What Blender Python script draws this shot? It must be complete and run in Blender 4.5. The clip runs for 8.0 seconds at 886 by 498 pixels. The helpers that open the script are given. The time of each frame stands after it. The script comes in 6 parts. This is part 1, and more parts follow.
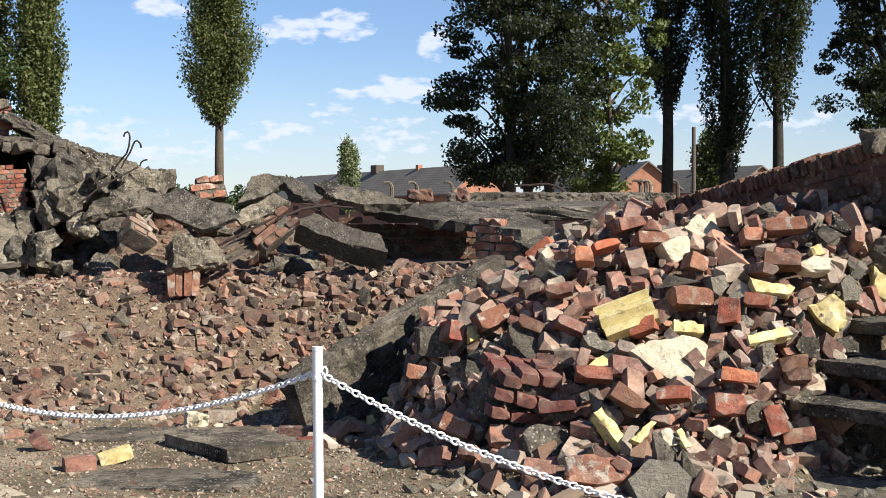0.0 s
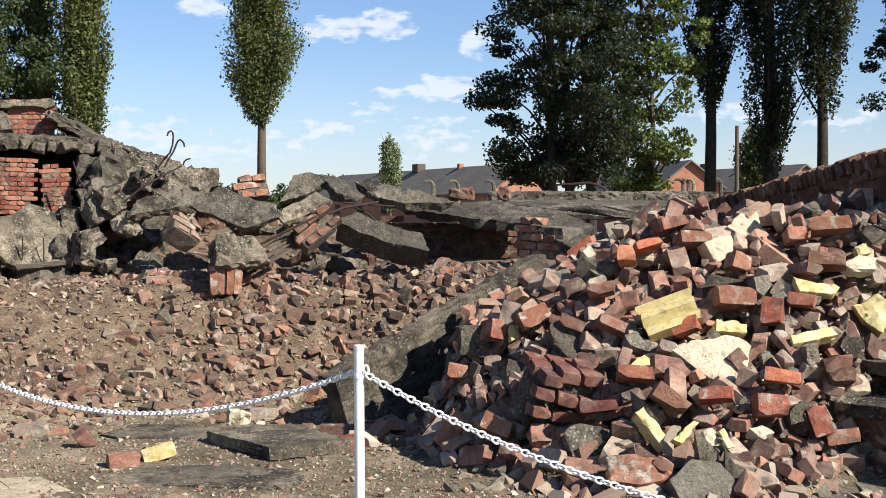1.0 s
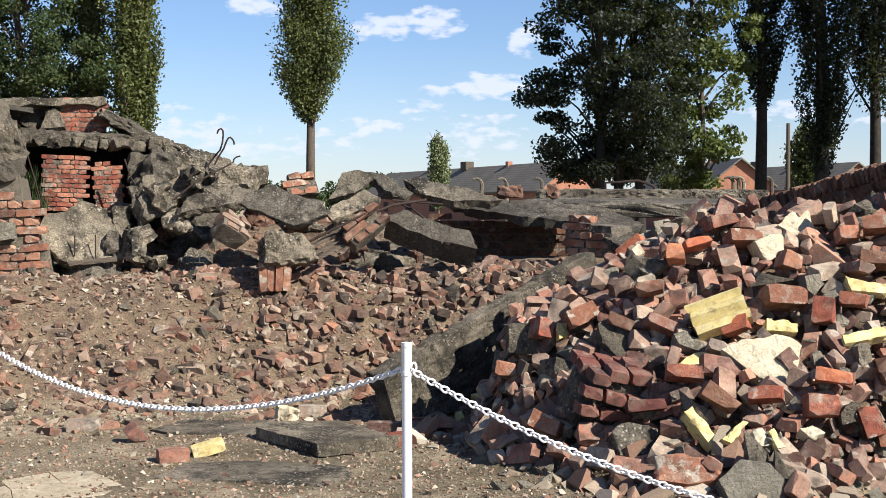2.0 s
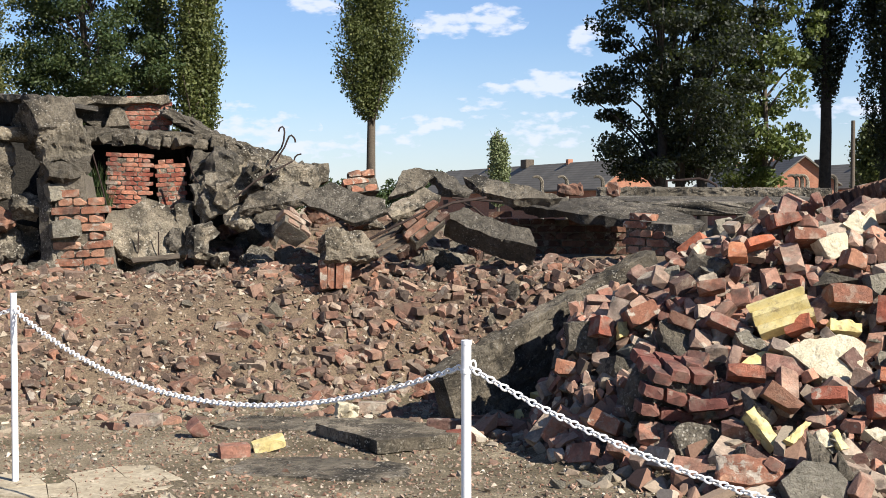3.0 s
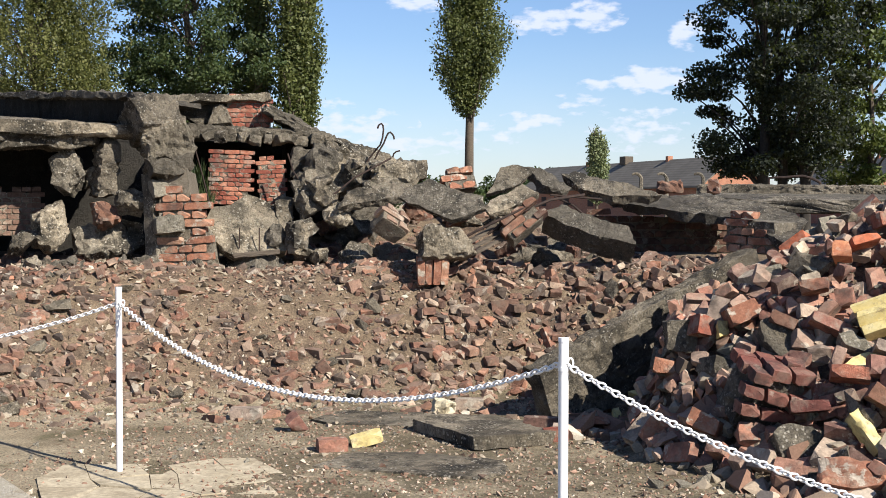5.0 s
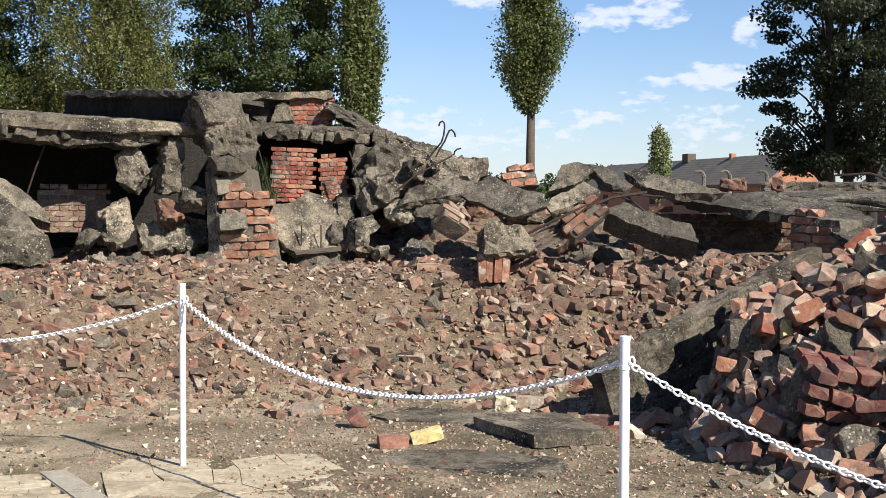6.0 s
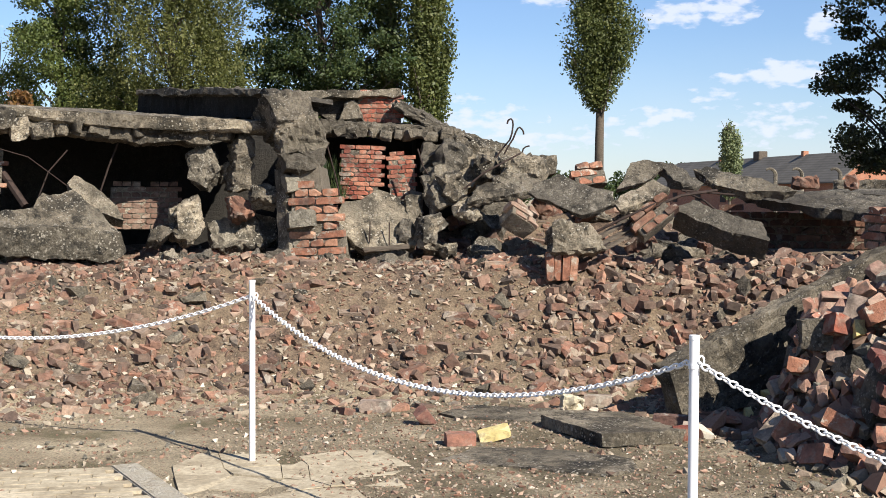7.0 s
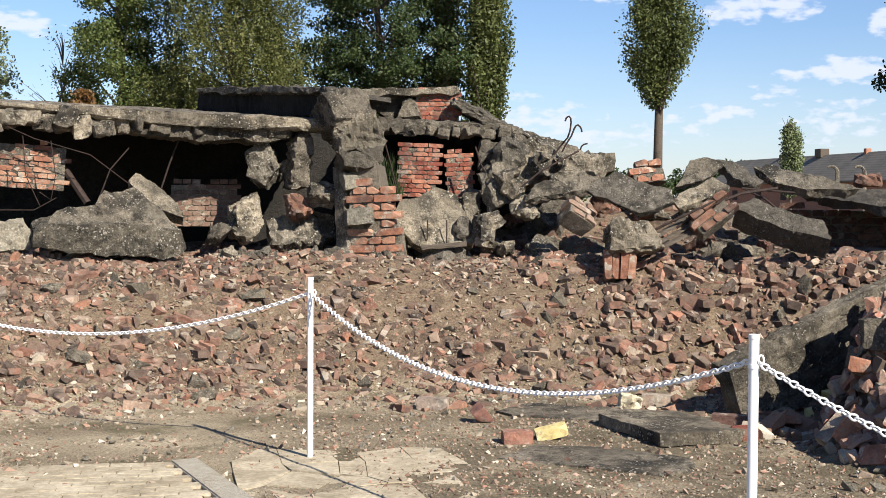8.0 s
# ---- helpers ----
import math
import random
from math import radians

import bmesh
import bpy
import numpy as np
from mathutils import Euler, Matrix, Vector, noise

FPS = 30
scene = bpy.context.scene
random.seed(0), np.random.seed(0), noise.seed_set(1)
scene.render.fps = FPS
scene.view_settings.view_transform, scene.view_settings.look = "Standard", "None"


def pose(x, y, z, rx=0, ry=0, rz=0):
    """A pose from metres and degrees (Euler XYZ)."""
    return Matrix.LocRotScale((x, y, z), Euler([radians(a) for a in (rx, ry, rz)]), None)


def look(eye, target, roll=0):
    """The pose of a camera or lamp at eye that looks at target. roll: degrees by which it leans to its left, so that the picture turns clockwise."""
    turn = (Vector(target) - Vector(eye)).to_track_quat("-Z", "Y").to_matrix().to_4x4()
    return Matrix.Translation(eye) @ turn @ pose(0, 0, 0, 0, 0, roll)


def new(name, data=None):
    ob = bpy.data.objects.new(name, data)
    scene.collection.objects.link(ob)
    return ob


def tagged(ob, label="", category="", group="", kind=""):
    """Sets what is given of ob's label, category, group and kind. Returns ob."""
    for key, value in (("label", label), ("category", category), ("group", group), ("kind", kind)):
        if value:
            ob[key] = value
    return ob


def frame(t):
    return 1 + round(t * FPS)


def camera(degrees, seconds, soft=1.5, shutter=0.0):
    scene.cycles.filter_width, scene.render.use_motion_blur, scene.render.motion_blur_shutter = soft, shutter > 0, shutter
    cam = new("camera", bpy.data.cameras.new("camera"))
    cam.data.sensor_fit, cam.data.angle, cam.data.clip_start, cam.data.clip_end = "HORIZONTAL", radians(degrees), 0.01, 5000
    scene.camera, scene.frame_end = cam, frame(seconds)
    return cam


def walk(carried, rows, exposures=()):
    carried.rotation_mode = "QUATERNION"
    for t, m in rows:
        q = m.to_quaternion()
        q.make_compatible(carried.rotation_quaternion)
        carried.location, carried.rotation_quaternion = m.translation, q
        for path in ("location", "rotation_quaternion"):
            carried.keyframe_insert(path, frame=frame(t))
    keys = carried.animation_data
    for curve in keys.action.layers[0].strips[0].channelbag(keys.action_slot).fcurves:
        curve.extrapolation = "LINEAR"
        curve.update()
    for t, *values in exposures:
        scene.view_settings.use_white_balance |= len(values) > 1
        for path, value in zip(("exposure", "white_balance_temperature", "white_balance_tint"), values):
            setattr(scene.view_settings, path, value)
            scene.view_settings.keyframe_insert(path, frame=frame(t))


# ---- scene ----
# ---- camera: stands at one spot at eye height and pans slowly to its left ----
cam = camera(36.6, 8.0, soft=0.85)
PATH = [
    (0.0, pose(0, 0, 1.6, 88.44, 0.30, -7.58)),
    (0.5, pose(0, 0, 1.6, 88.42, 0.29, -6.63)),
    (1.0, pose(0, 0, 1.6, 88.40, 0.25, -5.81)),
    (1.5, pose(0, 0, 1.6, 88.36, 0.19, -4.89)),
    (3.0, pose(0, 0, 1.6, 88.22, 0.05, -1.19)),
    (3.5, pose(0, 0, 1.6, 88.20, 0.00, 0.00)),
    (4.0, pose(0, 0, 1.6, 88.17, -0.03, 1.05)),
    (4.5, pose(0, 0, 1.6, 88.13, -0.08, 1.96)),
    (6.0, pose(0, 0, 1.6, 87.97, -0.17, 5.60)),
    (6.5, pose(0, 0, 1.6, 87.92, -0.20, 7.10)),
    (7.0, pose(0, 0, 1.6, 87.86, -0.25, 8.51)),
    (7.5, pose(0, 0, 1.6, 87.81, -0.27, 9.79)),
    (8.0, pose(0, 0, 1.6, 87.75, -0.30, 10.97)),
]
walk(cam, PATH)
scene.view_settings.exposure = 0.96

# ---- sky and sun ----
SUN_AZ, SUN_EL = 130.0, 37.0
world = bpy.data.worlds.new("sky")
scene.world = world
world.use_nodes = True
wt = world.node_tree
wt.nodes.clear()
sky = wt.nodes.new("ShaderNodeTexSky")
sky.sky_type, sky.sun_disc = "NISHITA", False
sky.sun_elevation, sky.sun_rotation = radians(SUN_EL), radians(SUN_AZ)
sky.air_density, sky.dust_density, sky.ozone_density = 1.0, 0.2, 4.0
w_out = wt.nodes.new("ShaderNodeOutputWorld")
w_bg = wt.nodes.new("ShaderNodeBackground")
w_bg.inputs[1].default_value = 0.062
w_tc = wt.nodes.new("ShaderNodeTexCoord")


def w_math(op, a, b=None, c=None):
    n = wt.nodes.new("ShaderNodeMath")
    n.operation = op
    for i, v in enumerate((a, b, c)):
        if v is None:
            continue
        if isinstance(v, (int, float)):
            n.inputs[i].default_value = v
        else:
            wt.links.new(v, n.inputs[i])
    return n.outputs[0]


# small fair-weather clouds: bearing, height above the horizon, half-widths (degrees)
CLOUDS = [
    (-4.21, 8.58, 1.45, 0.57, 0.80),
    (1.17, 7.68, 1.74, 0.66, 0.72),
    (3.44, 7.93, 1.45, 0.74, 0.80),
    (3.66, 4.97, 1.09, 0.41, 0.64),
    (5.70, 5.21, 2.17, 0.70, 0.80),
    (7.28, 7.22, 0.91, 0.90, 0.72),
    (0.78, 3.54, 1.63, 0.49, 0.64),
    (-7.35, 3.37, 3.44, 0.82, 0.56),
    (5.33, 3.18, 2.54, 1.07, 0.48),
    (2.69, 4.26, 1.45, 0.57, 0.40),
    (-1.12, 3.06, 2.17, 0.74, 0.40),
    (18.00, 4.01, 2.54, 0.62, 0.56),
    (22.58, 3.68, 2.54, 0.57, 0.48),
    (-8.24, 4.28, 1.63, 0.41, 0.28),
    (-28.77, 6.92, 2.17, 0.66, 0.72),
    (-4.59, 2.50, 4.35, 0.57, 0.48),
]
w_sep = wt.nodes.new("ShaderNodeSeparateXYZ")
wt.links.new(w_tc.outputs["Generated"], w_sep.inputs[0])
w_az = w_math("MULTIPLY", w_math("ARCTAN2", w_sep.outputs[0], w_sep.outputs[1]), 57.2958)
w_el = w_math("MULTIPLY", w_math("ARCSINE", w_sep.outputs[2]), 57.2958)
w_vec = wt.nodes.new("ShaderNodeCombineXYZ")
wt.links.new(w_az, w_vec.inputs[0])
wt.links.new(w_math("MULTIPLY", w_el, 2.2), w_vec.inputs[1])
w_noise = wt.nodes.new("ShaderNodeTexNoise")
w_noise.inputs["Scale"].default_value, w_noise.inputs["Detail"].default_value = 1.1, 7
wt.links.new(w_vec.outputs[0], w_noise.inputs["Vector"])
w_broad = wt.nodes.new("ShaderNodeTexNoise")
w_broad.inputs["Scale"].default_value, w_broad.inputs["Detail"].default_value = 0.16, 5
wt.links.new(w_vec.outputs[0], w_broad.inputs["Vector"])
w_mask = None
for caz, cel, cw, ch, amount in CLOUDS:
    du = w_math("DIVIDE", w_math("SUBTRACT", w_az, caz), cw)
    dv = w_math("DIVIDE", w_math("SUBTRACT", w_el, cel), ch)
    rr = w_math("ADD", w_math("MULTIPLY", du, du), w_math("MULTIPLY", dv, dv))
    one = w_math("MULTIPLY", w_math("MAXIMUM", w_math("SUBTRACT", 1.0, rr), 0.0), amount)
    w_mask = one if w_mask is None else w_math("MAXIMUM", w_mask, one)
w_edge = w_math("SUBTRACT", w_noise.outputs[0], 0.5)
w_cl = w_math("MULTIPLY_ADD", w_edge, 2.6, w_math("MULTIPLY", w_mask, 1.0))
w_cl = w_math("MULTIPLY", w_cl, w_math("GREATER_THAN", w_mask, 0.001))
w_ramp = wt.nodes.new("ShaderNodeMapRange")
w_ramp.interpolation_type = "SMOOTHSTEP"
w_ramp.inputs[1].default_value, w_ramp.inputs[2].default_value = 0.12, 0.75
w_ramp.inputs[3].default_value, w_ramp.inputs[4].default_value = 0.0, 0.85
wt.links.new(w_cl, w_ramp.inputs[0])
w_low = wt.nodes.new("ShaderNodeMapRange")
w_low.inputs[1].default_value, w_low.inputs[2].default_value = 7.0, -0.5
w_low.inputs[3].default_value, w_low.inputs[4].default_value = 0.0, 0.40
wt.links.new(w_el, w_low.inputs[0])
w_veil = w_math("MULTIPLY", w_low.outputs[0], w_math("MULTIPLY_ADD", w_broad.outputs[0], 1.6, -0.15))
w_all = w_math("MAXIMUM", w_ramp.outputs[0], w_veil)
w_mix = wt.nodes.new("ShaderNodeMix")
w_mix.data_type = "RGBA"
w_mix.inputs["B"].default_value = (7.3, 7.8, 9.2, 1)
wt.links.new(w_all, w_mix.inputs["Factor"])
w_tint = wt.nodes.new("ShaderNodeMix")
w_tint.data_type, w_tint.blend_type = "RGBA", "MULTIPLY"
w_tint.inputs["Factor"].default_value = 1.0
w_tint.inputs["B"].default_value = (0.95, 0.99, 1.15, 1)
wt.links.new(sky.outputs[0], w_tint.inputs["A"])
wt.links.new(w_tint.outputs["Result"], w_mix.inputs["A"])
wt.links.new(w_mix.outputs["Result"], w_bg.inputs[0])
wt.links.new(w_bg.outputs[0], w_out.inputs[0])

sun = new("sun", bpy.data.lights.new("sun", "SUN"))
sun.data.energy, sun.data.angle, sun.data.color = 5.0, radians(0.53), (1.0, 0.945, 0.86)
sa, se = radians(SUN_AZ), radians(SUN_EL)
sun.matrix_world = look((0, 0, 0), (-math.sin(sa) * math.cos(se), -math.cos(sa) * math.cos(se), -math.sin(se)))

# ---- lie of the land, in metres round the camera's station ----
def ramp(a, b, v):
    u = min(1.0, max(0.0, (v - a) / (b - a)))
    return u


def ease(a, b, v):
    u = ramp(a, b, v)
    return u * u * (3 - 2 * u)


def bumps(x, y):
    return (0.5 * math.sin(2.1 * x + 1.3 * y + 0.4) + 0.3 * math.sin(-3.7 * x + 4.3 * y + 1.9)
            + 0.2 * math.sin(7.9 * x + 6.1 * y + 0.7) + 0.15 * math.sin(12.3 * x - 10.7 * y))


def field_height(x, y):
    """The slope of brick rubble that climbs to the ruin."""
    r, az = math.hypot(x, y), math.degrees(math.atan2(x, y))
    foot = 10.75 - 0.3 * ease(-14, -26, az) + 0.5 * ease(-6, 2, az)
    u = ramp(foot, 12.15, r)
    return (0.35 * u + 0.65 * u * u * (3 - 2 * u)) * 1.02 * (1 - ease(20, 30, r)) * (1 - ease(30, 50, az)) * (1 - ease(-45, -65, az))


def pile_height(x, y):
    """The steep heap of loose bricks beside the steps."""
    r, az = math.hypot(x, y), math.degrees(math.atan2(x, y))
    # along the beam and out from its side
    along, off = ((x - 0.25) * 1.76 + (y - 10.0) * 1.42) / 2.261, ((x - 0.25) * 1.42 - (y - 10.0) * 1.76) / 2.261
    left = ease(4.8, 7.3, az) if off > 0.16 else 0.0
    cap = 0.33 + 0.363 * along + 0.22 * off + 0.35 * max(0.0, off - 1.0)
    right = 1 - ease(18.5 + (r - 7.5) * 2.6, 21.5 + (r - 7.5) * 3.4, az)
    u = ramp(7.25 + 0.13 * max(0.0, 13.5 - az), 9.75 + 0.07 * max(0.0, 13.5 - az), r)
    h = (0.6 * u + 0.4 * u * u * (3 - 2 * u)) * 1.5 * right * (1 - 0.5 * ease(10.2, 12.5, r)) * (1 - ease(13, 16, r))
    return max(0.0, min(h, cap)) * left


def core_height(x, y):
    """Rubble heaped under the fallen slabs in the middle."""
    r, az = math.hypot(x, y), math.degrees(math.atan2(x, y))
    return (1.0 + 0.5 * ease(13.4, 14.4, r)) * ease(12.2, 12.9, r) * ease(-13.5, -10, az) * (1 - ease(0, 4.5, az)) * (1 - ease(16, 20, r))


def ground_height(x, y):
    f, p = max(field_height(x, y), core_height(x, y)), pile_height(x, y)
    rough = min(1.0, 3 * max(f, p))
    return max(f, p) + bumps(x, y) * (0.006 + 0.05 * rough)


def at(bearing, distance, z):
    """A place by bearing from the camera (0 ahead, clockwise), distance and height, mostly set to fit the camera's
    view.
    """
    a = radians(bearing)
    return Vector((math.sin(a) * distance, math.cos(a) * distance, z))


def facing(p, rx=0, ry=0, rz=0):
    """A pose at p whose x runs across the line of sight from the station, y away from it; then turned."""
    return Matrix.Translation(p) @ pose(0, 0, 0, 0, 0, -math.degrees(math.atan2(p[0], p[1]))) @ pose(0, 0, 0, rx, ry, rz)


# ---- materials ----
def material(name, base, rough=0.85, build=None, metal=0.0, specular=0.3):
    m = bpy.data.materials.new(name)
    m.use_nodes = True
    b = m.node_tree.nodes["Principled BSDF"]
    b.inputs["Base Color"].default_value = (*base, 1)
    b.inputs["Roughness"].default_value, b.inputs["Metallic"].default_value = rough, metal
    b.inputs["Specular IOR Level"].default_value = specular
    if build:
        build(m.node_tree, b)
    return m


def n_noise(t, scale, detail=5, rough=0.6, vec=None, kind="ShaderNodeTexNoise"):
    n = t.nodes.new(kind)
    n.inputs["Scale"].default_value = scale
    if kind == "ShaderNodeTexNoise":
        n.inputs["Detail"].default_value, n.inputs["Roughness"].default_value = detail, rough
    t.links.new(vec if vec is not None else n_coord(t), n.inputs["Vector"])
    return n.outputs[0]


def n_coord(t):
    """World place, so that grain keeps its size."""
    g = t.nodes.new("ShaderNodeNewGeometry")
    return g.outputs["Position"]


def n_ramp(t, v, stops):
    r = t.nodes.new("ShaderNodeValToRGB")
    e = r.color_ramp.elements
    while len(e) < len(stops):
        e.new(0.5)
    for el, (p, c) in zip(e, stops):
        el.position = p
        el.color = (*c, 1) if len(c) == 3 else c
    t.links.new(v, r.inputs[0])
    return r.outputs[0]


def n_range(t, v, a, b, c=0.0, d=1.0):
    n = t.nodes.new("ShaderNodeMapRange")
    for i, k in enumerate((a, b, c, d)):
        n.inputs[i + 1].default_value = k
    t.links.new(v, n.inputs[0])
    return n.outputs[0]


def n_mix(t, f, a, b, mode="MIX"):
    n = t.nodes.new("ShaderNodeMix")
    n.data_type, n.blend_type = "RGBA", mode
    for key, v in (("Factor", f), ("A", a), ("B", b)):
        if isinstance(v, (int, float)):
            n.inputs[key].default_value = v
        elif isinstance(v, tuple):
            n.inputs[key].default_value = (*v, 1)
        else:
            t.links.new(v, n.inputs[key])
    return n.outputs["Result"]


def n_math(t, op, a, b=None):
    n = t.nodes.new("ShaderNodeMath")
    n.operation = op
    for i, v in enumerate((a, b)):
        if isinstance(v, (int, float)):
            n.inputs[i].default_value = v
        elif v is not None:
            t.links.new(v, n.inputs[i])
    return n.outputs[0]


def n_random(t):
    """A number for each piece: by object, and by island in a joined mesh."""
    o = t.nodes.new("ShaderNodeObjectInfo").outputs["Random"]
    i = t.nodes.new("ShaderNodeNewGeometry").outputs["Random Per Island"]
    return n_math(t, "FRACT", n_math(t, "ADD", o, i))


def n_bump(t, b, height, strength, distance):
    n = t.nodes.new("ShaderNodeBump")
    n.inputs["Strength"].default_value, n.inputs["Distance"].default_value = strength, distance
    t.links.new(height, n.inputs["Height"])
    t.links.new(n.outputs[0], b.inputs["Normal"])


def n_dimmed(t, col, tone):
    """Scales a colour down evenly; with the raised exposure this deepens the shade."""
    return n_mix(t, 1.0, col, (tone, tone, tone), "MULTIPLY")


BRICK_STOPS = [(0.0, (0.10, 0.07, 0.058)), (0.13, (0.21, 0.115, 0.09)), (0.27, (0.34, 0.165, 0.115)), (0.38, (0.31, 0.245, 0.19)),
               (0.48, (0.24, 0.115, 0.09)), (0.60, (0.40, 0.20, 0.135)), (0.70, (0.33, 0.285, 0.235)),
               (0.80, (0.46, 0.24, 0.16)), (0.90, (0.40, 0.31, 0.24)), (1.0, (0.56, 0.47, 0.35))]



def brick_nodes(stops, dust=0.75, dust_colour=(0.38, 0.31, 0.235)):
    def build(t, b):
        r = n_random(t)
        col = n_ramp(t, r, stops)
        grain = n_noise(t, 38, 6, 0.7)
        col = n_mix(t, 0.55, col, n_ramp(t, grain, [(0.3, (0.35, 0.33, 0.32)), (0.7, (0.75, 0.72, 0.7))]), "OVERLAY")
        mott = n_noise(t, 16, 6, 0.72)
        col = n_mix(t, 0.6, col, n_ramp(t, mott, [(0.36, (0.28, 0.27, 0.26)), (0.64, (0.74, 0.72, 0.70))]), "OVERLAY")
        stain = n_noise(t, 9.0, 6, 0.7)
        col = n_mix(t, n_math(t, "MULTIPLY", n_range(t, stain, 0.50, 0.64), dust * 0.75), col, dust_colour)
        smear = n_noise(t, 7.5, 5, 0.62)
        col = n_mix(t, n_range(t, smear, 0.595, 0.625, 0, dust), col, n_ramp(t, grain, [(0.35, (0.34, 0.29, 0.225)), (0.65, (0.62, 0.55, 0.44))]))
        soot = n_noise(t, 4.3, 4, 0.6)
        col = n_mix(t, n_range(t, soot, 0.54, 0.68, 0, 0.65), col, (0.05, 0.042, 0.038))
        t.links.new(n_dimmed(t, col, 0.80), b.inputs["Base Color"])
        n_bump(t, b, n_mix(t, 0.5, n_noise(t, 60, 8, 0.75), n_noise(t, 18, 5, 0.7)), 0.9, 0.025)
    return build


M_BRICK = material("weathered_brick", (0.3, 0.12, 0.08), 0.9, brick_nodes(BRICK_STOPS, 0.8, (0.37, 0.30, 0.23)))
FIELD_STOPS = [(0.0, (0.07, 0.055, 0.045)), (0.2, (0.15, 0.105, 0.08)), (0.38, (0.25, 0.125, 0.086)), (0.52, (0.20, 0.155, 0.12)),
               (0.66, (0.25, 0.14, 0.10)), (0.80, (0.27, 0.22, 0.17)), (0.92, (0.36, 0.18, 0.115)), (1.0, (0.40, 0.34, 0.26))]
M_BRICK_FIELD = material("dusty_brick", (0.25, 0.13, 0.09), 0.93, brick_nodes(FIELD_STOPS, 0.6, (0.25, 0.20, 0.15)))
M_BRICK_RED = material("clean_red_brick", (0.3, 0.12, 0.08), 0.88, brick_nodes(
    [(0.0, (0.20, 0.06, 0.04)), (0.5, (0.30, 0.095, 0.06)), (1.0, (0.42, 0.19, 0.12))], 0.8))
# dulled tones: shade on the inner wall is put into the brick colour
M_BRICK_DULL = material("shade_dulled_brick", (0.2, 0.14, 0.1), 0.9, brick_nodes(
    [(0.0, (0.16, 0.095, 0.07)), (0.5, (0.23, 0.145, 0.105)), (1.0, (0.27, 0.19, 0.14))], 0.5))
M_BRICK_PIER = material("pier_brick", (0.3, 0.12, 0.08), 0.9, brick_nodes(
    [(0.0, (0.22, 0.10, 0.065)), (0.5, (0.34, 0.155, 0.095)), (1.0, (0.42, 0.24, 0.155))], 0.85))
# dark brown brick; stands in for shade on the toppled and hollow walls
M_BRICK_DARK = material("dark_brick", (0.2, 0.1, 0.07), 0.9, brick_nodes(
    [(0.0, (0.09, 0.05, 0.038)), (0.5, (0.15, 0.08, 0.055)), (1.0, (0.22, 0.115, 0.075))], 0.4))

M_BRICK_DEEP = material("deep_red_brick", (0.2, 0.06, 0.05), 0.85, brick_nodes([(0.0, (0.11, 0.04, 0.033)), (0.5, (0.18, 0.062, 0.048)), (1.0, (0.21, 0.10, 0.075))], 0.4))
M_BRICK_ORANGE = material("orange_red_brick", (0.5, 0.16, 0.08), 0.88, brick_nodes(
    [(0.0, (0.44, 0.13, 0.07)), (0.5, (0.56, 0.18, 0.09)), (1.0, (0.62, 0.26, 0.14))], 0.35))


def concrete_nodes(pale, mid, dark, lichen=0.5, aggregate=0.75):
    def build(t, b):
        big = n_noise(t, 2.2, 6, 0.65)
        col = n_ramp(t, big, [(0.38, dark), (0.49, mid), (0.60, pale)])
        patch = n_noise(t, 16, 6, 0.72)
        col = n_mix(t, 0.55, col, n_ramp(t, patch, [(0.34, (0.22, 0.22, 0.21)), (0.5, (0.5, 0.5, 0.5)), (0.66, (0.80, 0.79, 0.77))]), "OVERLAY")
        fine = n_noise(t, 48, 5, 0.75)
        col = n_mix(t, 0.55, col, n_ramp(t, fine, [(0.34, (0.2, 0.2, 0.2)), (0.66, (0.8, 0.79, 0.77))]), "OVERLAY")
        spot = n_noise(t, 9, 8, 0.75)
        col = n_mix(t, n_range(t, spot, 0.54, 0.62, 0, lichen), col, (0.03, 0.028, 0.023))
        crust = n_noise(t, 3.4, 8, 0.74)
        col = n_mix(t, n_range(t, crust, 0.49, 0.61, 0, lichen * 0.95), col, (0.035, 0.032, 0.026))
        lime = n_noise(t, 5.2, 6, 0.7)
        col = n_mix(t, n_range(t, lime, 0.62, 0.70, 0, aggregate * 0.6), col, (0.58, 0.52, 0.41))
        pale_spot = n_noise(t, 21, 3, 0.6)
        col = n_mix(t, n_range(t, pale_spot, 0.63, 0.67, 0, aggregate), col, (0.56, 0.51, 0.42))
        stone = t.nodes.new("ShaderNodeTexVoronoi")
        stone.inputs["Scale"].default_value = 34
        t.links.new(n_coord(t), stone.inputs["Vector"])
        near = n_range(t, stone.outputs["Distance"], 0.20, 0.32, 1, 0)
        some = n_range(t, n_noise(t, 7, 4, 0.7), 0.44, 0.56, 0.0, 1.1 * aggregate)
        col = n_mix(t, n_math(t, "MULTIPLY", near, some), col, (0.60, 0.55, 0.46))
        pit = n_noise(t, 24, 4, 0.7)
        col = n_mix(t, n_range(t, pit, 0.61, 0.67, 0, 0.85 * lichen), col, (0.02, 0.018, 0.015))
        wash = n_noise(t, 1.1, 5, 0.65)
        col = n_mix(t, n_range(t, wash, 0.44, 0.60, 0, 0.75), col, dark)
        own = t.nodes.new("ShaderNodeObjectInfo").outputs["Random"]
        col = n_mix(t, 1.0, col, n_ramp(t, own, [(0.0, (0.52, 0.52, 0.52)), (0.5, (0.72, 0.72, 0.71)), (1.0, (0.92, 0.91, 0.88))]), "MULTIPLY")
        t.links.new(col, b.inputs["Base Color"])
        n_bump(t, b, n_mix(t, 0.5, n_noise(t, 14, 8, 0.75), n_noise(t, 50, 5, 0.7)), 1.0, 0.07)
    return build


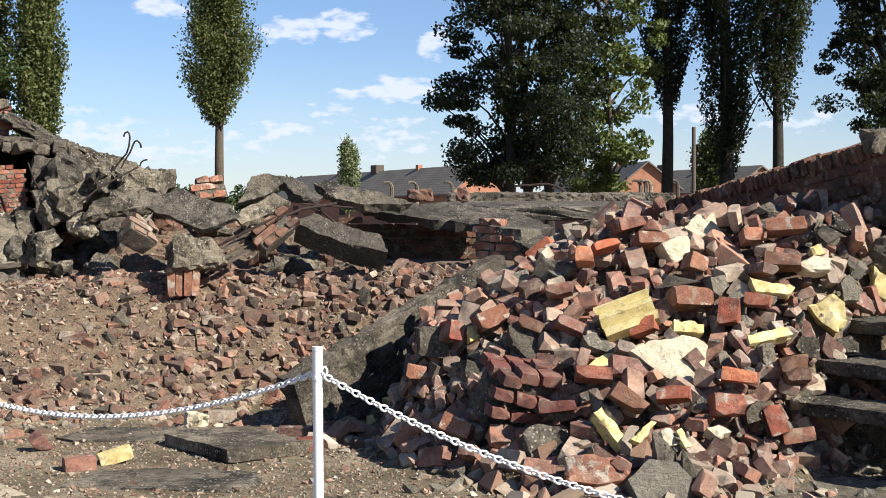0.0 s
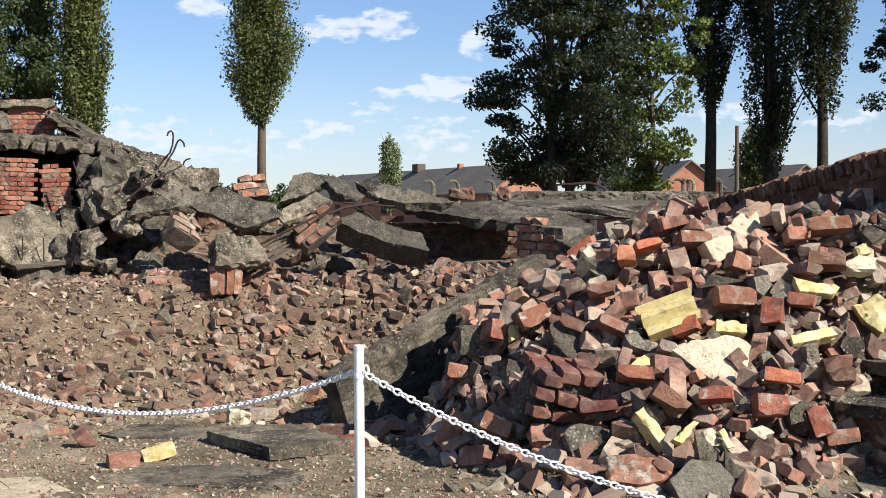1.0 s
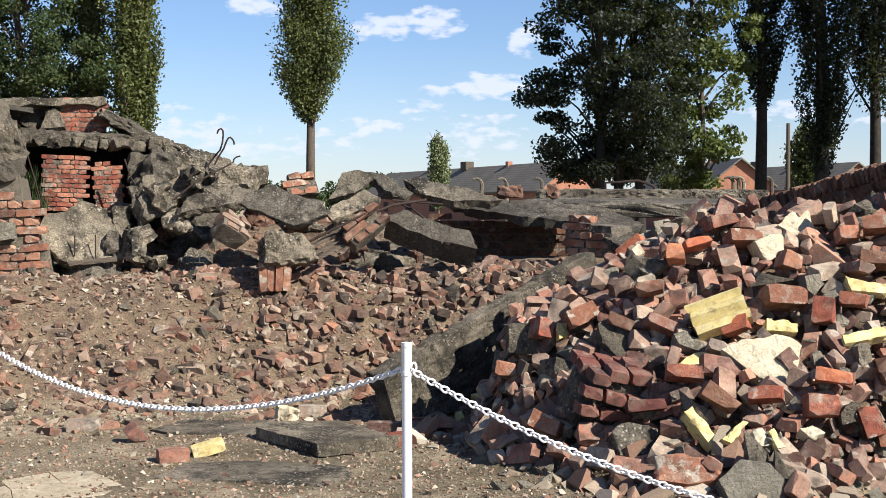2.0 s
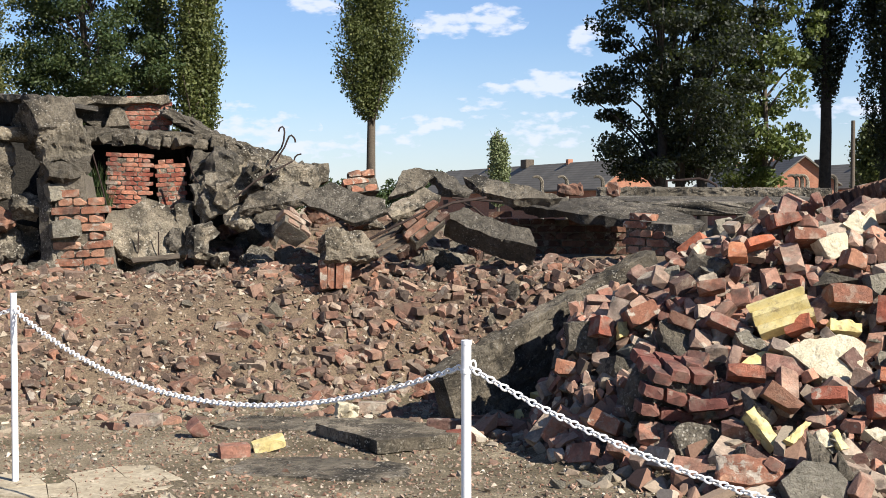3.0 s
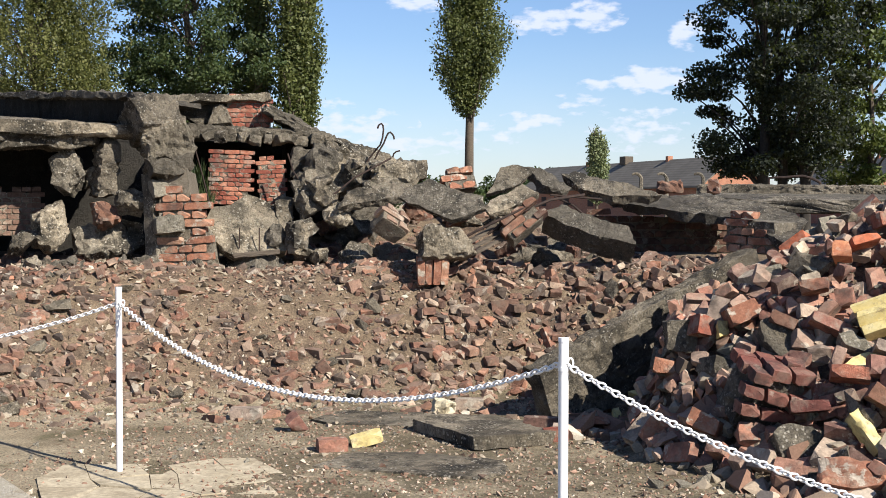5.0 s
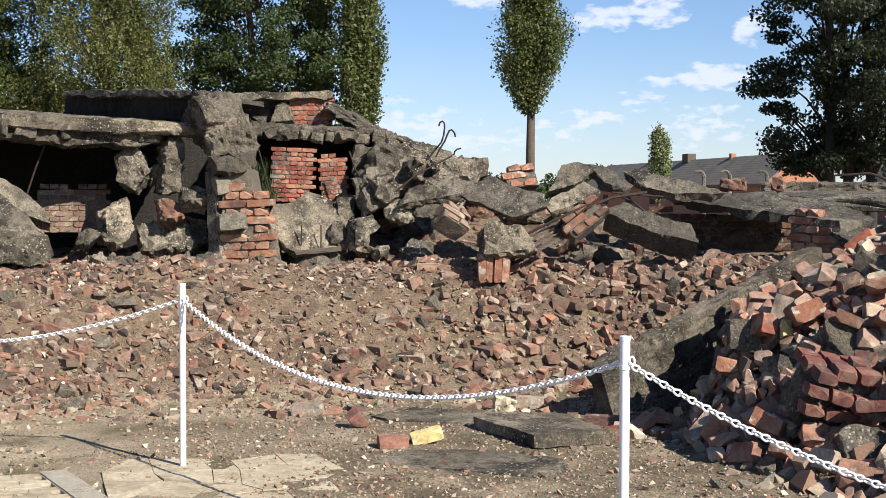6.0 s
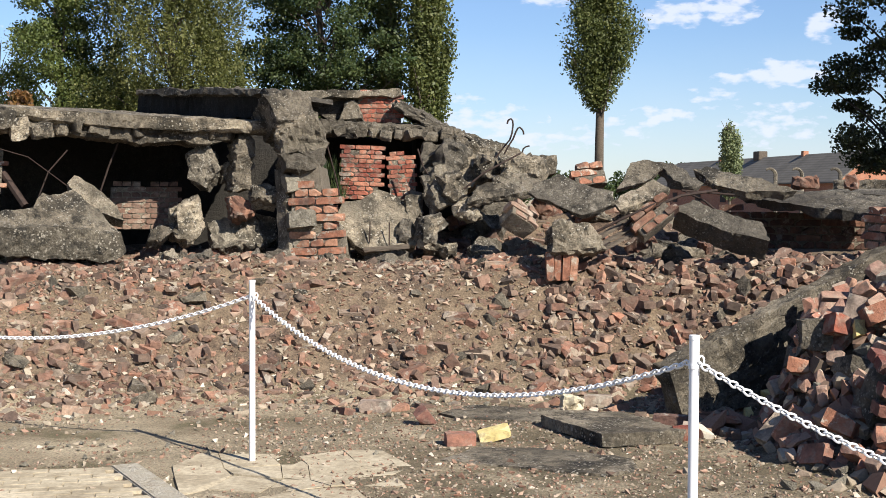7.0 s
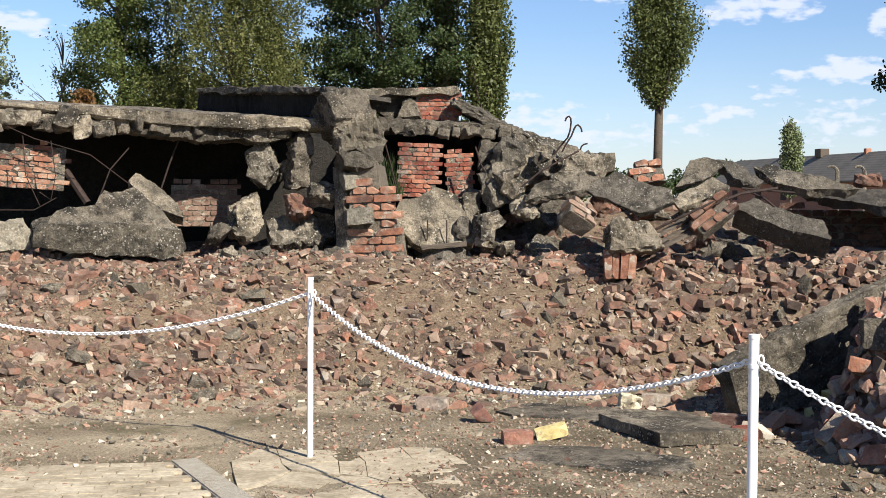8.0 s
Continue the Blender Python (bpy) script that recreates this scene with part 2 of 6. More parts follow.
M_CONC = material("old_concrete", (0.25, 0.23, 0.19), 0.95, concrete_nodes((0.53, 0.455, 0.345), (0.345, 0.29, 0.215), (0.10, 0.085, 0.063), 0.85))
M_CONC_DARK = material("mossy_concrete", (0.15, 0.14, 0.12), 0.95, concrete_nodes((0.38, 0.33, 0.26), (0.23, 0.20, 0.155), (0.085, 0.073, 0.057), 0.7))
M_CONC_PALE = material("pale_concrete", (0.4, 0.37, 0.31), 0.95, concrete_nodes((0.52, 0.47, 0.37), (0.43, 0.385, 0.30), (0.31, 0.275, 0.21), 0.18))
M_MOSS = material("moss_black_concrete", (0.12, 0.11, 0.08), 0.97, concrete_nodes((0.27, 0.235, 0.18), (0.15, 0.13, 0.10), (0.05, 0.044, 0.034), 0.95))
# near-black concrete: the ruin's inner shade is put into the colour
M_SHADE_BLACK = material("shade_black_render", (0.04, 0.036, 0.03), 0.97, concrete_nodes((0.07, 0.06, 0.05), (0.045, 0.04, 0.034), (0.02, 0.018, 0.015), 0.5, 0.05))
def plaster_nodes(t, b):
    col = n_ramp(t, n_noise(t, 5, 6, 0.65), [(0.3, (0.480, 0.410, 0.279)), (0.5, (0.588, 0.519, 0.364)), (0.7, (0.642, 0.588, 0.449))])
    col = n_mix(t, n_range(t, n_noise(t, 22, 7, 0.78), 0.50, 0.64, 0, 0.7), col, (0.30, 0.24, 0.16))
    t.links.new(col, b.inputs["Base Color"])
    n_bump(t, b, n_noise(t, 34, 7, 0.75), 0.8, 0.03)


def flag_nodes(t, b):
    col = n_ramp(t, n_noise(t, 2.6, 6, 0.65), [(0.3, (0.269, 0.220, 0.148)), (0.5, (0.368, 0.309, 0.215)), (0.7, (0.448, 0.385, 0.278))])
    col = n_mix(t, 0.75, col, n_ramp(t, n_noise(t, 30, 5, 0.7), [(0.35, (0.35, 0.35, 0.35)), (0.65, (0.66, 0.66, 0.66))]), "OVERLAY")
    col = n_mix(t, n_range(t, n_noise(t, 4, 8, 0.78), 0.50, 0.62, 0, 0.65), col, (0.19, 0.15, 0.095))
    t.links.new(col, b.inputs["Base Color"])
    n_bump(t, b, n_noise(t, 30, 6, 0.7), 0.4, 0.008)


M_FLAG = material("yellowish_flagstone", (0.55, 0.48, 0.36), 0.93, flag_nodes)

M_PALE = material("cream_plaster", (0.75, 0.66, 0.46), 0.9, plaster_nodes)


def yellow_nodes(t, b):
    a = n_noise(t, 9, 6, 0.65)
    col = n_ramp(t, a, [(0.3, (0.344, 0.271, 0.115)), (0.5, (0.574, 0.467, 0.197)), (0.7, (0.656, 0.574, 0.328))])
    col = n_mix(t, n_range(t, n_noise(t, 14, 7, 0.75), 0.52, 0.66, 0, 0.75), col, (0.20, 0.15, 0.09))
    t.links.new(col, b.inputs["Base Color"])
    n_bump(t, b, n_noise(t, 40, 7, 0.7), 0.6, 0.01)


M_YELLOW = material("yellow_firebrick", (0.6, 0.5, 0.2), 0.8, yellow_nodes)


def soil_nodes(t, b):
    big = n_noise(t, 0.9, 6, 0.62)
    col = n_ramp(t, big, [(0.33, (0.23, 0.18, 0.115)), (0.48, (0.37, 0.30, 0.20)), (0.66, (0.54, 0.45, 0.31))])
    moss = n_noise(t, 1.7, 6, 0.7)
    col = n_mix(t, n_range(t, moss, 0.53, 0.63, 0, 0.65), col, (0.11, 0.10, 0.045))
    grit = n_noise(t, 55, 5, 0.75)
    col = n_mix(t, 0.85, col, n_ramp(t, grit, [(0.33, (0.2, 0.2, 0.2)), (0.66, (0.8, 0.79, 0.77))]), "OVERLAY")
    red = n_noise(t, 19, 4, 0.7)
    col = n_mix(t, n_range(t, red, 0.60, 0.66, 0, 0.6), col, (0.22, 0.09, 0.055))
    sep = t.nodes.new("ShaderNodeSeparateXYZ")
    t.links.new(n_coord(t), sep.inputs[0])
    damp = n_math(t, "MULTIPLY", n_range(t, sep.outputs[0], -3.5, -0.9, 0.0, 1.0), n_range(t, n_noise(t, 2.4, 6, 0.7), 0.38, 0.55, 0.15, 0.85))
    col = n_mix(t, damp, col, n_mix(t, 0.8, (0.13, 0.105, 0.062), n_ramp(t, grit, [(0.33, (0.2, 0.2, 0.2)), (0.66, (0.8, 0.79, 0.77))]), "OVERLAY"))
    dust = n_ramp(t, n_noise(t, 8, 6, 0.7), [(0.35, (0.06, 0.042, 0.032)), (0.5, (0.16, 0.11, 0.077)), (0.62, (0.28, 0.21, 0.14))])
    dust = n_mix(t, n_range(t, n_noise(t, 1.1, 4), 0.44, 0.58, 0, 0.6), dust, (0.25, 0.185, 0.118))
    dust = n_mix(t, 0.8, dust, n_ramp(t, grit, [(0.33, (0.2, 0.2, 0.2)), (0.66, (0.8, 0.79, 0.77))]), "OVERLAY")
    col = n_mix(t, n_range(t, sep.outputs[2], 0.02, 0.16), col, dust)
    t.links.new(n_dimmed(t, col, 0.76), b.inputs["Base Color"])
    n_bump(t, b, n_mix(t, 0.5, n_noise(t, 30, 8, 0.75), n_noise(t, 90, 4, 0.7)), 1.0, 0.03)


M_SOIL = material("gritty_soil", (0.17, 0.13, 0.09), 0.97, soil_nodes)


def gravel_nodes(t, b):
    r = n_random(t)
    col = n_ramp(t, r, [(0.0, (0.12, 0.09, 0.065)), (0.25, (0.25, 0.135, 0.09)), (0.5, (0.27, 0.22, 0.16)),
                        (0.75, (0.36, 0.30, 0.22)), (0.88, (0.33, 0.18, 0.12)), (1.0, (0.58, 0.52, 0.41))])
    col = n_mix(t, 0.5, col, n_ramp(t, n_noise(t, 70, 4, 0.7), [(0.3, (0.3, 0.3, 0.3)), (0.7, (0.75, 0.75, 0.75))]), "OVERLAY")
    t.links.new(n_dimmed(t, col, 0.8), b.inputs["Base Color"])


M_GRAVEL = material("rubble_grit", (0.25, 0.18, 0.13), 0.95, gravel_nodes)


def paint_nodes(t, b):
    col = n_mix(t, n_range(t, n_noise(t, 14, 6, 0.7), 0.60, 0.72, 0, 0.5), (0.80, 0.79, 0.78), (0.45, 0.40, 0.36))
    t.links.new(col, b.inputs["Base Color"])
    n_bump(t, b, n_noise(t, 40, 4), 0.15, 0.004)


M_WHITE = material("white_paint", (0.8, 0.8, 0.8), 0.45, paint_nodes, specular=0.5)


def rust_nodes(t, b):
    col = n_ramp(t, n_noise(t, 25, 6, 0.7), [(0.3, (0.02, 0.015, 0.013)), (0.6, (0.05, 0.032, 0.025)), (0.75, (0.09, 0.055, 0.04))])
    t.links.new(col, b.inputs["Base Color"])


M_RUST = material("rusted_steel", (0.08, 0.05, 0.04), 0.8, rust_nodes, 0.3)


def wood_nodes(t, b):
    mp = t.nodes.new("ShaderNodeMapping")
    mp.inputs["Scale"].default_value = (3, 3, 30)
    t.links.new(n_coord(t), mp.inputs[0])
    col = n_ramp(t, n_noise(t, 3, 6, 0.7, mp.outputs[0]), [(0.3, (0.045, 0.035, 0.026)), (0.7, (0.15, 0.12, 0.09))])
    t.links.new(col, b.inputs["Base Color"])
    n_bump(t, b, n_noise(t, 6, 6, 0.7, mp.outputs[0]), 0.6, 0.02)


M_BARK = material("bark", (0.12, 0.1, 0.08), 0.95, wood_nodes)
# bark blackened so that the shaded trees' trunks look unlit
M_BARK_SHADED = material("shaded_bark", (0.03, 0.026, 0.022), 0.95, lambda t, b: t.links.new(n_ramp(t, n_noise(t, 9, 6, 0.7), [(0.3, (0.014, 0.012, 0.010)), (0.7, (0.05, 0.042, 0.034))]), b.inputs["Base Color"]))
M_WOOD = material("grey_timber", (0.15, 0.12, 0.09), 0.9, wood_nodes)


def leaf_material(name, dark, mid, light):
    def build(t, b):
        col = n_ramp(t, n_random(t), [(0.0, dark), (0.5, mid), (1.0, light)])
        col = n_mix(t, n_range(t, n_noise(t, 0.45, 4), 0.4, 0.65, 0, 0.5), col, dark)
        t.links.new(col, b.inputs["Base Color"])
        b.inputs["Subsurface Weight"].default_value = 0.0
        tr = t.nodes.new("ShaderNodeBsdfTranslucent")
        t.links.new(n_mix(t, 0.4, col, (0.16, 0.2, 0.03)), tr.inputs[0])
        mx = t.nodes.new("ShaderNodeMixShader")
        mx.inputs[0].default_value = 0.32
        t.links.new(b.outputs[0], mx.inputs[1])
        t.links.new(tr.outputs[0], mx.inputs[2])
        t.links.new(mx.outputs[0], t.nodes["Material Output"].inputs[0])
    return material(name, mid, 0.55, build, specular=0.35)


L_POPLAR = leaf_material("poplar_leaves", (0.051, 0.066, 0.020), (0.098, 0.117, 0.035), (0.156, 0.164, 0.055))
# near-black greens: the right-hand trees' shade is put into the leaf colour
L_SHADED = leaf_material("shaded_leaves", (0.006, 0.010, 0.006), (0.012, 0.018, 0.009), (0.027, 0.033, 0.015))
L_MAPLE = leaf_material("green_leaves", (0.023, 0.044, 0.017), (0.049, 0.073, 0.023), (0.086, 0.105, 0.036))
L_BIRCH = leaf_material("birch_leaves", (0.05, 0.058, 0.016), (0.108, 0.116, 0.03), (0.17, 0.165, 0.055))
# lightened greens: haze over the far poplar is put into the leaf colour
L_PALE = leaf_material("haze_pale_leaves", (0.12, 0.15, 0.07), (0.20, 0.23, 0.11), (0.29, 0.31, 0.16))
L_GRASS = leaf_material("dry_grass", (0.062, 0.062, 0.023), (0.133, 0.117, 0.047), (0.218, 0.179, 0.086))
L_LIME = leaf_material("bright_green_leaves", (0.04, 0.06, 0.014), (0.085, 0.112, 0.026), (0.15, 0.17, 0.05))
L_AUTUMN = leaf_material("autumn_leaves", (0.094, 0.039, 0.016), (0.156, 0.078, 0.023), (0.234, 0.125, 0.039))


def roof_nodes(t, b):
    col = n_ramp(t, n_noise(t, 0.8, 6, 0.65), [(0.3, (0.114, 0.103, 0.085)), (0.7, (0.175, 0.156, 0.129))])
    w = t.nodes.new("ShaderNodeTexWave")
    w.wave_type, w.bands_direction = "BANDS", "Z"
    w.inputs["Scale"].default_value, w.inputs["Distortion"].default_value = 1.6, 1.0
    t.links.new(n_coord(t), w.inputs["Vector"])
    col = n_mix(t, n_range(t, w.outputs[1], 0.70, 1.0, 0, 0.45), col, (0.055, 0.046, 0.036))
    t.links.new(col, b.inputs["Base Color"])
    n_bump(t, b, w.outputs[1], 0.15, 0.02)


M_ROOF = material("felt_roof", (0.1, 0.09, 0.08), 0.85, roof_nodes)


def far_brick_nodes(t, b):
    br = t.nodes.new("ShaderNodeTexBrick")
    mp = t.nodes.new("ShaderNodeMapping")
    mp.inputs["Rotation"].default_value = (radians(90), 0, 0)
    t.links.new(n_coord(t), mp.inputs[0])
    t.links.new(mp.outputs[0], br.inputs["Vector"])
    br.inputs["Scale"].default_value = 4.0
    br.inputs["Color1"].default_value, br.inputs["Color2"].default_value = (0.30, 0.11, 0.06, 1), (0.38, 0.16, 0.09, 1)
    br.inputs["Mortar"].default_value = (0.3, 0.22, 0.16, 1)
    col = n_mix(t, n_range(t, n_noise(t, 1.3, 5), 0.5, 0.7, 0, 0.4), br.outputs[0], (0.16, 0.07, 0.05))
    t.links.new(col, b.inputs["Base Color"])


M_FAR_BRICK = material("barrack_brick", (0.3, 0.12, 0.07), 0.9, far_brick_nodes)


# ---- mesh helpers ----
def mesh_of(name, verts, faces, mat, smooth=None):
    me = bpy.data.meshes.new(name)
    me.from_pydata(verts, [], faces)
    me.materials.append(mat)
    if smooth is not None:
        me.shade_smooth()
        me.set_sharp_from_angle(angle=radians(smooth))
    return me


def thing(name, m, label, category, group="", kind=""):
    ob = new(name)
    ob.empty_display_size = 0.2
    ob.matrix_world = m
    return tagged(ob, label, category, group, kind)


def part(name, me, parent, m=None, label=""):
    ob = new(name, me)
    ob.parent = parent
    if m is not None:
        ob.matrix_basis = m
    return tagged(ob, label)


def vnoise(p, s, octaves=3):
    return noise.fractal(p * s, 0.9, 2.0, octaves)


def chunk_mesh(name, sx, sy, sz, seed, mat, rough=0.02, chip=0.05, outline=0.08, cell=0.048, smooth=28, cuts=13):
    """A broken block or slab: a box cut by chance planes round its outline and edges, then roughened."""
    rng = random.Random(seed * 17 + 3)
    bm = bmesh.new()
    bmesh.ops.create_cube(bm, size=1)
    bmesh.ops.scale(bm, vec=(sx, sy, sz), verts=bm.verts)
    half = Vector((sx, sy, sz)) / 2
    flat = sz < 0.45 * min(sx, sy)
    for i in range(cuts):
        d = Vector((rng.gauss(0, 1), rng.gauss(0, 1), rng.gauss(0, 0.25 if flat and i < cuts * 0.6 else 0.8)))
        d.x /= max(0.2, sx) ** 0.5
        d.y /= max(0.2, sy) ** 0.5
        d.normalize()
        reach = sum(abs(p * q) for p, q in zip(d, half))
        depth = (outline if i < cuts * 0.6 else chip) * rng.uniform(0.4, 1.8)
        res = bmesh.ops.bisect_plane(bm, geom=bm.verts[:] + bm.edges[:] + bm.faces[:], plane_co=d * max(reach * 0.45, reach - depth), plane_no=d, clear_outer=True)
        rim = [e for e in res["geom_cut"] if isinstance(e, bmesh.types.BMEdge)]
        if rim:
            bmesh.ops.holes_fill(bm, edges=rim, sides=0)
    roughen(bm, seed, rough, chip, cell)
    me = bpy.data.meshes.new(name)
    bm.to_mesh(me)
    bm.free()
    me.materials.append(mat)
    me.shade_smooth()
    me.set_sharp_from_angle(angle=radians(smooth))
    return me


def chunk(name, p, size, turn, seed, mat, label, category="slab", group="", **kw):
    """A broken block as a thing of its own, at p, its x across the line of sight, then turned."""
    ob = new(name, chunk_mesh(name, *size, seed, mat, **kw))
    ob.matrix_world = facing(p, *turn)
    return tagged(ob, label, category, group)


def roughen(bm, seed, rough, chip, cell):
    """Cut faces down to the cell size, then wear the surface and knock bits off the edges."""
    for _ in range(7):
        bmesh.ops.triangulate(bm, faces=bm.faces[:])
        long = [e for e in bm.edges if e.calc_length() > cell * 1.5]
        if not long or len(bm.faces) > 9000:
            break
        bmesh.ops.subdivide_edges(bm, edges=long, cuts=1)
    bmesh.ops.triangulate(bm, faces=bm.faces[:])
    bm.normal_update()
    off = Vector((seed * 7.31, seed * 3.17, seed * 5.73))
    moves = []
    for v in bm.verts:
        q = v.co + off
        edge = max((1 - e.link_faces[0].normal.dot(e.link_faces[1].normal)) if len(e.link_faces) == 2 else 0 for e in v.link_edges)
        k = rough * (0.3 * vnoise(q, 2.6) + 0.8 * vnoise(q, 6.5) + 1.3 * vnoise(q, 17.0))
        k -= min(1.0, edge) * chip * 0.6 * max(0.0, 0.3 + vnoise(q, 7.0))
        moves.append(v.normal * k)
    for v, k in zip(bm.verts, moves):
        v.co += k


def slab_mesh(name, outline, thick, seed, mat, rough=0.014, chip=0.022, cell=0.04, ragged=0.018, smooth=22):
    """A broken slab: a ragged outline, its face at z = 0, with thickness behind it."""
    rng = random.Random(seed * 31 + 7)
    pts = []
    for i, a in enumerate(outline):
        a, b = Vector(a), Vector(outline[(i + 1) % len(outline)])
        n = max(1, int((b - a).length / 0.11))
        for k in range(n):
            d = ragged * (0.4 if k == 0 else 1.0)
            pts.append(a.lerp(b, k / n) + Vector((rng.uniform(-d, d), rng.uniform(-d, d))))
    c = sum(pts, Vector((0, 0))) / len(pts)
    bm = bmesh.new()
    top = [bm.verts.new((p.x, p.y, 0)) for p in pts]
    low = []
    for p in pts:
        q = c + (p - c) * rng.uniform(0.90, 1.0)
        low.append(bm.verts.new((q.x, q.y, -thick * rng.uniform(0.85, 1.1))))
    bm.faces.new(top)
    bm.faces.new(low[::-1])
    for i in range(len(pts)):
        j = (i + 1) % len(pts)
        bm.faces.new((top[j], top[i], low[i], low[j]))
    bmesh.ops.recalc_face_normals(bm, faces=bm.faces[:])
    roughen(bm, seed, rough, chip, cell)
    me = bpy.data.meshes.new(name)
    bm.to_mesh(me)
    bm.free()
    me.materials.append(mat)
    me.shade_smooth()
    me.set_sharp_from_angle(angle=radians(smooth))
    return me


def slab(name, p, yaw, elev, outline, thick, mat, seed, label, category="slab", group="", **kw):
    """A broken slab whose face looks to the station, turned clockwise by yaw and tipped up by elev; outline in metres
    on that face, shaped to fit the camera's view.
    """
    a, e = math.atan2(p[0], p[1]) + math.pi - radians(yaw), radians(elev)
    n = Vector((math.sin(a) * math.cos(e), math.cos(a) * math.cos(e), math.sin(e)))
    x = Vector((0, 0, 1)).cross(n).normalized()
    m = Matrix((x, n.cross(x), n)).transposed().to_4x4()
    ob = new(name, slab_mesh(name, outline, thick, seed, mat, **kw))
    ob.matrix_world = Matrix.Translation(p) @ m
    return tagged(ob, label, category, group)


def tube(name, pts, radius, mat, sides=6, taper=None):
    """A round bar or limb along a line of points."""
    verts, faces = [], []
    pts = [Vector(p) for p in pts]
    for i, p in enumerate(pts):
        d = (pts[min(i + 1, len(pts) - 1)] - pts[max(i - 1, 0)]).normalized()
        a = d.cross(Vector((0.31, 0.9, 0.2))).normalized()
        b = d.cross(a)
        r = radius if taper is None else radius + (taper - radius) * i / (len(pts) - 1)
        for k in range(sides):
            w = 2 * math.pi * k / sides
            verts.append(p + (a * math.cos(w) + b * math.sin(w)) * r)
    for i in range(len(pts) - 1):
        for k in range(sides):
            k2 = (k + 1) % sides
            faces.append([i * sides + k, i * sides + k2, (i + 1) * sides + k2, (i + 1) * sides + k])
    faces.append(list(range(sides))[::-1])
    faces.append([(len(pts) - 1) * sides + k for k in range(sides)])
    return mesh_of(name, verts, faces, mat, 50)


def box_mesh(name, sx, sy, sz, mat, z0=0.0, bevel=0.0):
    bm = bmesh.new()
    bmesh.ops.create_cube(bm, size=1)
    bmesh.ops.scale(bm, vec=(sx, sy, sz), verts=bm.verts)
    bmesh.ops.translate(bm, vec=(0, 0, z0 + sz / 2), verts=bm.verts)
    if bevel:
        bmesh.ops.bevel(bm, geom=bm.edges[:], offset=bevel, segments=2, affect="EDGES")
    me = bpy.data.meshes.new(name)
    bm.to_mesh(me)
    bm.free()
    me.materials.append(mat)
    return me


def hull_mesh(name, pts, mat):
    bm = bmesh.new()
    for p in pts:
        bm.verts.new(p)
    res = bmesh.ops.convex_hull(bm, input=bm.verts)
    bmesh.ops.delete(bm, geom=[g for g in res["geom_interior"] if isinstance(g, bmesh.types.BMVert)], context="VERTS")
    me = bpy.data.meshes.new(name)
    bm.to_mesh(me)
    bm.free()
    me.materials.append(mat)
    return me


BL, BW, BH = 0.25, 0.12, 0.065  # the old imperial brick


def brick_hull(rng, length=BL, width=BW, height=BH, broken=0.0):
    """Corner points of a worn brick: each corner knocked off a little, an end broken off ragged."""
    pts = []
    for x in (-1, 1):
        for y in (-1, 1):
            for z in (-1, 1):
                c = Vector((x * length / 2, y * width / 2, z * height / 2))
                k = rng.uniform(0.004, 0.017) * (1 + 2.2 * (rng.random() < 0.28))
                if broken and x > 0:
                    c.x -= rng.uniform(0, broken)
                    c.y *= rng.uniform(0.7, 1.0)
                    c.z *= rng.uniform(0.7, 1.0)
                for ax in range(3):
                    q = c.copy()
                    q[ax] -= math.copysign(k * (1.6 if ax == 0 else 1.0), q[ax])
                    pts.append(q)
    return pts


rng_b = random.Random(11)
LOOSE = []
for i in range(24):
    ln = BL if i < 5 else rng_b.uniform(0.09, 0.23)
    LOOSE.append(hull_mesh("brick", brick_hull(rng_b, ln, BW * rng_b.uniform(0.92, 1.02), BH * rng_b.uniform(0.95, 1.05), 0.0 if i < 5 else 0.11), M_BRICK))
RAGGED = []
for i in range(8):
    s = rng_b.uniform(0.8, 1.2)
    RAGGED.append(hull_mesh("stone", [Vector((rng_b.gauss(0, 0.07), rng_b.gauss(0, 0.055), rng_b.gauss(0, 0.04))) * s for _ in range(16)], M_CONC))


def mesh_arrays(me):
    v = np.array([tuple(x.co) for x in me.vertices])
    f = [tuple(p.vertices) for p in me.polygons]
    return v, f


def joined(name, placed, mat):
    """One mesh out of many placed copies: rows of (vertices, faces, 4x4 pose)."""
    verts, faces, base = [], [], 0
    for v, f, m in placed:
        a = np.array(m)
        verts.append(v @ a[:3, :3].T + a[:3, 3])
        faces.extend([tuple(i + base for i in q) for q in f])
        base += len(v)
    return mesh_of(name, np.concatenate(verts).tolist(), faces, mat)


def slope_normal(h, x, y):
    e = 0.12
    return Vector((h(x - e, y) - h(x + e, y), h(x, y - e) - h(x, y + e), 2 * e)).normalized()


def lie(rng, x, y, lift, tilt, h=None, lean=1.0):
    """A pose on the ground: turned at random, leaning with the slope and a little more."""
    h = h or ground_height
    n = Vector((0, 0, 1)).lerp(slope_normal(h, x, y), lean).normalized()
    q = Vector((0, 0, 1)).rotation_difference(n).to_matrix().to_4x4()
    return Matrix.Translation((x, y, h(x, y) + lift)) @ q @ pose(0, 0, 0, rng.gauss(0, tilt), rng.gauss(0, tilt), rng.uniform(0, 360)) @ (
        pose(0, 0, 0, 90, 0, 0) if rng.random() < 0.3 else Matrix())


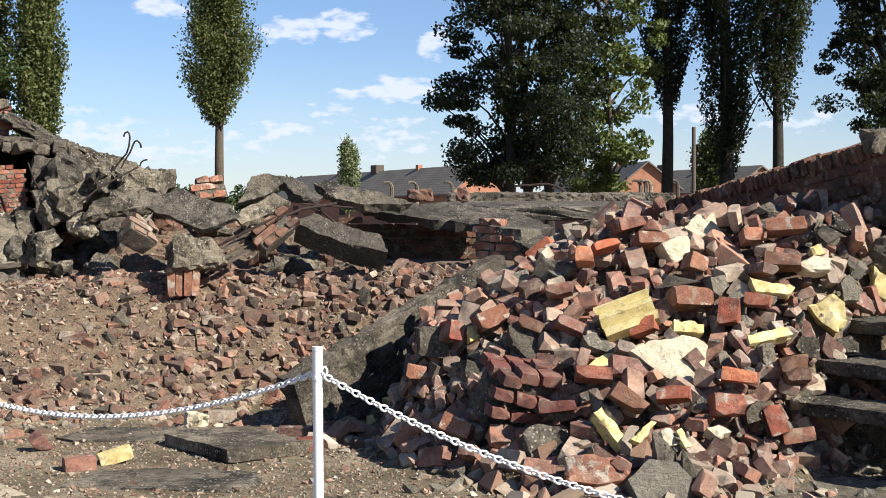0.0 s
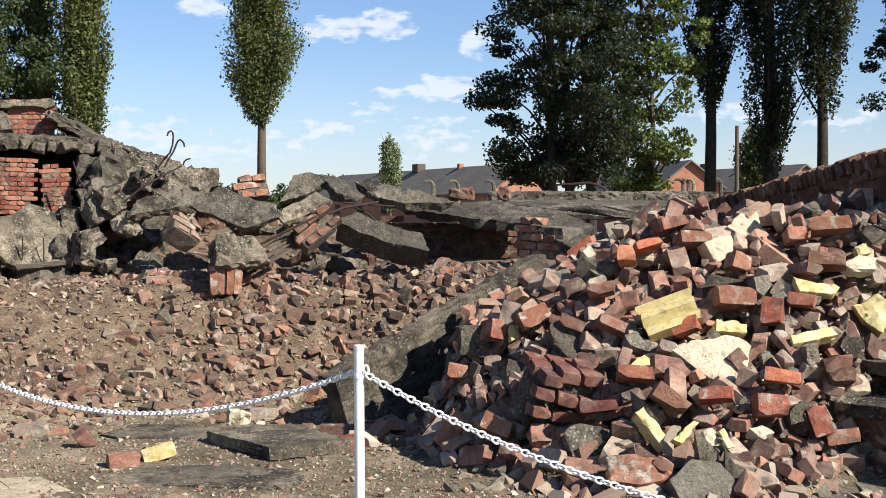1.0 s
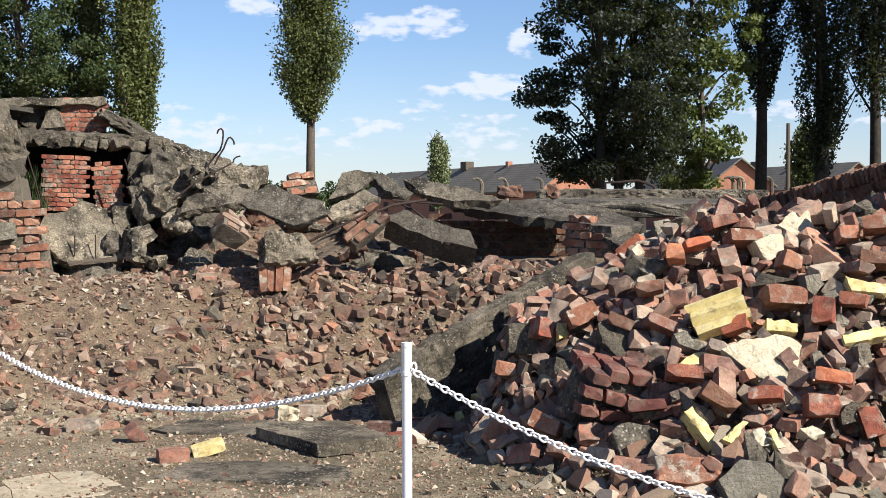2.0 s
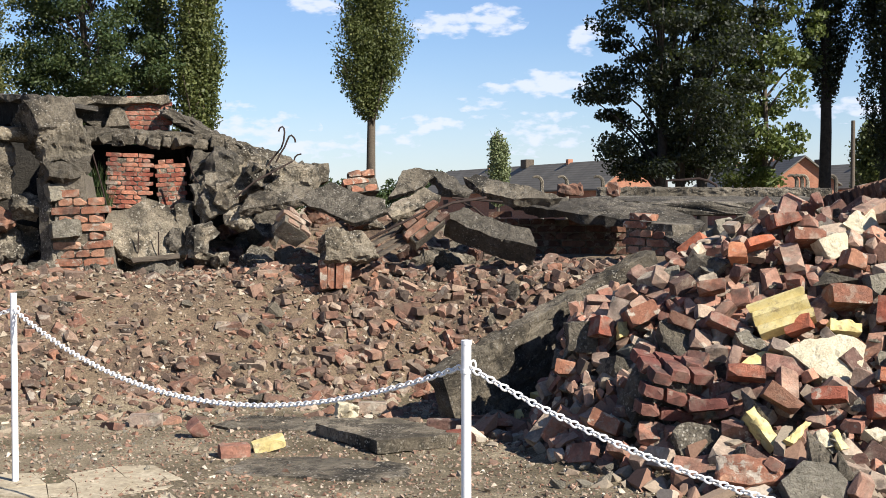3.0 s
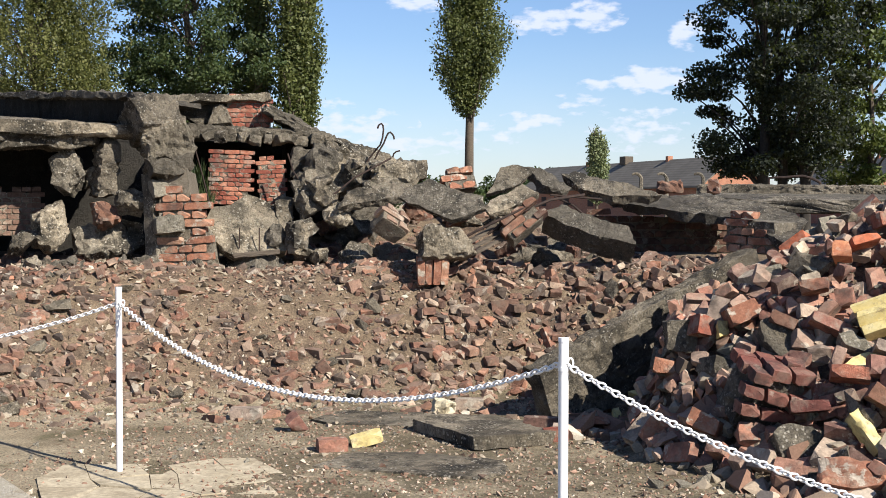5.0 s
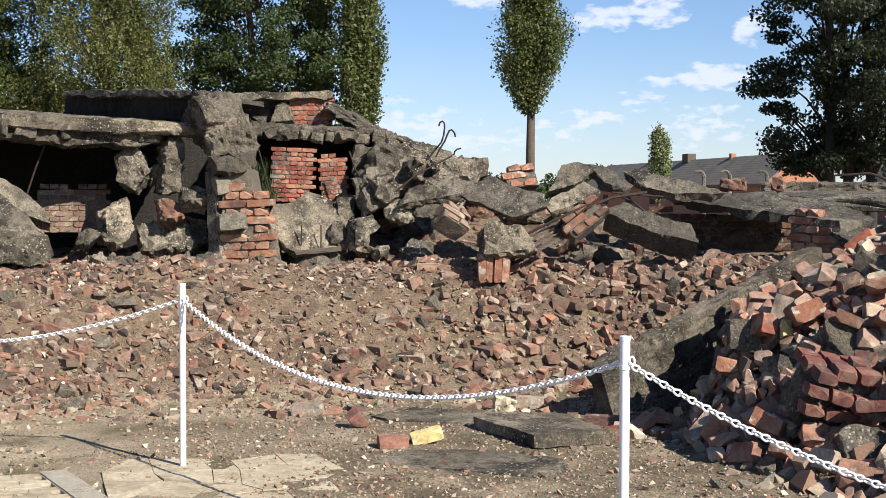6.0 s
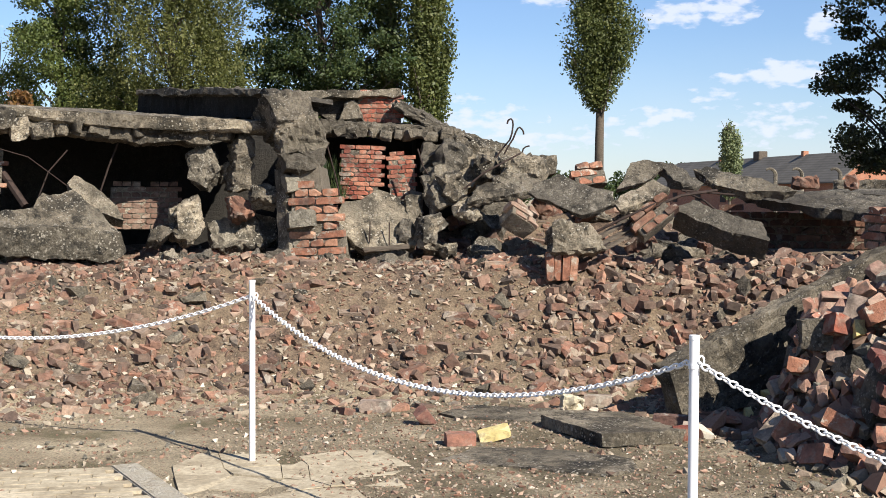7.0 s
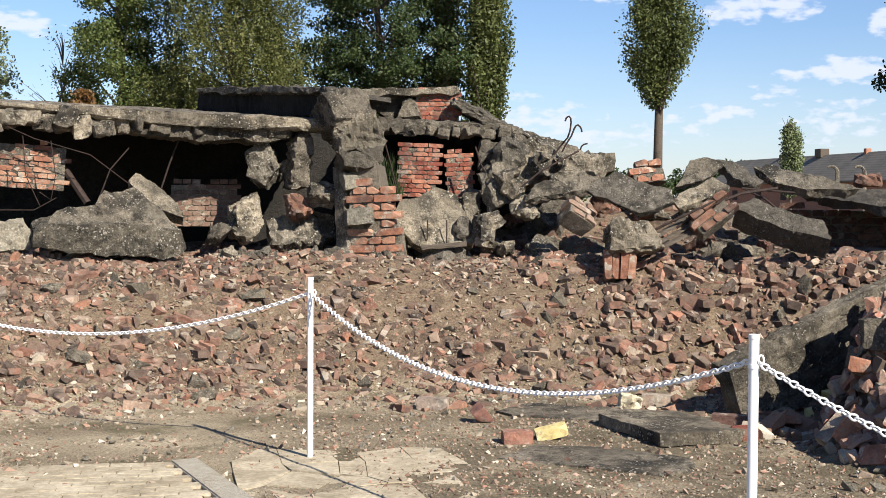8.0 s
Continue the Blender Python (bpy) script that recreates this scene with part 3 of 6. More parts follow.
# ---- ground: one sheet from the station to the horizon ----
def ground_sheet():
    def axis(lo, hi, step, far):
        v = [lo + step * i for i in range(int((hi - lo) / step) + 1)]
        k, s = hi, step
        while k < far:
            s *= 1.35
            k += s
            v.append(k)
        k, s = lo, step
        while k > -far:
            s *= 1.35
            k -= s
            v.insert(0, k)
        return v
    xs, ys = axis(-8.0, 6.0, 0.09, 3500), axis(4.0, 15.0, 0.09, 3500)
    verts = [(x, y, ground_height(x, y) - 0.13 * ramp(0.08, 0.3, pile_height(x, y)) if math.hypot(x, y) < 60 else 0.0) for y in ys for x in xs]
    w = len(xs)
    faces = [(j * w + i, j * w + i + 1, (j + 1) * w + i + 1, (j + 1) * w + i) for j in range(len(ys) - 1) for i in range(w - 1)]
    ob = new("ground", mesh_of("ground", verts, faces, M_SOIL, 180))
    tagged(ob, "gritty brown soil strewn with brick dust and moss", "ground", kind="structure")
    return ob


ground = ground_sheet()


# ---- white posts with a slack chain ----
def white_post(x, y, height):
    ob = thing("chain_post", pose(x, y, 0), "slim white painted steel post holding a plastic chain", "post", "white chain posts")
    part("pole", tube("pole", [(0, 0, -0.1), (0, 0, height * 0.5), (0, 0, height - 0.006), (0, 0, height)], 0.019, M_WHITE, 14), ob)
    part("cap", tube("cap", [(0, 0, height - 0.012), (0, 0, height + 0.004)], 0.0205, M_WHITE, 14), ob, label="rounded white cap")
    ring = [(0.026 + 0.010 * math.cos(a), 0, height - 0.09 + 0.018 * math.sin(a)) for a in np.linspace(0, 2 * math.pi, 13)]
    part("ring", tube("ring", ring, 0.004, M_WHITE, 6), ob)
    part("band", tube("band", [(0, 0, height - 0.12), (0, 0, height - 0.105)], 0.0215, M_WHITE, 14), ob)
    return ob


POSTS = [(-6.4, 9.2), (-2.34, 7.84), (0.19, 4.99), (3.7, 3.45)]
for px, py in POSTS:
    white_post(px, py, 1.10)


def link_mesh():
    pts = []
    for i in range(15):
        a = 2 * math.pi * i / 14
        pts.append((0.0185 * math.cos(a), 0.0105 * math.sin(a) + 0.003 * math.sin(2 * a), 0))
    return tube("link", pts, 0.0043, M_WHITE, 6)


LINK = link_mesh()


def chain(a, b, sag, label):
    a, b = Vector((*a, 1.01)), Vector((*b, 1.01))
    ob = thing("chain", Matrix.Translation(a), label, "chain", "white chains")
    def place(u):
        p = a.lerp(b, u)
        p.z -= 4 * sag * u * (1 - u)
        return p
    length = sum((place((i + 1) / 60) - place(i / 60)).length for i in range(60))
    count = int(length / 0.028)
    for i in range(count):
        p, q = place(i / count), place((i + 1) / count)
        m = (q - p).to_track_quat("X", "Z").to_matrix().to_4x4()
        part("link", LINK, ob, Matrix.Translation((p + q) / 2 - a) @ m @ pose(0, 0, 0, 45 if i % 2 else -45, 0, 0))


chain(POSTS[0], POSTS[1], 0.36, "white plastic chain hanging slack between two posts")
chain(POSTS[1], POSTS[2], 0.325, "white plastic chain hanging slack between two posts")
chain(POSTS[2], POSTS[3], 0.50, "white plastic chain hanging slack between two posts")


# ---- paving ----
chunk("paving_slab", at(-1.22, 9.18, 0.04), (0.64, 0.95, 0.085), (-1, 1, 29), 3, M_CONC,
      "loose dark concrete paving slab lying tilted on the soil", "paving slab", rough=0.006, chip=0.015, outline=0.03, cuts=5)
chunk("paving_slab", at(-4.45, 8.24, -0.00) + Vector((0, 0, -0.005)), (1.3, 0.7, 0.04), (0, 0, -20), 4, M_CONC,
      "dark worn concrete paving half buried in grit", "paving slab", rough=0.006, chip=0.02, outline=0.15)
chunk("paving_slab", at(-3.73, 9.83, -0.00) + Vector((0, 0, -0.005)), (1.9, 0.6, 0.04), (0, 0, -15), 5, M_CONC,
      "grey worn concrete paving half buried in grit", "paving slab", rough=0.006, chip=0.02, outline=0.12)

slab("paving_slab", at(21.38, 7.76, 0.02), 0, 89.5, [(-0.53, -0.34), (-0.40, 0.08), (-0.12, 0.30), (0.17, 0.33), (0.77, 0.62), (0.68, -0.30), (-0.54, -0.56)], 0.06, M_CONC, 706, "grey worn concrete paving half buried at the pile's foot", "paving slab", rough=0.004, chip=0.015)

def cracked_paving():
    """Thin cracked flags near the post."""
    ob = thing("cracked_paving", facing(at(-14.95, 7.62, 0.0)), "pale cracked concrete flagstones flush with the soil", "paving")
    rng = random.Random(5)
    cols, rows_ = 5, 5
    pts = [[Vector((-0.62 + 1.25 * i / cols + rng.uniform(-0.09, 0.09), -1.0 + 1.75 * j / rows_ + rng.uniform(-0.1, 0.1), 0)) for i in range(cols + 1)] for j in range(rows_ + 1)]
    for j in range(rows_):
        for i in range(cols):
            q = [pts[j][i], pts[j][i + 1], pts[j + 1][i + 1], pts[j + 1][i]]
            c = sum(q, Vector()) / 4
            top = [c + (p - c) * 0.975 + Vector((0, 0, 0.006 + rng.uniform(-0.012, 0.005))) for p in q]
            low = [c + (p - c) * 0.985 - Vector((0, 0, 0.05)) for p in q]
            part("flagstone", mesh_of("flagstone", top + low, [(0, 1, 2, 3), (4, 5, 1, 0), (5, 6, 2, 1), (6, 7, 3, 2), (7, 4, 0, 3)], M_FLAG), ob)


cracked_paving()


def paved_path():
    """The corner of a path of pale setts with a kerb."""
    ob = thing("paved_path", facing(at(-21.6, 8.12, -0.014)), "pale concrete block path with a flat kerb strip", "path")
    rng = random.Random(8)
    sett = box_mesh("sett", 0.198, 0.098, 0.06, M_FLAG, -0.03, 0.004)
    for i in range(14):
        for j in range(26):
            x, y = -0.20 - 0.2 * i - 0.1 * (j % 2), -0.10 - 0.1 * j
            part("sett", sett, ob, pose(x - 0.255 * y, y, rng.uniform(-0.002, 0.002), rng.gauss(0, 0.6), rng.gauss(0, 0.6), 0))
    kerb = box_mesh("kerb", 0.17, 2.8, 0.08, M_KERB, -0.045, 0.008)
    part("kerb", kerb, ob, pose(0.30, -1.38, 0.004, 0, 0, 14.3), "flat pale concrete kerb strip")


M_KERB = material("pale_kerb", (0.6, 0.56, 0.48), 0.9, concrete_nodes((0.72, 0.65, 0.53), (0.66, 0.59, 0.48), (0.56, 0.50, 0.40), 0.05, 0.15))
paved_path()


# ---- loose pieces on the flat ground ----
def loose_brick(p, turn, seed, mat=None, size=(BL, BW, BH), broken=0.0, label="", name="brick", group="loose bricks on the soil", category="brick"):
    me = hull_mesh(name, brick_hull(random.Random(seed), *size, broken), mat or M_BRICK)
    ob = new(name, me)
    ob.matrix_world = facing(p, *turn)
    return tagged(ob, label or "weathered red brick lying loose on the rubble", category, group)


loose_brick(at(-7.73, 8.68, -0.00) + Vector((0, 0, 0.035)), (0, 0, 10), 1, label="weathered brown brick lying loose on the soil", size=(0.19, 0.13, 0.085))
loose_brick(at(-6.27, 8.82, -0.00) + Vector((0, 0, 0.05)), (12, -14, 8), 2, M_YELLOW, (0.21, 0.09, 0.07), label="ribbed yellow firebrick lying on the soil", name="firebrick", category="firebrick")
loose_brick(at(-9.24, 9.44, 0.00) + Vector((0, 0, 0.05)), (20, 50, 30), 3, size=(0.15, 0.12, 0.10), broken=0.06)
loose_brick(at(-11.36, 10.00, 0.00) + Vector((0, 0, 0.04)), (0, 0, -8), 4, size=(0.23, 0.12, 0.10))
chunk("plaster_fragment", at(-3.05, 10.21, 0.045), (0.20, 0.15, 0.12), (6, 8, 12), 45, M_PALE, "white plaster fragment on the soil", "plaster", rough=0.02, chip=0.03, outline=0.03, cell=0.025)
loose_brick(at(-1.84, 10.45, -0.00) + Vector((0, 0, 0.035)), (0, 0, 0), 6, size=(0.22, 0.12, 0.09))
loose_brick(at(1.22, 9.58, -0.00) + Vector((0, 0, 0.035)), (0, 0, -6), 7, size=(0.24, 0.12, 0.085))
loose_brick(at(1.83, 9.04, 0.00) + Vector((0, 0, 0.04)), (0, 0, 8), 8, M_BRICK_RED, (0.17, 0.12, 0.10), label="bright orange-red brick on the paving")


# ---- low concrete beam between the field and the pile ----
def beam():
    a, b = at(1.43, 10.00, 0.21), at(10.01, 11.60, 1.03)
    d = b - a
    ob = new("concrete_beam", chunk_mesh("concrete_beam", d.length + 0.1, 0.17, 0.56, 21, M_CONC, rough=0.018, chip=0.03, outline=0.02, cell=0.05, cuts=4))
    ob.matrix_world = Matrix.Translation((a + b) / 2 - Vector((0, 0, 0.07))) @ d.to_track_quat("X", "Z").to_matrix().to_4x4()
    tagged(ob, "long broken concrete footing beam sloping up through brick rubble", "beam")


beam()


# ---- steps beside the pile ----
def steps():
    ob = thing("stairs", facing(at(23.73, 8.20, 0.41)), "dark weathered concrete steps half buried in bricks", "stairs")
    base = ob.matrix_world.inverted()
    for i, (p, w) in enumerate(((at(24.40, 8.45, 0.40), 1.5), (at(25.28, 8.85, 0.61), 1.5), (at(26.15, 9.25, 0.84), 1.5))):
        m = base @ (facing(p) @ pose(0, 0, 0, 0, 0, -36))
        part("tread", chunk_mesh("tread", 1.7, 0.42, 0.085, 30 + i, M_CONC_DARK, rough=0.008, chip=0.015, outline=0.03), ob, m)
        part("riser", chunk_mesh("riser", 1.7, 0.30, 0.30, 40 + i, M_CONC_DARK, rough=0.01, chip=0.01, outline=0.02), ob, m @ pose(0, 0.44, -0.18))


steps()
chunk("concrete_block", at(25.70, 9.90, 1.28), (1.2, 0.6, 0.26), (0, 0, -20), 44, M_CONC_DARK,
      "dark pitted concrete block at the head of steps", "concrete block")


# ---- brickwork ----
WALL_BRICK = {}


def laid_brick(length, mat):
    key = (round(length, 3), mat.name)
    if key not in WALL_BRICK:
        WALL_BRICK[key] = [hull_mesh("brick", brick_hull(random.Random(i * 13 + 5), length, BW, BH), mat) for i in range(4)]
    return WALL_BRICK[key]


def brick_wall(name, m, width, courses, label, mat, seed, ragged=0.5, depth=0.25, category="wall", keep=None, size=1.0, core=None):
    """A piece of wall in English bond, its x along the face, y into the wall, with a ragged top and ends; size below 1
    shrinks its bricks to fit the camera's view.
    """
    rng = random.Random(seed)
    ob = thing(name, m @ Matrix.Scale(size, 4), label, category)
    pitch = BH + 0.012
    for c in range(courses):
        ln = BL if c % 2 else BW
        x = -width / 2 + (0.0 if c % 2 else -0.065)
        edge = rng.uniform(0, ragged) * 0.2
        while x < width / 2 - 0.02:
            cx = x + ln / 2
            if (abs(cx) < width / 2 - edge * (0.4 + rng.random())) and (keep is None or keep(cx, (c + 0.5) * pitch)):
                if not (c >= courses - 2 and rng.random() < ragged * 0.6):
                    part("brick", rng.choice(laid_brick(ln, mat)), ob,
                         pose(cx, BW / 2 + rng.gauss(0, 0.003 + 0.005 * ragged), (c + 0.5) * pitch, rng.gauss(0, 1.2 + 2 * ragged), rng.gauss(0, 0.8 + ragged), rng.gauss(0, 1.2 + 3 * ragged)) @ Matrix.Scale(1 - 0.12 * ragged * rng.random(), 4))
            x += ln + 0.011
    hgt = (courses - 1.2) * pitch
    if core:
        me = slab_mesh("mortar", core, depth, seed, M_MORTAR, rough=0.006, chip=0.015)
        part("mortar", me, ob, pose(0, 0.017, 0, 90, 0, 0), "crumbling grey lime mortar")
    else:
        me = chunk_mesh("mortar", max(0.1, width - 0.06), depth, hgt, seed, M_MORTAR, rough=0.004, chip=0.012, outline=0.008)
        part("mortar", me, ob, pose(0, depth / 2 + 0.014, hgt / 2), "crumbling grey lime mortar")
    return ob


M_MORTAR = material("lime_mortar", (0.3, 0.27, 0.22), 0.97, concrete_nodes((0.40, 0.35, 0.27), (0.30, 0.26, 0.20), (0.18, 0.15, 0.115), 0.25))

# brick pier with a concrete head

# upper storey remnant

brick_wall("brick_pier", facing(at(-13.76, 12.35, 1.00), 0, -2, -14), 0.56, 13, "broken pier of orange-red bricks under a concrete head", M_BRICK_PIER, 2, 0.35, 0.36, "pier", lambda x, z: x < 0.27 - 0.36 * max(0.0, z - 0.22) and not (x < -0.02 and 0.30 < z < 0.45) and not (x < 0.06 and z > 0.74), core=[(-0.25, 0), (0.22, 0), (0.22, 0.25), (0.08, 0.5), (0.02, 0.92), (-0.25, 0.92)])
slab("pillar_block", at(-14.92, 12.52, 2.47), 14, 22, [(-0.28, 0.11), (-0.04, 0.16), (0.18, 0.15), (0.22, -0.10), (0.09, -0.16), (-0.16, -0.16)], 0.55, M_CONC, 51, "cracked concrete block crowning a broken pillar", "pillar")
slab("concrete_pillar", at(-14.39, 12.50, 2.21), 10, -4, [(-0.28, 0.14), (-0.02, 0.17), (0.11, 0.18), (0.23, -0.09), (0.18, -0.19), (-0.22, -0.20)], 0.5, M_CONC, 151, "massive broken concrete pillar head on a brick pier", "pillar", rough=0.03, chip=0.06)
slab("pillar_ledge", at(-14.44, 12.36, 1.96), 12, 18, [(-0.23, 0.08), (0.00, 0.06), (0.20, 0.11), (0.17, -0.05), (0.02, -0.12), (-0.16, -0.08)], 0.4, M_CONC, 154, "jagged concrete ledge jutting from a pillar", "concrete ledge", rough=0.03, chip=0.05)
slab("plaster_band", at(-14.43, 12.42, 1.76), 14, 6, [(-0.18, 0.06), (-0.00, 0.03), (0.18, 0.11), (0.17, -0.03), (-0.01, -0.07), (-0.16, -0.11)], 0.35, M_CONC_PALE, 153, "pale plaster band on a brick pier", "plaster")
slab("pier_stone", at(-14.47, 12.27, 1.43), 10, 5, [(-0.14, 0.05), (0.01, 0.08), (0.12, 0.06), (0.13, -0.08), (-0.12, -0.10)], 0.2, M_CONC_PALE, 152, "pale rough stone bedded in a brick pier", "stone")
slab("plaster_jamb", at(-15.38, 12.50, 1.48), -52, 0, [(-0.10, 0.39), (0.04, 0.38), (0.11, -0.36), (-0.06, -0.40)], 0.1, M_CONC_DARK, 52, "upright smooth grey plastered jamb beside a brick pier", "jamb", rough=0.005, chip=0.01)
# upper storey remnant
# this face turns from the sun; its shade is also in the colour
slab("wall_block", at(-18.57, 13.90, 2.54), -58, -4, [(-1.34, 0.19), (1.15, 0.08), (1.26, -0.18), (-1.44, -0.08)], 0.4, M_SHADE_BLACK, 56, "concrete wall under the upper roof slab, coloured black for shade", "wall", cell=0.08)
slab("roof_slab", at(-18.69, 13.75, 2.67), -58, 4, [(-1.35, 0.10), (1.13, -0.03), (1.21, -0.10), (-1.34, 0.04)], 0.9, M_CONC_DARK, 55, "mossy dark concrete upper roof slab", "roof slab", cell=0.06)
slab("roof_slab", at(-12.30, 13.40, 2.64), 8, 6, [(-0.51, 0.02), (0.03, 0.04), (0.47, 0.07), (0.49, -0.01), (0.03, -0.04), (-0.50, -0.06)], 0.8, M_CONC, 53, "broken concrete cap slab with dry grass on it", "roof slab", cell=0.06)
brick_wall("parapet_wall", facing(at(-11.23, 13.50, 2.36)), 0.76, 7, "low red brick parapet under a concrete cap", M_BRICK_RED, 4, 0.1, 0.25, size=0.62)
slab("concrete_block", at(-13.15, 13.55, 2.51), 4, 0, [(-0.29, 0.08), (0.03, 0.11), (0.20, 0.09), (0.25, -0.10), (-0.02, -0.12), (-0.17, -0.05)], 0.3, M_CONC_DARK, 54, "broken concrete block under the cap slab", "concrete block")
slab("concrete_block", at(-12.49, 13.40, 2.48), -20, 20, [(-0.07, 0.08), (0.02, 0.12), (0.13, -0.09), (-0.09, -0.10)], 0.2, M_CONC, 254, "leaning concrete block under the cap slab", "concrete block")
# walls and slabs round the right opening
brick_wall("inner_wall", facing(at(-12.10, 13.20, 1.59), 0, 2, 0), 0.70, 12, "bright red brick wall remnant inside an opening", M_BRICK_RED, 7, 0.25, 0.25, size=0.58)
brick_wall("inner_wall", facing(at(-10.20, 13.20, 1.58), 0, -4, 0), 0.50, 11, "bright red ragged brick stump inside an opening", M_BRICK_RED, 8, 0.4, 0.25, size=0.58)
slab("leaning_slab", at(-11.45, 12.65, 1.41), 8, 30, [(-0.40, -0.03), (-0.29, 0.18), (-0.11, 0.22), (0.07, 0.33), (0.28, 0.19), (0.44, -0.05), (0.38, -0.28), (-0.09, -0.35), (-0.27, -0.19)], 0.14, M_CONC, 61, "grey concrete slab leaning in front of an opening", "slab", rough=0.008)
# fallen slabs under the sagging roof
slab("fallen_slab", at(-25.13, 12.10, 1.20), 6, -6, [(-0.60, 0.09), (-0.51, 0.14), (0.02, 0.14), (0.65, 0.09), (0.73, -0.10), (0.51, -0.18), (-0.12, -0.12), (-0.61, -0.06)], 0.55, M_MOSS, 62, "big fallen concrete slab stained with black moss", "slab", rough=0.016)
slab("fallen_slab", at(-24.93, 12.30, 1.46), 10, 42, [(-0.58, -0.18), (-0.46, 0.00), (-0.12, 0.07), (-0.02, 0.24), (0.24, 0.26), (0.44, 0.05), (0.59, -0.24), (-0.04, -0.19)], 0.2, M_CONC, 63, "pale concrete slab resting on a thicker one", "slab", rough=0.014)
slab("fallen_slab", at(-23.09, 12.60, 1.60), 0, 34, [(-0.25, 0.16), (-0.18, 0.23), (-0.05, 0.17), (0.21, -0.09), (0.26, -0.26), (0.13, -0.19), (-0.12, -0.02)], 0.14, M_CONC, 64, "narrow broken concrete slab leaning aslant", "slab")
slab("concrete_lump", at(-16.94, 12.80, 1.99), 20, 4, [(-0.05, 0.20), (0.05, 0.26), (0.12, 0.13), (0.09, -0.30), (-0.13, -0.33), (-0.08, 0.03)], 0.3, M_CONC, 600, "jagged lump of broken grey concrete", "concrete lump", group="concrete lumps of the ruin", rough=0.025, chip=0.05)
slab("concrete_lump", at(-18.73, 12.85, 1.93), -10, 14, [(-0.16, 0.09), (-0.04, 0.19), (0.09, 0.15), (0.17, -0.06), (0.06, -0.23), (-0.12, -0.15)], 0.3, M_CONC_DARK, 601, "jagged lump of broken grey concrete", "concrete lump", group="concrete lumps of the ruin", rough=0.025, chip=0.05)
slab("concrete_lump", at(-19.18, 12.60, 1.37), 24, 10, [(-0.13, 0.15), (0.08, 0.25), (0.17, -0.04), (0.03, -0.20), (-0.14, -0.15)], 0.25, M_CONC, 602, "jagged lump of broken grey concrete", "concrete lump", group="concrete lumps of the ruin", rough=0.025, chip=0.05)
slab("concrete_lump", at(-16.10, 12.60, 1.68), 10, 40, [(-0.13, 0.07), (0.01, 0.10), (0.15, 0.02), (0.10, -0.09), (-0.12, -0.09)], 0.2, M_CONC, 603, "jagged lump of broken grey concrete", "concrete lump", group="concrete lumps of the ruin", rough=0.025, chip=0.05)
slab("concrete_lump", at(-17.04, 12.65, 1.54), 8, 20, [(-0.14, 0.08), (-0.00, 0.10), (0.13, 0.03), (0.10, -0.09), (-0.09, -0.12)], 0.25, M_BRICK_DARK, 604, "lump of mortared brickwork in the ruin", "brickwork", rough=0.025, chip=0.05)
slab("concrete_lump", at(-17.62, 13.00, 1.86), 20, 20, [(-0.06, 0.06), (0.06, 0.10), (0.07, -0.06), (-0.07, -0.10)], 0.2, M_CONC, 605, "jagged lump of broken grey concrete", "concrete lump", group="concrete lumps of the ruin", rough=0.025, chip=0.05)
# next two lumps: roof shade is put into their darker concrete
slab("concrete_lump", at(-17.28, 12.80, 1.30), 0, 30, [(-0.28, 0.08), (-0.01, 0.15), (0.22, 0.10), (0.29, -0.14), (-0.22, -0.19)], 0.3, M_CONC_DARK, 606, "jagged lump of broken grey concrete", "concrete lump", group="concrete lumps of the ruin", rough=0.025, chip=0.05)
slab("concrete_lump", at(-16.00, 12.85, 1.32), 0, 20, [(-0.10, 0.15), (0.08, 0.11), (0.10, -0.12), (-0.08, -0.14)], 0.3, M_CONC_DARK, 607, "jagged lump of broken grey concrete", "concrete lump", group="concrete lumps of the ruin", rough=0.025, chip=0.05)
slab("concrete_lump", at(-20.48, 12.50, 1.29), 10, 30, [(-0.08, 0.04), (0.04, 0.10), (0.13, 0.02), (0.03, -0.08), (-0.12, -0.09)], 0.2, M_CONC, 608, "jagged lump of broken grey concrete", "concrete lump", group="concrete lumps of the ruin", rough=0.025, chip=0.05)
slab("concrete_lump", at(-28.58, 12.30, 1.24), 24, 24, [(-0.14, 0.14), (0.08, 0.17), (0.15, -0.02), (0.10, -0.15), (-0.19, -0.14)], 0.3, M_CONC_PALE, 609, "jagged lump of broken grey concrete", "concrete lump", group="concrete lumps of the ruin", rough=0.025, chip=0.05)
slab("concrete_lump", at(-8.41, 12.80, 1.77), 30, 10, [(-0.10, 0.15), (0.08, 0.18), (0.16, 0.04), (0.01, -0.24), (-0.15, -0.13)], 0.25, M_CONC, 610, "jagged lump of broken grey concrete", "concrete lump", group="concrete lumps of the ruin", rough=0.025, chip=0.05)
slab("concrete_lump", at(-8.49, 12.70, 1.64), 40, 20, [(-0.14, 0.06), (0.02, 0.13), (0.19, -0.05), (-0.06, -0.14)], 0.2, M_CONC_DARK, 611, "jagged lump of broken grey concrete", "concrete lump", group="concrete lumps of the ruin", rough=0.025, chip=0.05)
slab("concrete_lump", at(-8.87, 12.45, 1.33), 30, 0, [(-0.11, 0.09), (0.08, 0.14), (0.15, 0.04), (0.01, -0.15), (-0.12, -0.13)], 0.2, M_CONC_DARK, 612, "jagged lump of broken grey concrete", "concrete lump", group="concrete lumps of the ruin", rough=0.025, chip=0.05)
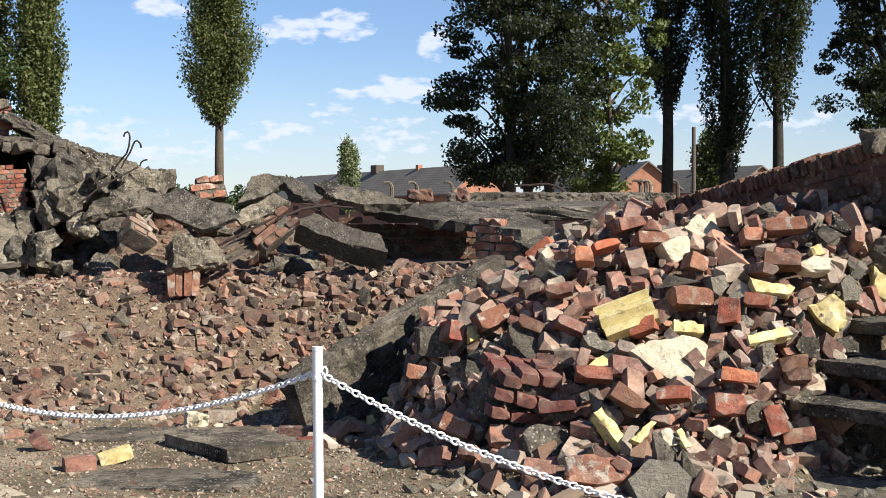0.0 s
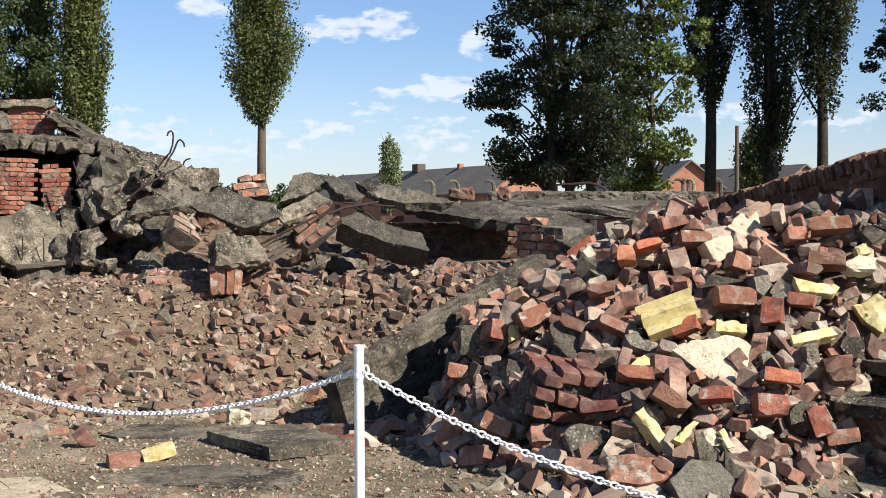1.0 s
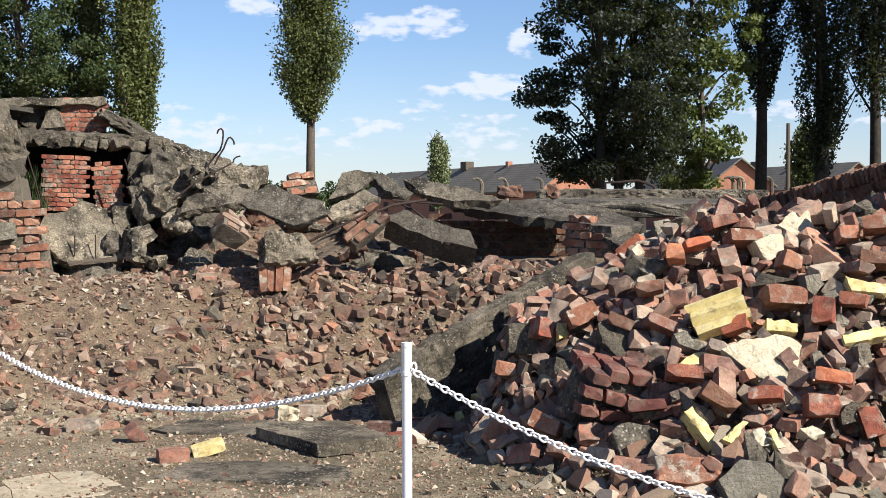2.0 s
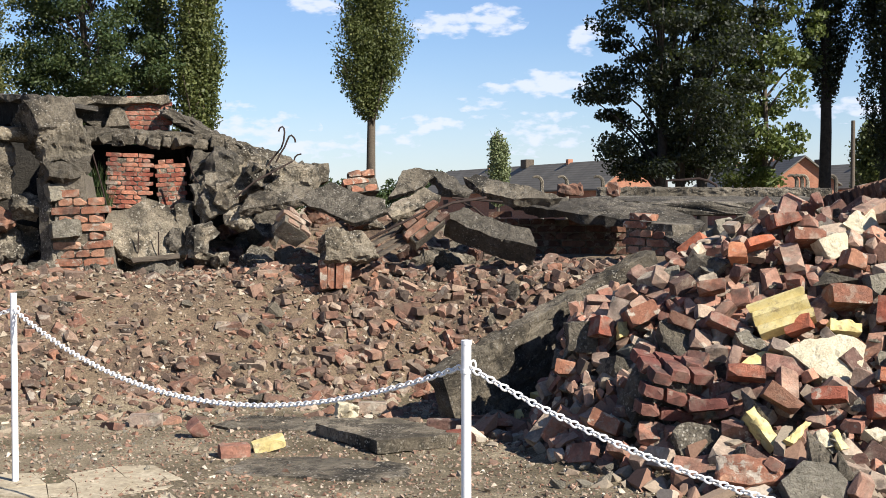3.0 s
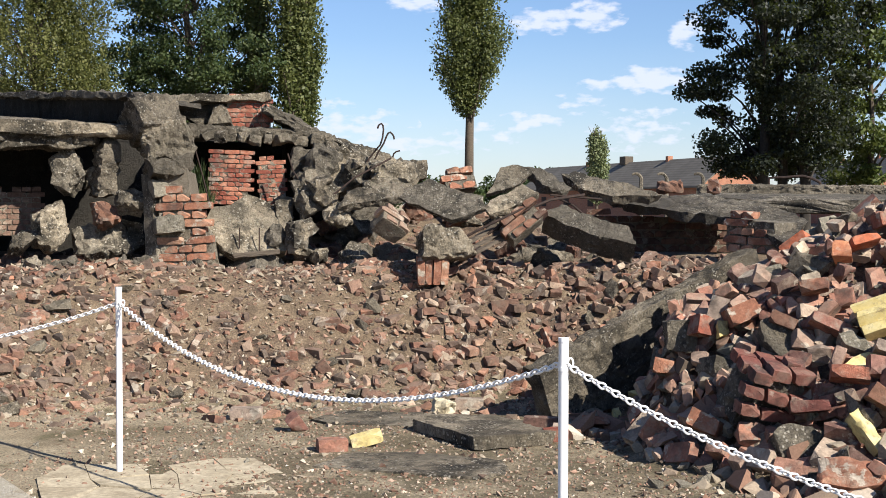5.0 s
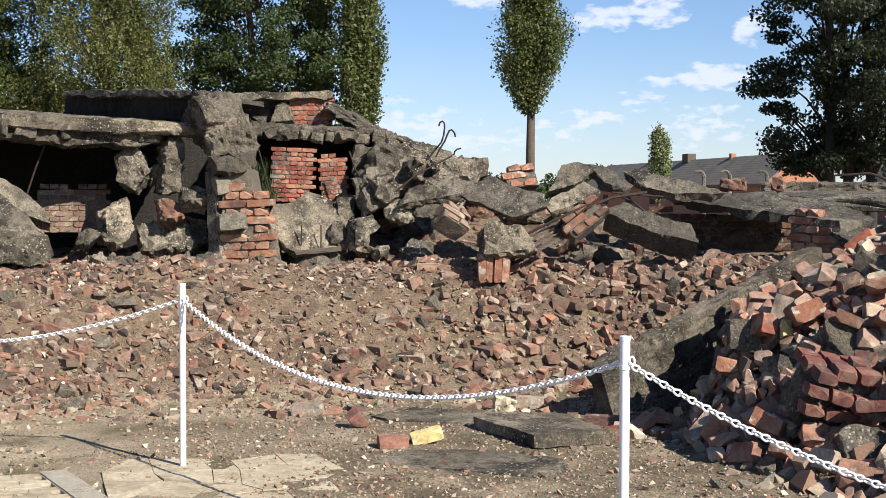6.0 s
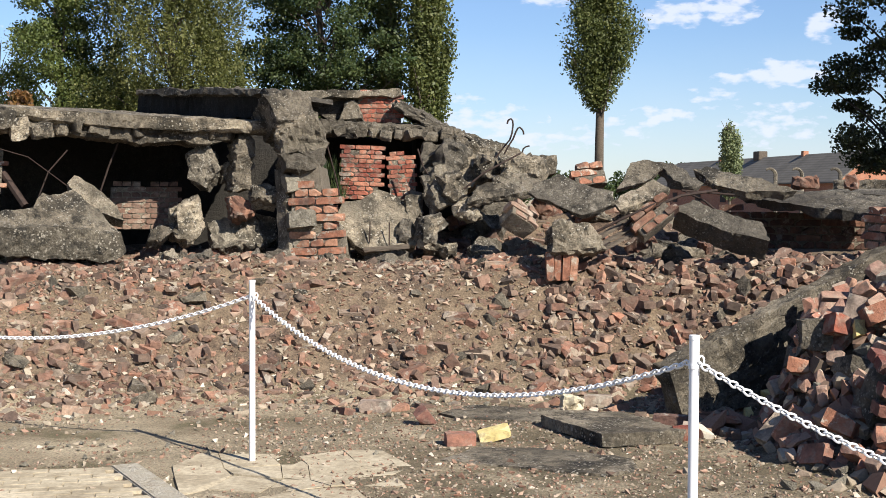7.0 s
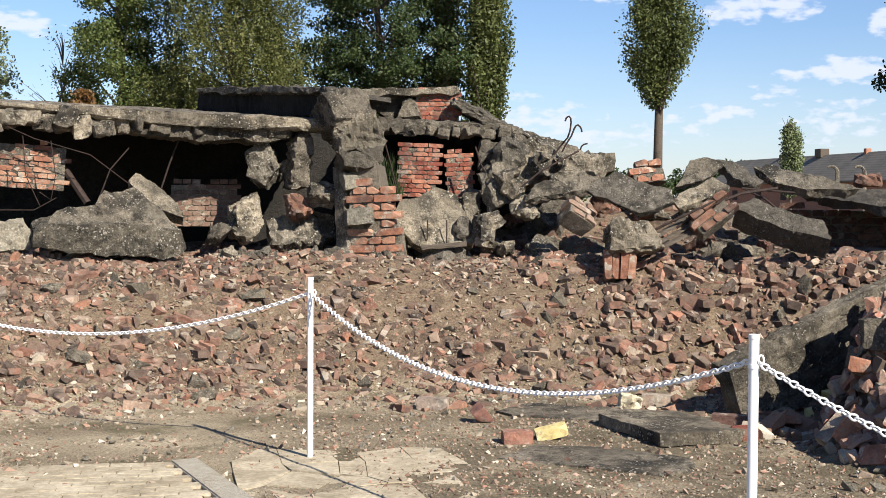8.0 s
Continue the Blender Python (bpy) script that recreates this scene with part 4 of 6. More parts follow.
slab("concrete_lump", at(-7.29, 13.00, 1.95), 10, 20, [(-0.20, 0.13), (0.03, 0.26), (0.17, 0.10), (0.11, -0.21), (-0.11, -0.27)], 0.3, M_CONC, 613, "jagged lump of broken grey concrete", "concrete lump", group="concrete lumps of the ruin", rough=0.025, chip=0.05)
slab("concrete_lump", at(-6.56, 12.85, 1.92), 30, 30, [(-0.16, 0.05), (0.07, 0.13), (0.14, -0.04), (-0.05, -0.14)], 0.2, M_CONC, 614, "jagged lump of broken grey concrete", "concrete lump", group="concrete lumps of the ruin", rough=0.025, chip=0.05)
slab("concrete_lump", at(-9.72, 12.75, 1.53), 20, 10, [(-0.09, 0.10), (0.07, 0.11), (0.09, -0.08), (-0.06, -0.13)], 0.2, M_CONC, 615, "jagged lump of broken grey concrete", "concrete lump", group="concrete lumps of the ruin", rough=0.025, chip=0.05)

# main roof slabs
chunk("roof_slab", at(-24.78, 14.40, 2.45), (4.6, 3.6, 0.13), (4, 2.0, 0), 57, M_CONC, "long sagging concrete roof slab with gravel on top", "roof slab", rough=0.012, outline=0.10, chip=0.04)
chunk("lintel_slab", at(-11.35, 14.50, 2.35), (1.6, 2.6, 0.12), (3, 3, 0), 58, M_CONC, "cracked concrete lintel slab over a dark opening", "lintel", rough=0.02)
chunk("fallen_roof_slab", at(-8.21, 13.70, 2.27), (1.25, 1.2, 0.10), (2, 27, 0), 59, M_CONC_DARK, "broken roof slab sloping down to rubble", "roof slab", rough=0.03, outline=0.12)
# walls added to close off the interior; black colour stands in for shade
chunk("back_wall", at(-22.79, 16.20, 1.63), (6.0, 0.4, 1.6), (0, 0, 4), 60, M_SHADE_BLACK, "rear wall of the ruin, coloured black for shade", "wall", cell=0.2, outline=0.03)
chunk("back_wall", at(-10.99, 15.90, 1.68), (2.2, 0.3, 1.3), (0, 0, 0), 161, M_SHADE_BLACK, "rear wall behind an opening, coloured black for shade", "wall", cell=0.2, outline=0.03)
chunk("cross_wall", at(-8.83, 15.00, 1.67), (0.5, 2.2, 1.1), (0, 0, 0), 160, M_SHADE_BLACK, "cross wall closing the ruin, coloured black for shade", "wall", cell=0.2, outline=0.03)

def edge_teeth():
    """Broken ribs and lumps hanging along the edge of the sagging roof slab."""
    rng = random.Random(15)
    shapes = [chunk_mesh("rib", rng.uniform(0.08, 0.20), 0.3, rng.uniform(0.12, 0.20), 500 + i, M_CONC, rough=0.012, outline=0.02, chip=0.03, cell=0.05) for i in range(8)]
    a, b = at(-29.67, 12.66, 2.27), at(-17.68, 12.95, 2.22)
    for i in range(24):
        p = a.lerp(b, (i + rng.uniform(-0.3, 0.3)) / 23)
        ob = new("broken_rib", shapes[rng.randrange(8)])
        ob.matrix_world = facing(p + Vector((0, rng.uniform(-0.02, 0.1), rng.uniform(-0.04, 0.04))), rng.gauss(0, 8), rng.gauss(0, 10), rng.gauss(0, 15))
        tagged(ob, "broken concrete rib along the roof slab's edge", "concrete rib", "ribs of the roof slab")
    a, b = at(-13.49, 13.20, 2.27), at(-8.47, 13.20, 2.21)
    for i in range(11):
        p = a.lerp(b, (i + rng.uniform(-0.3, 0.3)) / 10)
        ob = new("broken_rib", shapes[rng.randrange(8)])
        ob.matrix_world = facing(p + Vector((0, 0.05, rng.uniform(-0.03, 0.02))), rng.gauss(0, 8), rng.gauss(0, 10), rng.gauss(0, 15)) @ Matrix.Scale(0.7, 4)
        tagged(ob, "broken concrete rib along the lintel's edge", "concrete rib", "ribs of the lintel slab")


edge_teeth()

slab("slab_edge", at(-21.22, 12.72, 2.21), 6, 4, [(-0.63, 0.07), (-0.13, 0.10), (0.76, 0.14), (0.77, -0.08), (0.24, -0.11), (-0.33, -0.07), (-0.63, -0.04)], 0.35, M_CONC, 257, "thick broken edge of the sagging roof slab", "roof slab", rough=0.014, chip=0.05, ragged=0.03)
slab("slab_edge", at(-27.28, 12.62, 2.28), 6, 6, [(-0.71, 0.08), (-0.24, 0.06), (0.25, 0.04), (0.74, 0.01), (0.74, -0.09), (0.25, -0.06), (-0.24, -0.04), (-0.72, -0.01)], 0.3, M_CONC, 258, "thin broken edge of the sagging roof slab", "roof slab", rough=0.014, chip=0.05, ragged=0.03)
# walls within the openings
brick_wall("inner_wall", facing(at(-21.07, 13.40, 1.29)), 1.0, 9, "pale brick wall inside the ruin, colour dulled for shade", M_BRICK_DULL, 6, 0.3, 0.25, size=0.68)

brick_wall("inner_wall", facing(at(-28.12, 12.85, 1.65), 0, 4, 0), 0.98, 9, "pale pink brick wall remnant in deep shade", M_BRICK_PIER, 9, 0.9, 0.25, size=0.66)

# slab leaning under the opening
for i, (p, s, tr) in enumerate((
        (at(-8.11, 13.00, 1.99), (0.32, 0.3, 0.30), (10, 20, 20)),
        (at(-6.79, 12.90, 1.91), (0.26, 0.25, 0.20), (0, 30, 20)),
        (at(-8.11, 12.70, 1.72), (0.22, 0.25, 0.28), (10, -20, 10)),
        (at(-8.88, 12.90, 1.66), (0.22, 0.25, 0.36), (0, -12, 10)),
        (at(-9.67, 13.00, 1.61), (0.18, 0.2, 0.25), (0, 14, 0)),
        (at(-9.07, 12.50, 1.29), (0.20, 0.2, 0.34), (0, 12, 20)),
        (at(-10.03, 12.60, 1.29), (0.20, 0.2, 0.20), (0, 30, 20)),
        (at(-7.63, 12.70, 1.52), (0.34, 0.3, 0.22), (0, 10, 0)),
        (at(-6.62, 13.90, 1.99), (0.7, 0.4, 0.45), (0, 20, 0)),
        (at(-9.07, 13.20, 2.00), (0.3, 0.3, 0.3), (0, 30, 10)),
        (at(-7.63, 13.30, 2.10), (0.34, 0.3, 0.26), (0, 24, 0)),
        (at(-5.82, 13.20, 1.92), (0.3, 0.3, 0.24), (0, 24, 30)),
        (at(-5.46, 12.80, 1.75), (0.4, 0.3, 0.2), (0, -10, 0)),
        (at(-4.86, 12.90, 1.91), (0.52, 0.35, 0.21), (4, 2, 0)),
)):
    chunk("concrete_lump", p, s, tr, 70 + i, M_CONC if i % 3 else M_CONC_DARK, "jagged lump of broken grey concrete", "concrete lump", "concrete lumps of the ruin", rough=0.03, outline=0.09, chip=0.05)

# collapsed middle
slab("concrete_block", at(-4.72, 12.95, 1.91), 14, 6, [(-0.29, 0.07), (-0.02, 0.09), (0.25, 0.13), (0.26, -0.05), (0.06, -0.11), (-0.27, -0.13)], 0.4, M_CONC, 89, "upright concrete block with pitted holes", "concrete block")
slab("fallen_slab", at(-5.71, 12.60, 1.71), 0, 46, [(-0.40, -0.22), (-0.30, 0.02), (-0.01, 0.16), (0.30, 0.13), (0.31, 0.00), (0.10, -0.07)], 0.09, M_CONC, 90, "fallen concrete roof slab propped on rubble", "slab")
slab("fallen_slab", at(-3.08, 12.15, 1.64), -14, 38, [(-0.41, 0.04), (-0.32, 0.15), (-0.16, 0.24), (0.38, 0.04), (0.42, -0.09), (0.14, -0.23), (-0.06, -0.14)], 0.07, M_CONC_DARK, 91, "smooth dark roof slab with torn felt, tilted", "slab", rough=0.008, chip=0.02)
slab("concrete_lump", at(-2.71, 11.75, 1.28), 14, 16, [(-0.24, 0.10), (-0.13, 0.16), (0.10, 0.14), (0.21, 0.00), (0.24, -0.12), (0.08, -0.14), (-0.25, -0.14)], 0.3, M_CONC, 93, "rounded concrete lump resting on upright bricks", "concrete lump", rough=0.02, chip=0.06)
slab("fallen_slab", at(-0.03, 12.90, 1.87), 20, 34, [(-0.30, -0.21), (-0.09, 0.11), (0.13, 0.14), (0.25, 0.08), (0.02, -0.11)], 0.08, M_CONC, 94, "fallen roof slab folded against another", "slab")
slab("fallen_slab", at(1.52, 13.10, 1.84), 34, 50, [(-0.18, 0.20), (-0.01, 0.19), (0.21, -0.12), (0.09, -0.19), (-0.11, -0.07)], 0.1, M_CONC_DARK, 95, "fallen roof slab sloping steeply", "slab")
slab("fallen_slab", at(-0.18, 12.30, 1.64), 0, 44, [(-0.22, -0.11), (-0.18, -0.01), (0.12, 0.21), (0.27, 0.09), (0.18, -0.01), (-0.17, -0.18)], 0.09, M_CONC, 96, "fallen concrete slab lying on timber", "slab")
slab("fallen_slab", at(3.42, 12.15, 1.43), 10, 50, [(-0.44, 0.13), (-0.27, 0.28), (0.08, 0.07), (0.31, -0.03), (0.35, -0.29), (-0.05, -0.15)], 0.24, M_CONC_DARK, 97, "thick broken slab tilted on brick rubble", "slab")
slab("fallen_slab", at(3.91, 13.50, 1.79), 6, 58, [(-0.41, 0.21), (-0.29, 0.28), (0.31, -0.01), (0.55, -0.18), (0.06, -0.21), (-0.23, -0.08)], 0.1, M_CONC, 98, "broken edge of a concrete roof slab", "slab")
slab("roof_slab", at(8.66, 13.40, 1.52), 6, 80, [(-1.13, 0.77), (-0.76, 1.09), (-0.05, 1.01), (0.49, 0.59), (0.80, -0.35), (0.42, -1.54), (0.30, -0.92), (0.17, -0.27), (-0.46, 0.13)], 0.09, M_CONC_DARK, 99, "large collapsed concrete roof slab over a dark hollow", "roof slab", cell=0.07, rough=0.02)
chunk("roof_slab", at(14.16, 19.00, 1.64), (4.6, 7.0, 0.16), (1, 0.5, 0), 100, M_CONC_DARK, "wide flat grey concrete roof slab", "roof slab", cell=0.2)
chunk("parapet", at(12.54, 21.50, 1.80), (3.6, 0.5, 0.20), (0, 0.5, 0), 101, M_CONC, "raised concrete rim of the flat roof", "parapet")
# the hollow's shade is put into this wall's dark brick colour
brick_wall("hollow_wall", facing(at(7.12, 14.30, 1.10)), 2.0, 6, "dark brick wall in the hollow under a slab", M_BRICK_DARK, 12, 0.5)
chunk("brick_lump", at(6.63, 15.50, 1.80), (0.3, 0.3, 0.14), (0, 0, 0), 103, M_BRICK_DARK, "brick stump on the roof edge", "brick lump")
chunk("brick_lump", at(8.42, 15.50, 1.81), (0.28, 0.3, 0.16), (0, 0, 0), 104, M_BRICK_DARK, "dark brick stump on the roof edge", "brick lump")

brick_wall("brick_lump", facing(at(-4.97, 12.00, 1.42), -42, 30, 26), 0.34, 3, "lump of mortared bricks hanging under a slab", M_BRICK_DULL, 92, 0.2, 0.2, "brickwork")
brick_wall("fallen_brickwork", facing(at(0.68, 12.00, 1.39), -30, -38, 20), 0.42, 3, "fallen course of mortared bricks lying aslant", M_BRICK_DARK, 33, 0.4, 0.16, "brickwork")
brick_wall("fallen_brickwork", facing(at(-2.17, 12.70, 1.75), -20, -6, 14), 0.36, 3, "few red bricks heaped on the slabs", M_BRICK_PIER, 34, 0.5, 0.16, "brickwork")
brick_wall("brick_stump", facing(at(9.87, 12.50, 1.16), 0, 3, -30), 0.56, 5, "mortared brick wall stump under a slab", M_BRICK_PIER, 102, 0.5, 0.4, "brickwork")

def lump_heap():
    """Broken concrete of all sizes heaped under the fallen slabs."""
    rng = random.Random(77)
    shapes = [chunk_mesh("lump", rng.uniform(0.22, 0.5), rng.uniform(0.2, 0.4), rng.uniform(0.14, 0.3), 200 + i, (M_CONC, M_CONC_DARK, M_CONC, M_BRICK_DARK)[i % 4], rough=0.025, outline=0.1, chip=0.05) for i in range(12)]
    for i in range(95):
        az, r = rng.uniform(-13.5, 3.5), rng.uniform(12.5, 14.6)
        x, y = r * math.sin(radians(az)), r * math.cos(radians(az))
        ob = new("concrete_lump", shapes[rng.randrange(12)])
        ob.matrix_world = Matrix.Translation((x, y, ground_height(x, y) + rng.uniform(-0.02, 0.08))) @ pose(0, 0, 0, rng.gauss(0, 25), rng.gauss(0, 25), rng.uniform(0, 360)) @ Matrix.Scale(rng.uniform(0.5, 1.1), 4)
        tagged(ob, "jagged lump of broken concrete in the collapsed ruin", "concrete lump", "lumps of the collapsed ruin")
    for i in range(40):
        az, r = rng.uniform(-30, -12), rng.uniform(12.2, 12.9)
        x, y = r * math.sin(radians(az)), r * math.cos(radians(az))
        ob = new("concrete_lump", shapes[rng.randrange(12)])
        ob.matrix_world = Matrix.Translation((x, y, ground_height(x, y))) @ pose(0, 0, 0, rng.gauss(0, 25), rng.gauss(0, 25), rng.uniform(0, 360)) @ Matrix.Scale(rng.uniform(0.3, 0.7), 4)
        tagged(ob, "small lump of broken concrete at the ruin's foot", "concrete lump", "lumps at the ruin's foot")


lump_heap()


def brick_stack():
    """Bricks on end under the rounded lump."""
    ob = thing("brick_stack", facing(at(-3.43, 11.80, 0.89), 0, 0, 6), "four bricks standing on end under a concrete lump", "brick stack")
    for i in range(4):
        part("brick", laid_brick(BL, M_BRICK_PIER)[i], ob, pose(-0.105 + 0.071 * i, 0.02 * (i % 2), 0.125, 0, 90 + 2 * (i - 1), 0) @ pose(0, 0, 0, 0, 0, 90 * 0))


brick_stack()


# bent bars
def bar(name, pts, r, label, mat=None):
    ob = new(name, tube(name, pts, r, mat or M_RUST, 7))
    return tagged(ob, label, "steel bar")


bar("bent_bar", [at(-6.26, 13.20, 2.01), at(-5.94, 13.20, 2.11), at(-5.68, 13.20, 2.18), at(-5.58, 13.20, 2.25), at(-5.54, 13.20, 2.33), at(-5.56, 13.20, 2.37), at(-5.63, 13.20, 2.39), at(-5.71, 13.20, 2.38), at(-5.75, 13.20, 2.37), at(-5.79, 13.20, 2.34)], 0.009, "hooked rusty reinforcing bar sticking up")
bar("bent_bar", [at(-5.99, 13.10, 2.00), at(-5.75, 13.10, 2.11), at(-5.53, 13.10, 2.19), at(-5.41, 13.10, 2.26), at(-5.34, 13.10, 2.29), at(-5.25, 13.10, 2.30), at(-5.15, 13.10, 2.28), at(-5.10, 13.10, 2.26), at(-5.08, 13.10, 2.23)], 0.009, "hooked rusty reinforcing bar bent over")
bar("bent_bar", [at(-5.15, 13.10, 2.05), at(-5.10, 13.10, 2.09), at(-5.00, 13.10, 2.11), at(-4.83, 13.10, 2.12)], 0.008, "short hooked rusty bar")
bar("steel_joist", [at(-27.08, 13.00, 1.96), at(-25.82, 12.80, 1.52)], 0.035, "dark rusted steel joist leaning in the ruin")
bar("hanging_wire", [at(-29.23, 12.60, 2.23), at(-27.92, 12.60, 2.10), at(-25.70, 12.60, 1.96), at(-24.15, 12.60, 1.70)], 0.0042, "thin rusty wire hanging across the ruin")
bar("hanging_wire", [at(-24.15, 12.70, 2.03), at(-24.91, 12.70, 1.83), at(-25.30, 12.70, 1.60)], 0.007, "bent rusty bar hanging in the ruin")
bar("hanging_wire", [at(-22.07, 12.90, 2.14), at(-22.49, 12.90, 1.90), at(-22.84, 12.90, 1.66)], 0.009, "thin rusty bar hanging from the roof slab")
bar("hanging_wire", [at(-28.36, 12.50, 2.12), at(-28.26, 12.50, 1.77), at(-27.72, 12.50, 1.50)], 0.0042, "thin rusty wire hanging in the ruin")
bar("hanging_wire", [at(-27.26, 12.50, 2.08), at(-27.09, 12.50, 1.77), at(-27.27, 12.50, 1.55), at(-27.72, 12.50, 1.62)], 0.0042, "curled rusty wire hanging in the ruin")
bar("hanging_wire", [at(-29.26, 12.40, 1.46), at(-27.94, 12.40, 1.46), at(-27.05, 12.40, 1.57)], 0.0042, "rusty wire lying across the ruin")
bar("bent_bar", [at(-13.49, 12.90, 2.14), at(-13.14, 12.90, 1.85), at(-12.90, 12.90, 1.62)], 0.007, "thin rusty bar hanging in an opening")
bar("bent_bar", [at(-9.60, 12.90, 2.08), at(-9.36, 12.90, 1.91), at(-8.83, 12.80, 1.72)], 0.008, "thin bent rusty bar")
bar("bent_bar", [at(-7.63, 12.40, 1.69), at(-6.79, 12.40, 1.84), at(-5.22, 12.60, 2.03)], 0.009, "thin bent rusty bar among lumps")
bar("bent_bar", [at(-11.62, 12.50, 1.38), at(-11.64, 12.50, 1.19)], 0.006, "short rusty bar standing before a slab")
bar("bent_bar", [at(-10.80, 12.50, 1.38), at(-10.80, 12.50, 1.16)], 0.006, "short rusty bar standing before a slab")
bar("bent_bar", [at(-1.08, 12.10, 1.33), at(0.13, 12.10, 1.51), at(1.58, 12.20, 1.64), at(3.03, 12.40, 1.69)], 0.014, "long bent rusty bar over the rubble")
bar("bent_bar", [at(-2.29, 12.00, 1.28), at(-1.08, 12.00, 1.41), at(0.61, 12.10, 1.58)], 0.012, "long bent rusty bar over the rubble")
bar("bent_bar", [at(1.77, 12.50, 1.67), at(2.55, 12.40, 1.59), at(3.22, 12.40, 1.47)], 0.010, "rusty bar sticking out of a slab")
bar("bent_bar", [at(1.58, 12.80, 1.69), at(3.75, 12.90, 1.65)], 0.010, "straight rusty bar under a slab")


def board(p, q, w, th, label):
    d = q - p
    ob = new("board", chunk_mesh("board", d.length, w, th, int(p.x * 100) % 50 + 400, M_WOOD, rough=0.004, outline=0.01, chip=0.01, cuts=4))
    ob.matrix_world = Matrix.Translation((p + q) / 2) @ d.to_track_quat("X", "Z").to_matrix().to_4x4()
    tagged(ob, label, "board", "loose boards in the ruin")


board(at(-11.93, 12.45, 1.12), at(-9.94, 12.45, 1.16), 0.07, 0.045, "weathered grey timber batten on rubble")
board(at(-2.05, 11.95, 1.24), at(-0.72, 12.20, 1.41), 0.06, 0.03, "splintered timber lath in the rubble")
board(at(-1.85, 11.95, 1.20), at(-0.48, 12.20, 1.34), 0.06, 0.03, "splintered timber lath in the rubble")
board(at(-1.68, 11.90, 1.16), at(-0.31, 12.10, 1.31), 0.06, 0.03, "splintered timber lath in the rubble")


def tufts(name, spots, height, count, mat, label, seed):
    """Blades of grass in tufts."""
    rs = np.random.RandomState(seed)
    verts, faces = [], []
    for c, sx, sy in spots:
        for _ in range(count):
            b = np.array([c[0] + rs.uniform(-sx, sx), c[1] + rs.uniform(-sy, sy), c[2]])
            d = np.array([rs.normal(0, 0.35), rs.normal(0, 0.35), 1.0]) * height * rs.uniform(0.4, 1.2)
            s = np.array([rs.normal(), rs.normal(), 0]) * 0.004
            k = len(verts)
            verts += [tuple(b - s), tuple(b + s), tuple(b + d)]
            faces.append((k, k + 1, k + 2))
    ob = new(name, mesh_of(name, verts, faces, mat))
    tagged(ob, label, "grass", kind="stuff")


tufts("dry_grass", [(at(-13.13, 13.80, 2.62), 0.25, 0.25), (at(-11.47, 13.80, 2.63), 0.25, 0.25), (at(-18.04, 14.10, 2.65), 0.3, 0.2), (at(-16.62, 13.80, 2.63), 0.25, 0.2)], 0.07, 420, L_GRASS, "dry grass growing on the roof slab", 4)
tufts("green_weeds", [(at(-13.23, 13.30, 1.80), 0.10, 0.1), (at(-13.14, 13.20, 1.61), 0.12, 0.1)], 0.22, 160, L_MAPLE, "green weeds growing in an opening", 5)


# ---- toppled wall above the pile ----
def toppled_wall():
    a, b = at(14.81, 15.00, 1.54), at(26.55, 9.60, 2.14)
    d = b - a
    m = Matrix.Translation((a + b) / 2) @ d.to_track_quat("X", "Z").to_matrix().to_4x4() @ pose(0, 0, 0, 14, 0, 0)
    ob = thing("toppled_wall", m, "long toppled brick wall leaning over a brick pile", "wall")
    # dark brick throughout: the leaning face's shade is put into its colour
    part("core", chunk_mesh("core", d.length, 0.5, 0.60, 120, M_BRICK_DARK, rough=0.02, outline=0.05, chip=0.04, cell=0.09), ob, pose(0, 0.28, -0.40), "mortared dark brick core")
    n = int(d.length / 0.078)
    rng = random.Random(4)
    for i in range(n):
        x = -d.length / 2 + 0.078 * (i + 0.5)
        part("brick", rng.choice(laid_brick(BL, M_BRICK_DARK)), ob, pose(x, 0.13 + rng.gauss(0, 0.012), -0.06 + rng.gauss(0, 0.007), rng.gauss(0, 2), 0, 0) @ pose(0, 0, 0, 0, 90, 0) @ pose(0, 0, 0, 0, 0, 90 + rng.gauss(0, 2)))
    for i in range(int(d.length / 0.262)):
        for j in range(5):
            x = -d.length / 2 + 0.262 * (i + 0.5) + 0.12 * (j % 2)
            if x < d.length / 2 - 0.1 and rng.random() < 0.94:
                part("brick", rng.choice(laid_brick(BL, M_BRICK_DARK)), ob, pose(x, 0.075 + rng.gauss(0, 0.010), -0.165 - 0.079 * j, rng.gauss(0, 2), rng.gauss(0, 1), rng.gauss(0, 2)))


toppled_wall()
chunk("concrete_lump", at(25.36, 9.70, 2.07), (0.24, 0.3, 0.17), (0, 0, 0), 121, M_CONC, "concrete lump on the end of a toppled wall", "concrete lump")


# ---- brick pile ----
def in_pile(x, y):
    return pile_height(x, y) > 0.04 and pile_height(x, y) > field_height(x, y) - 0.1


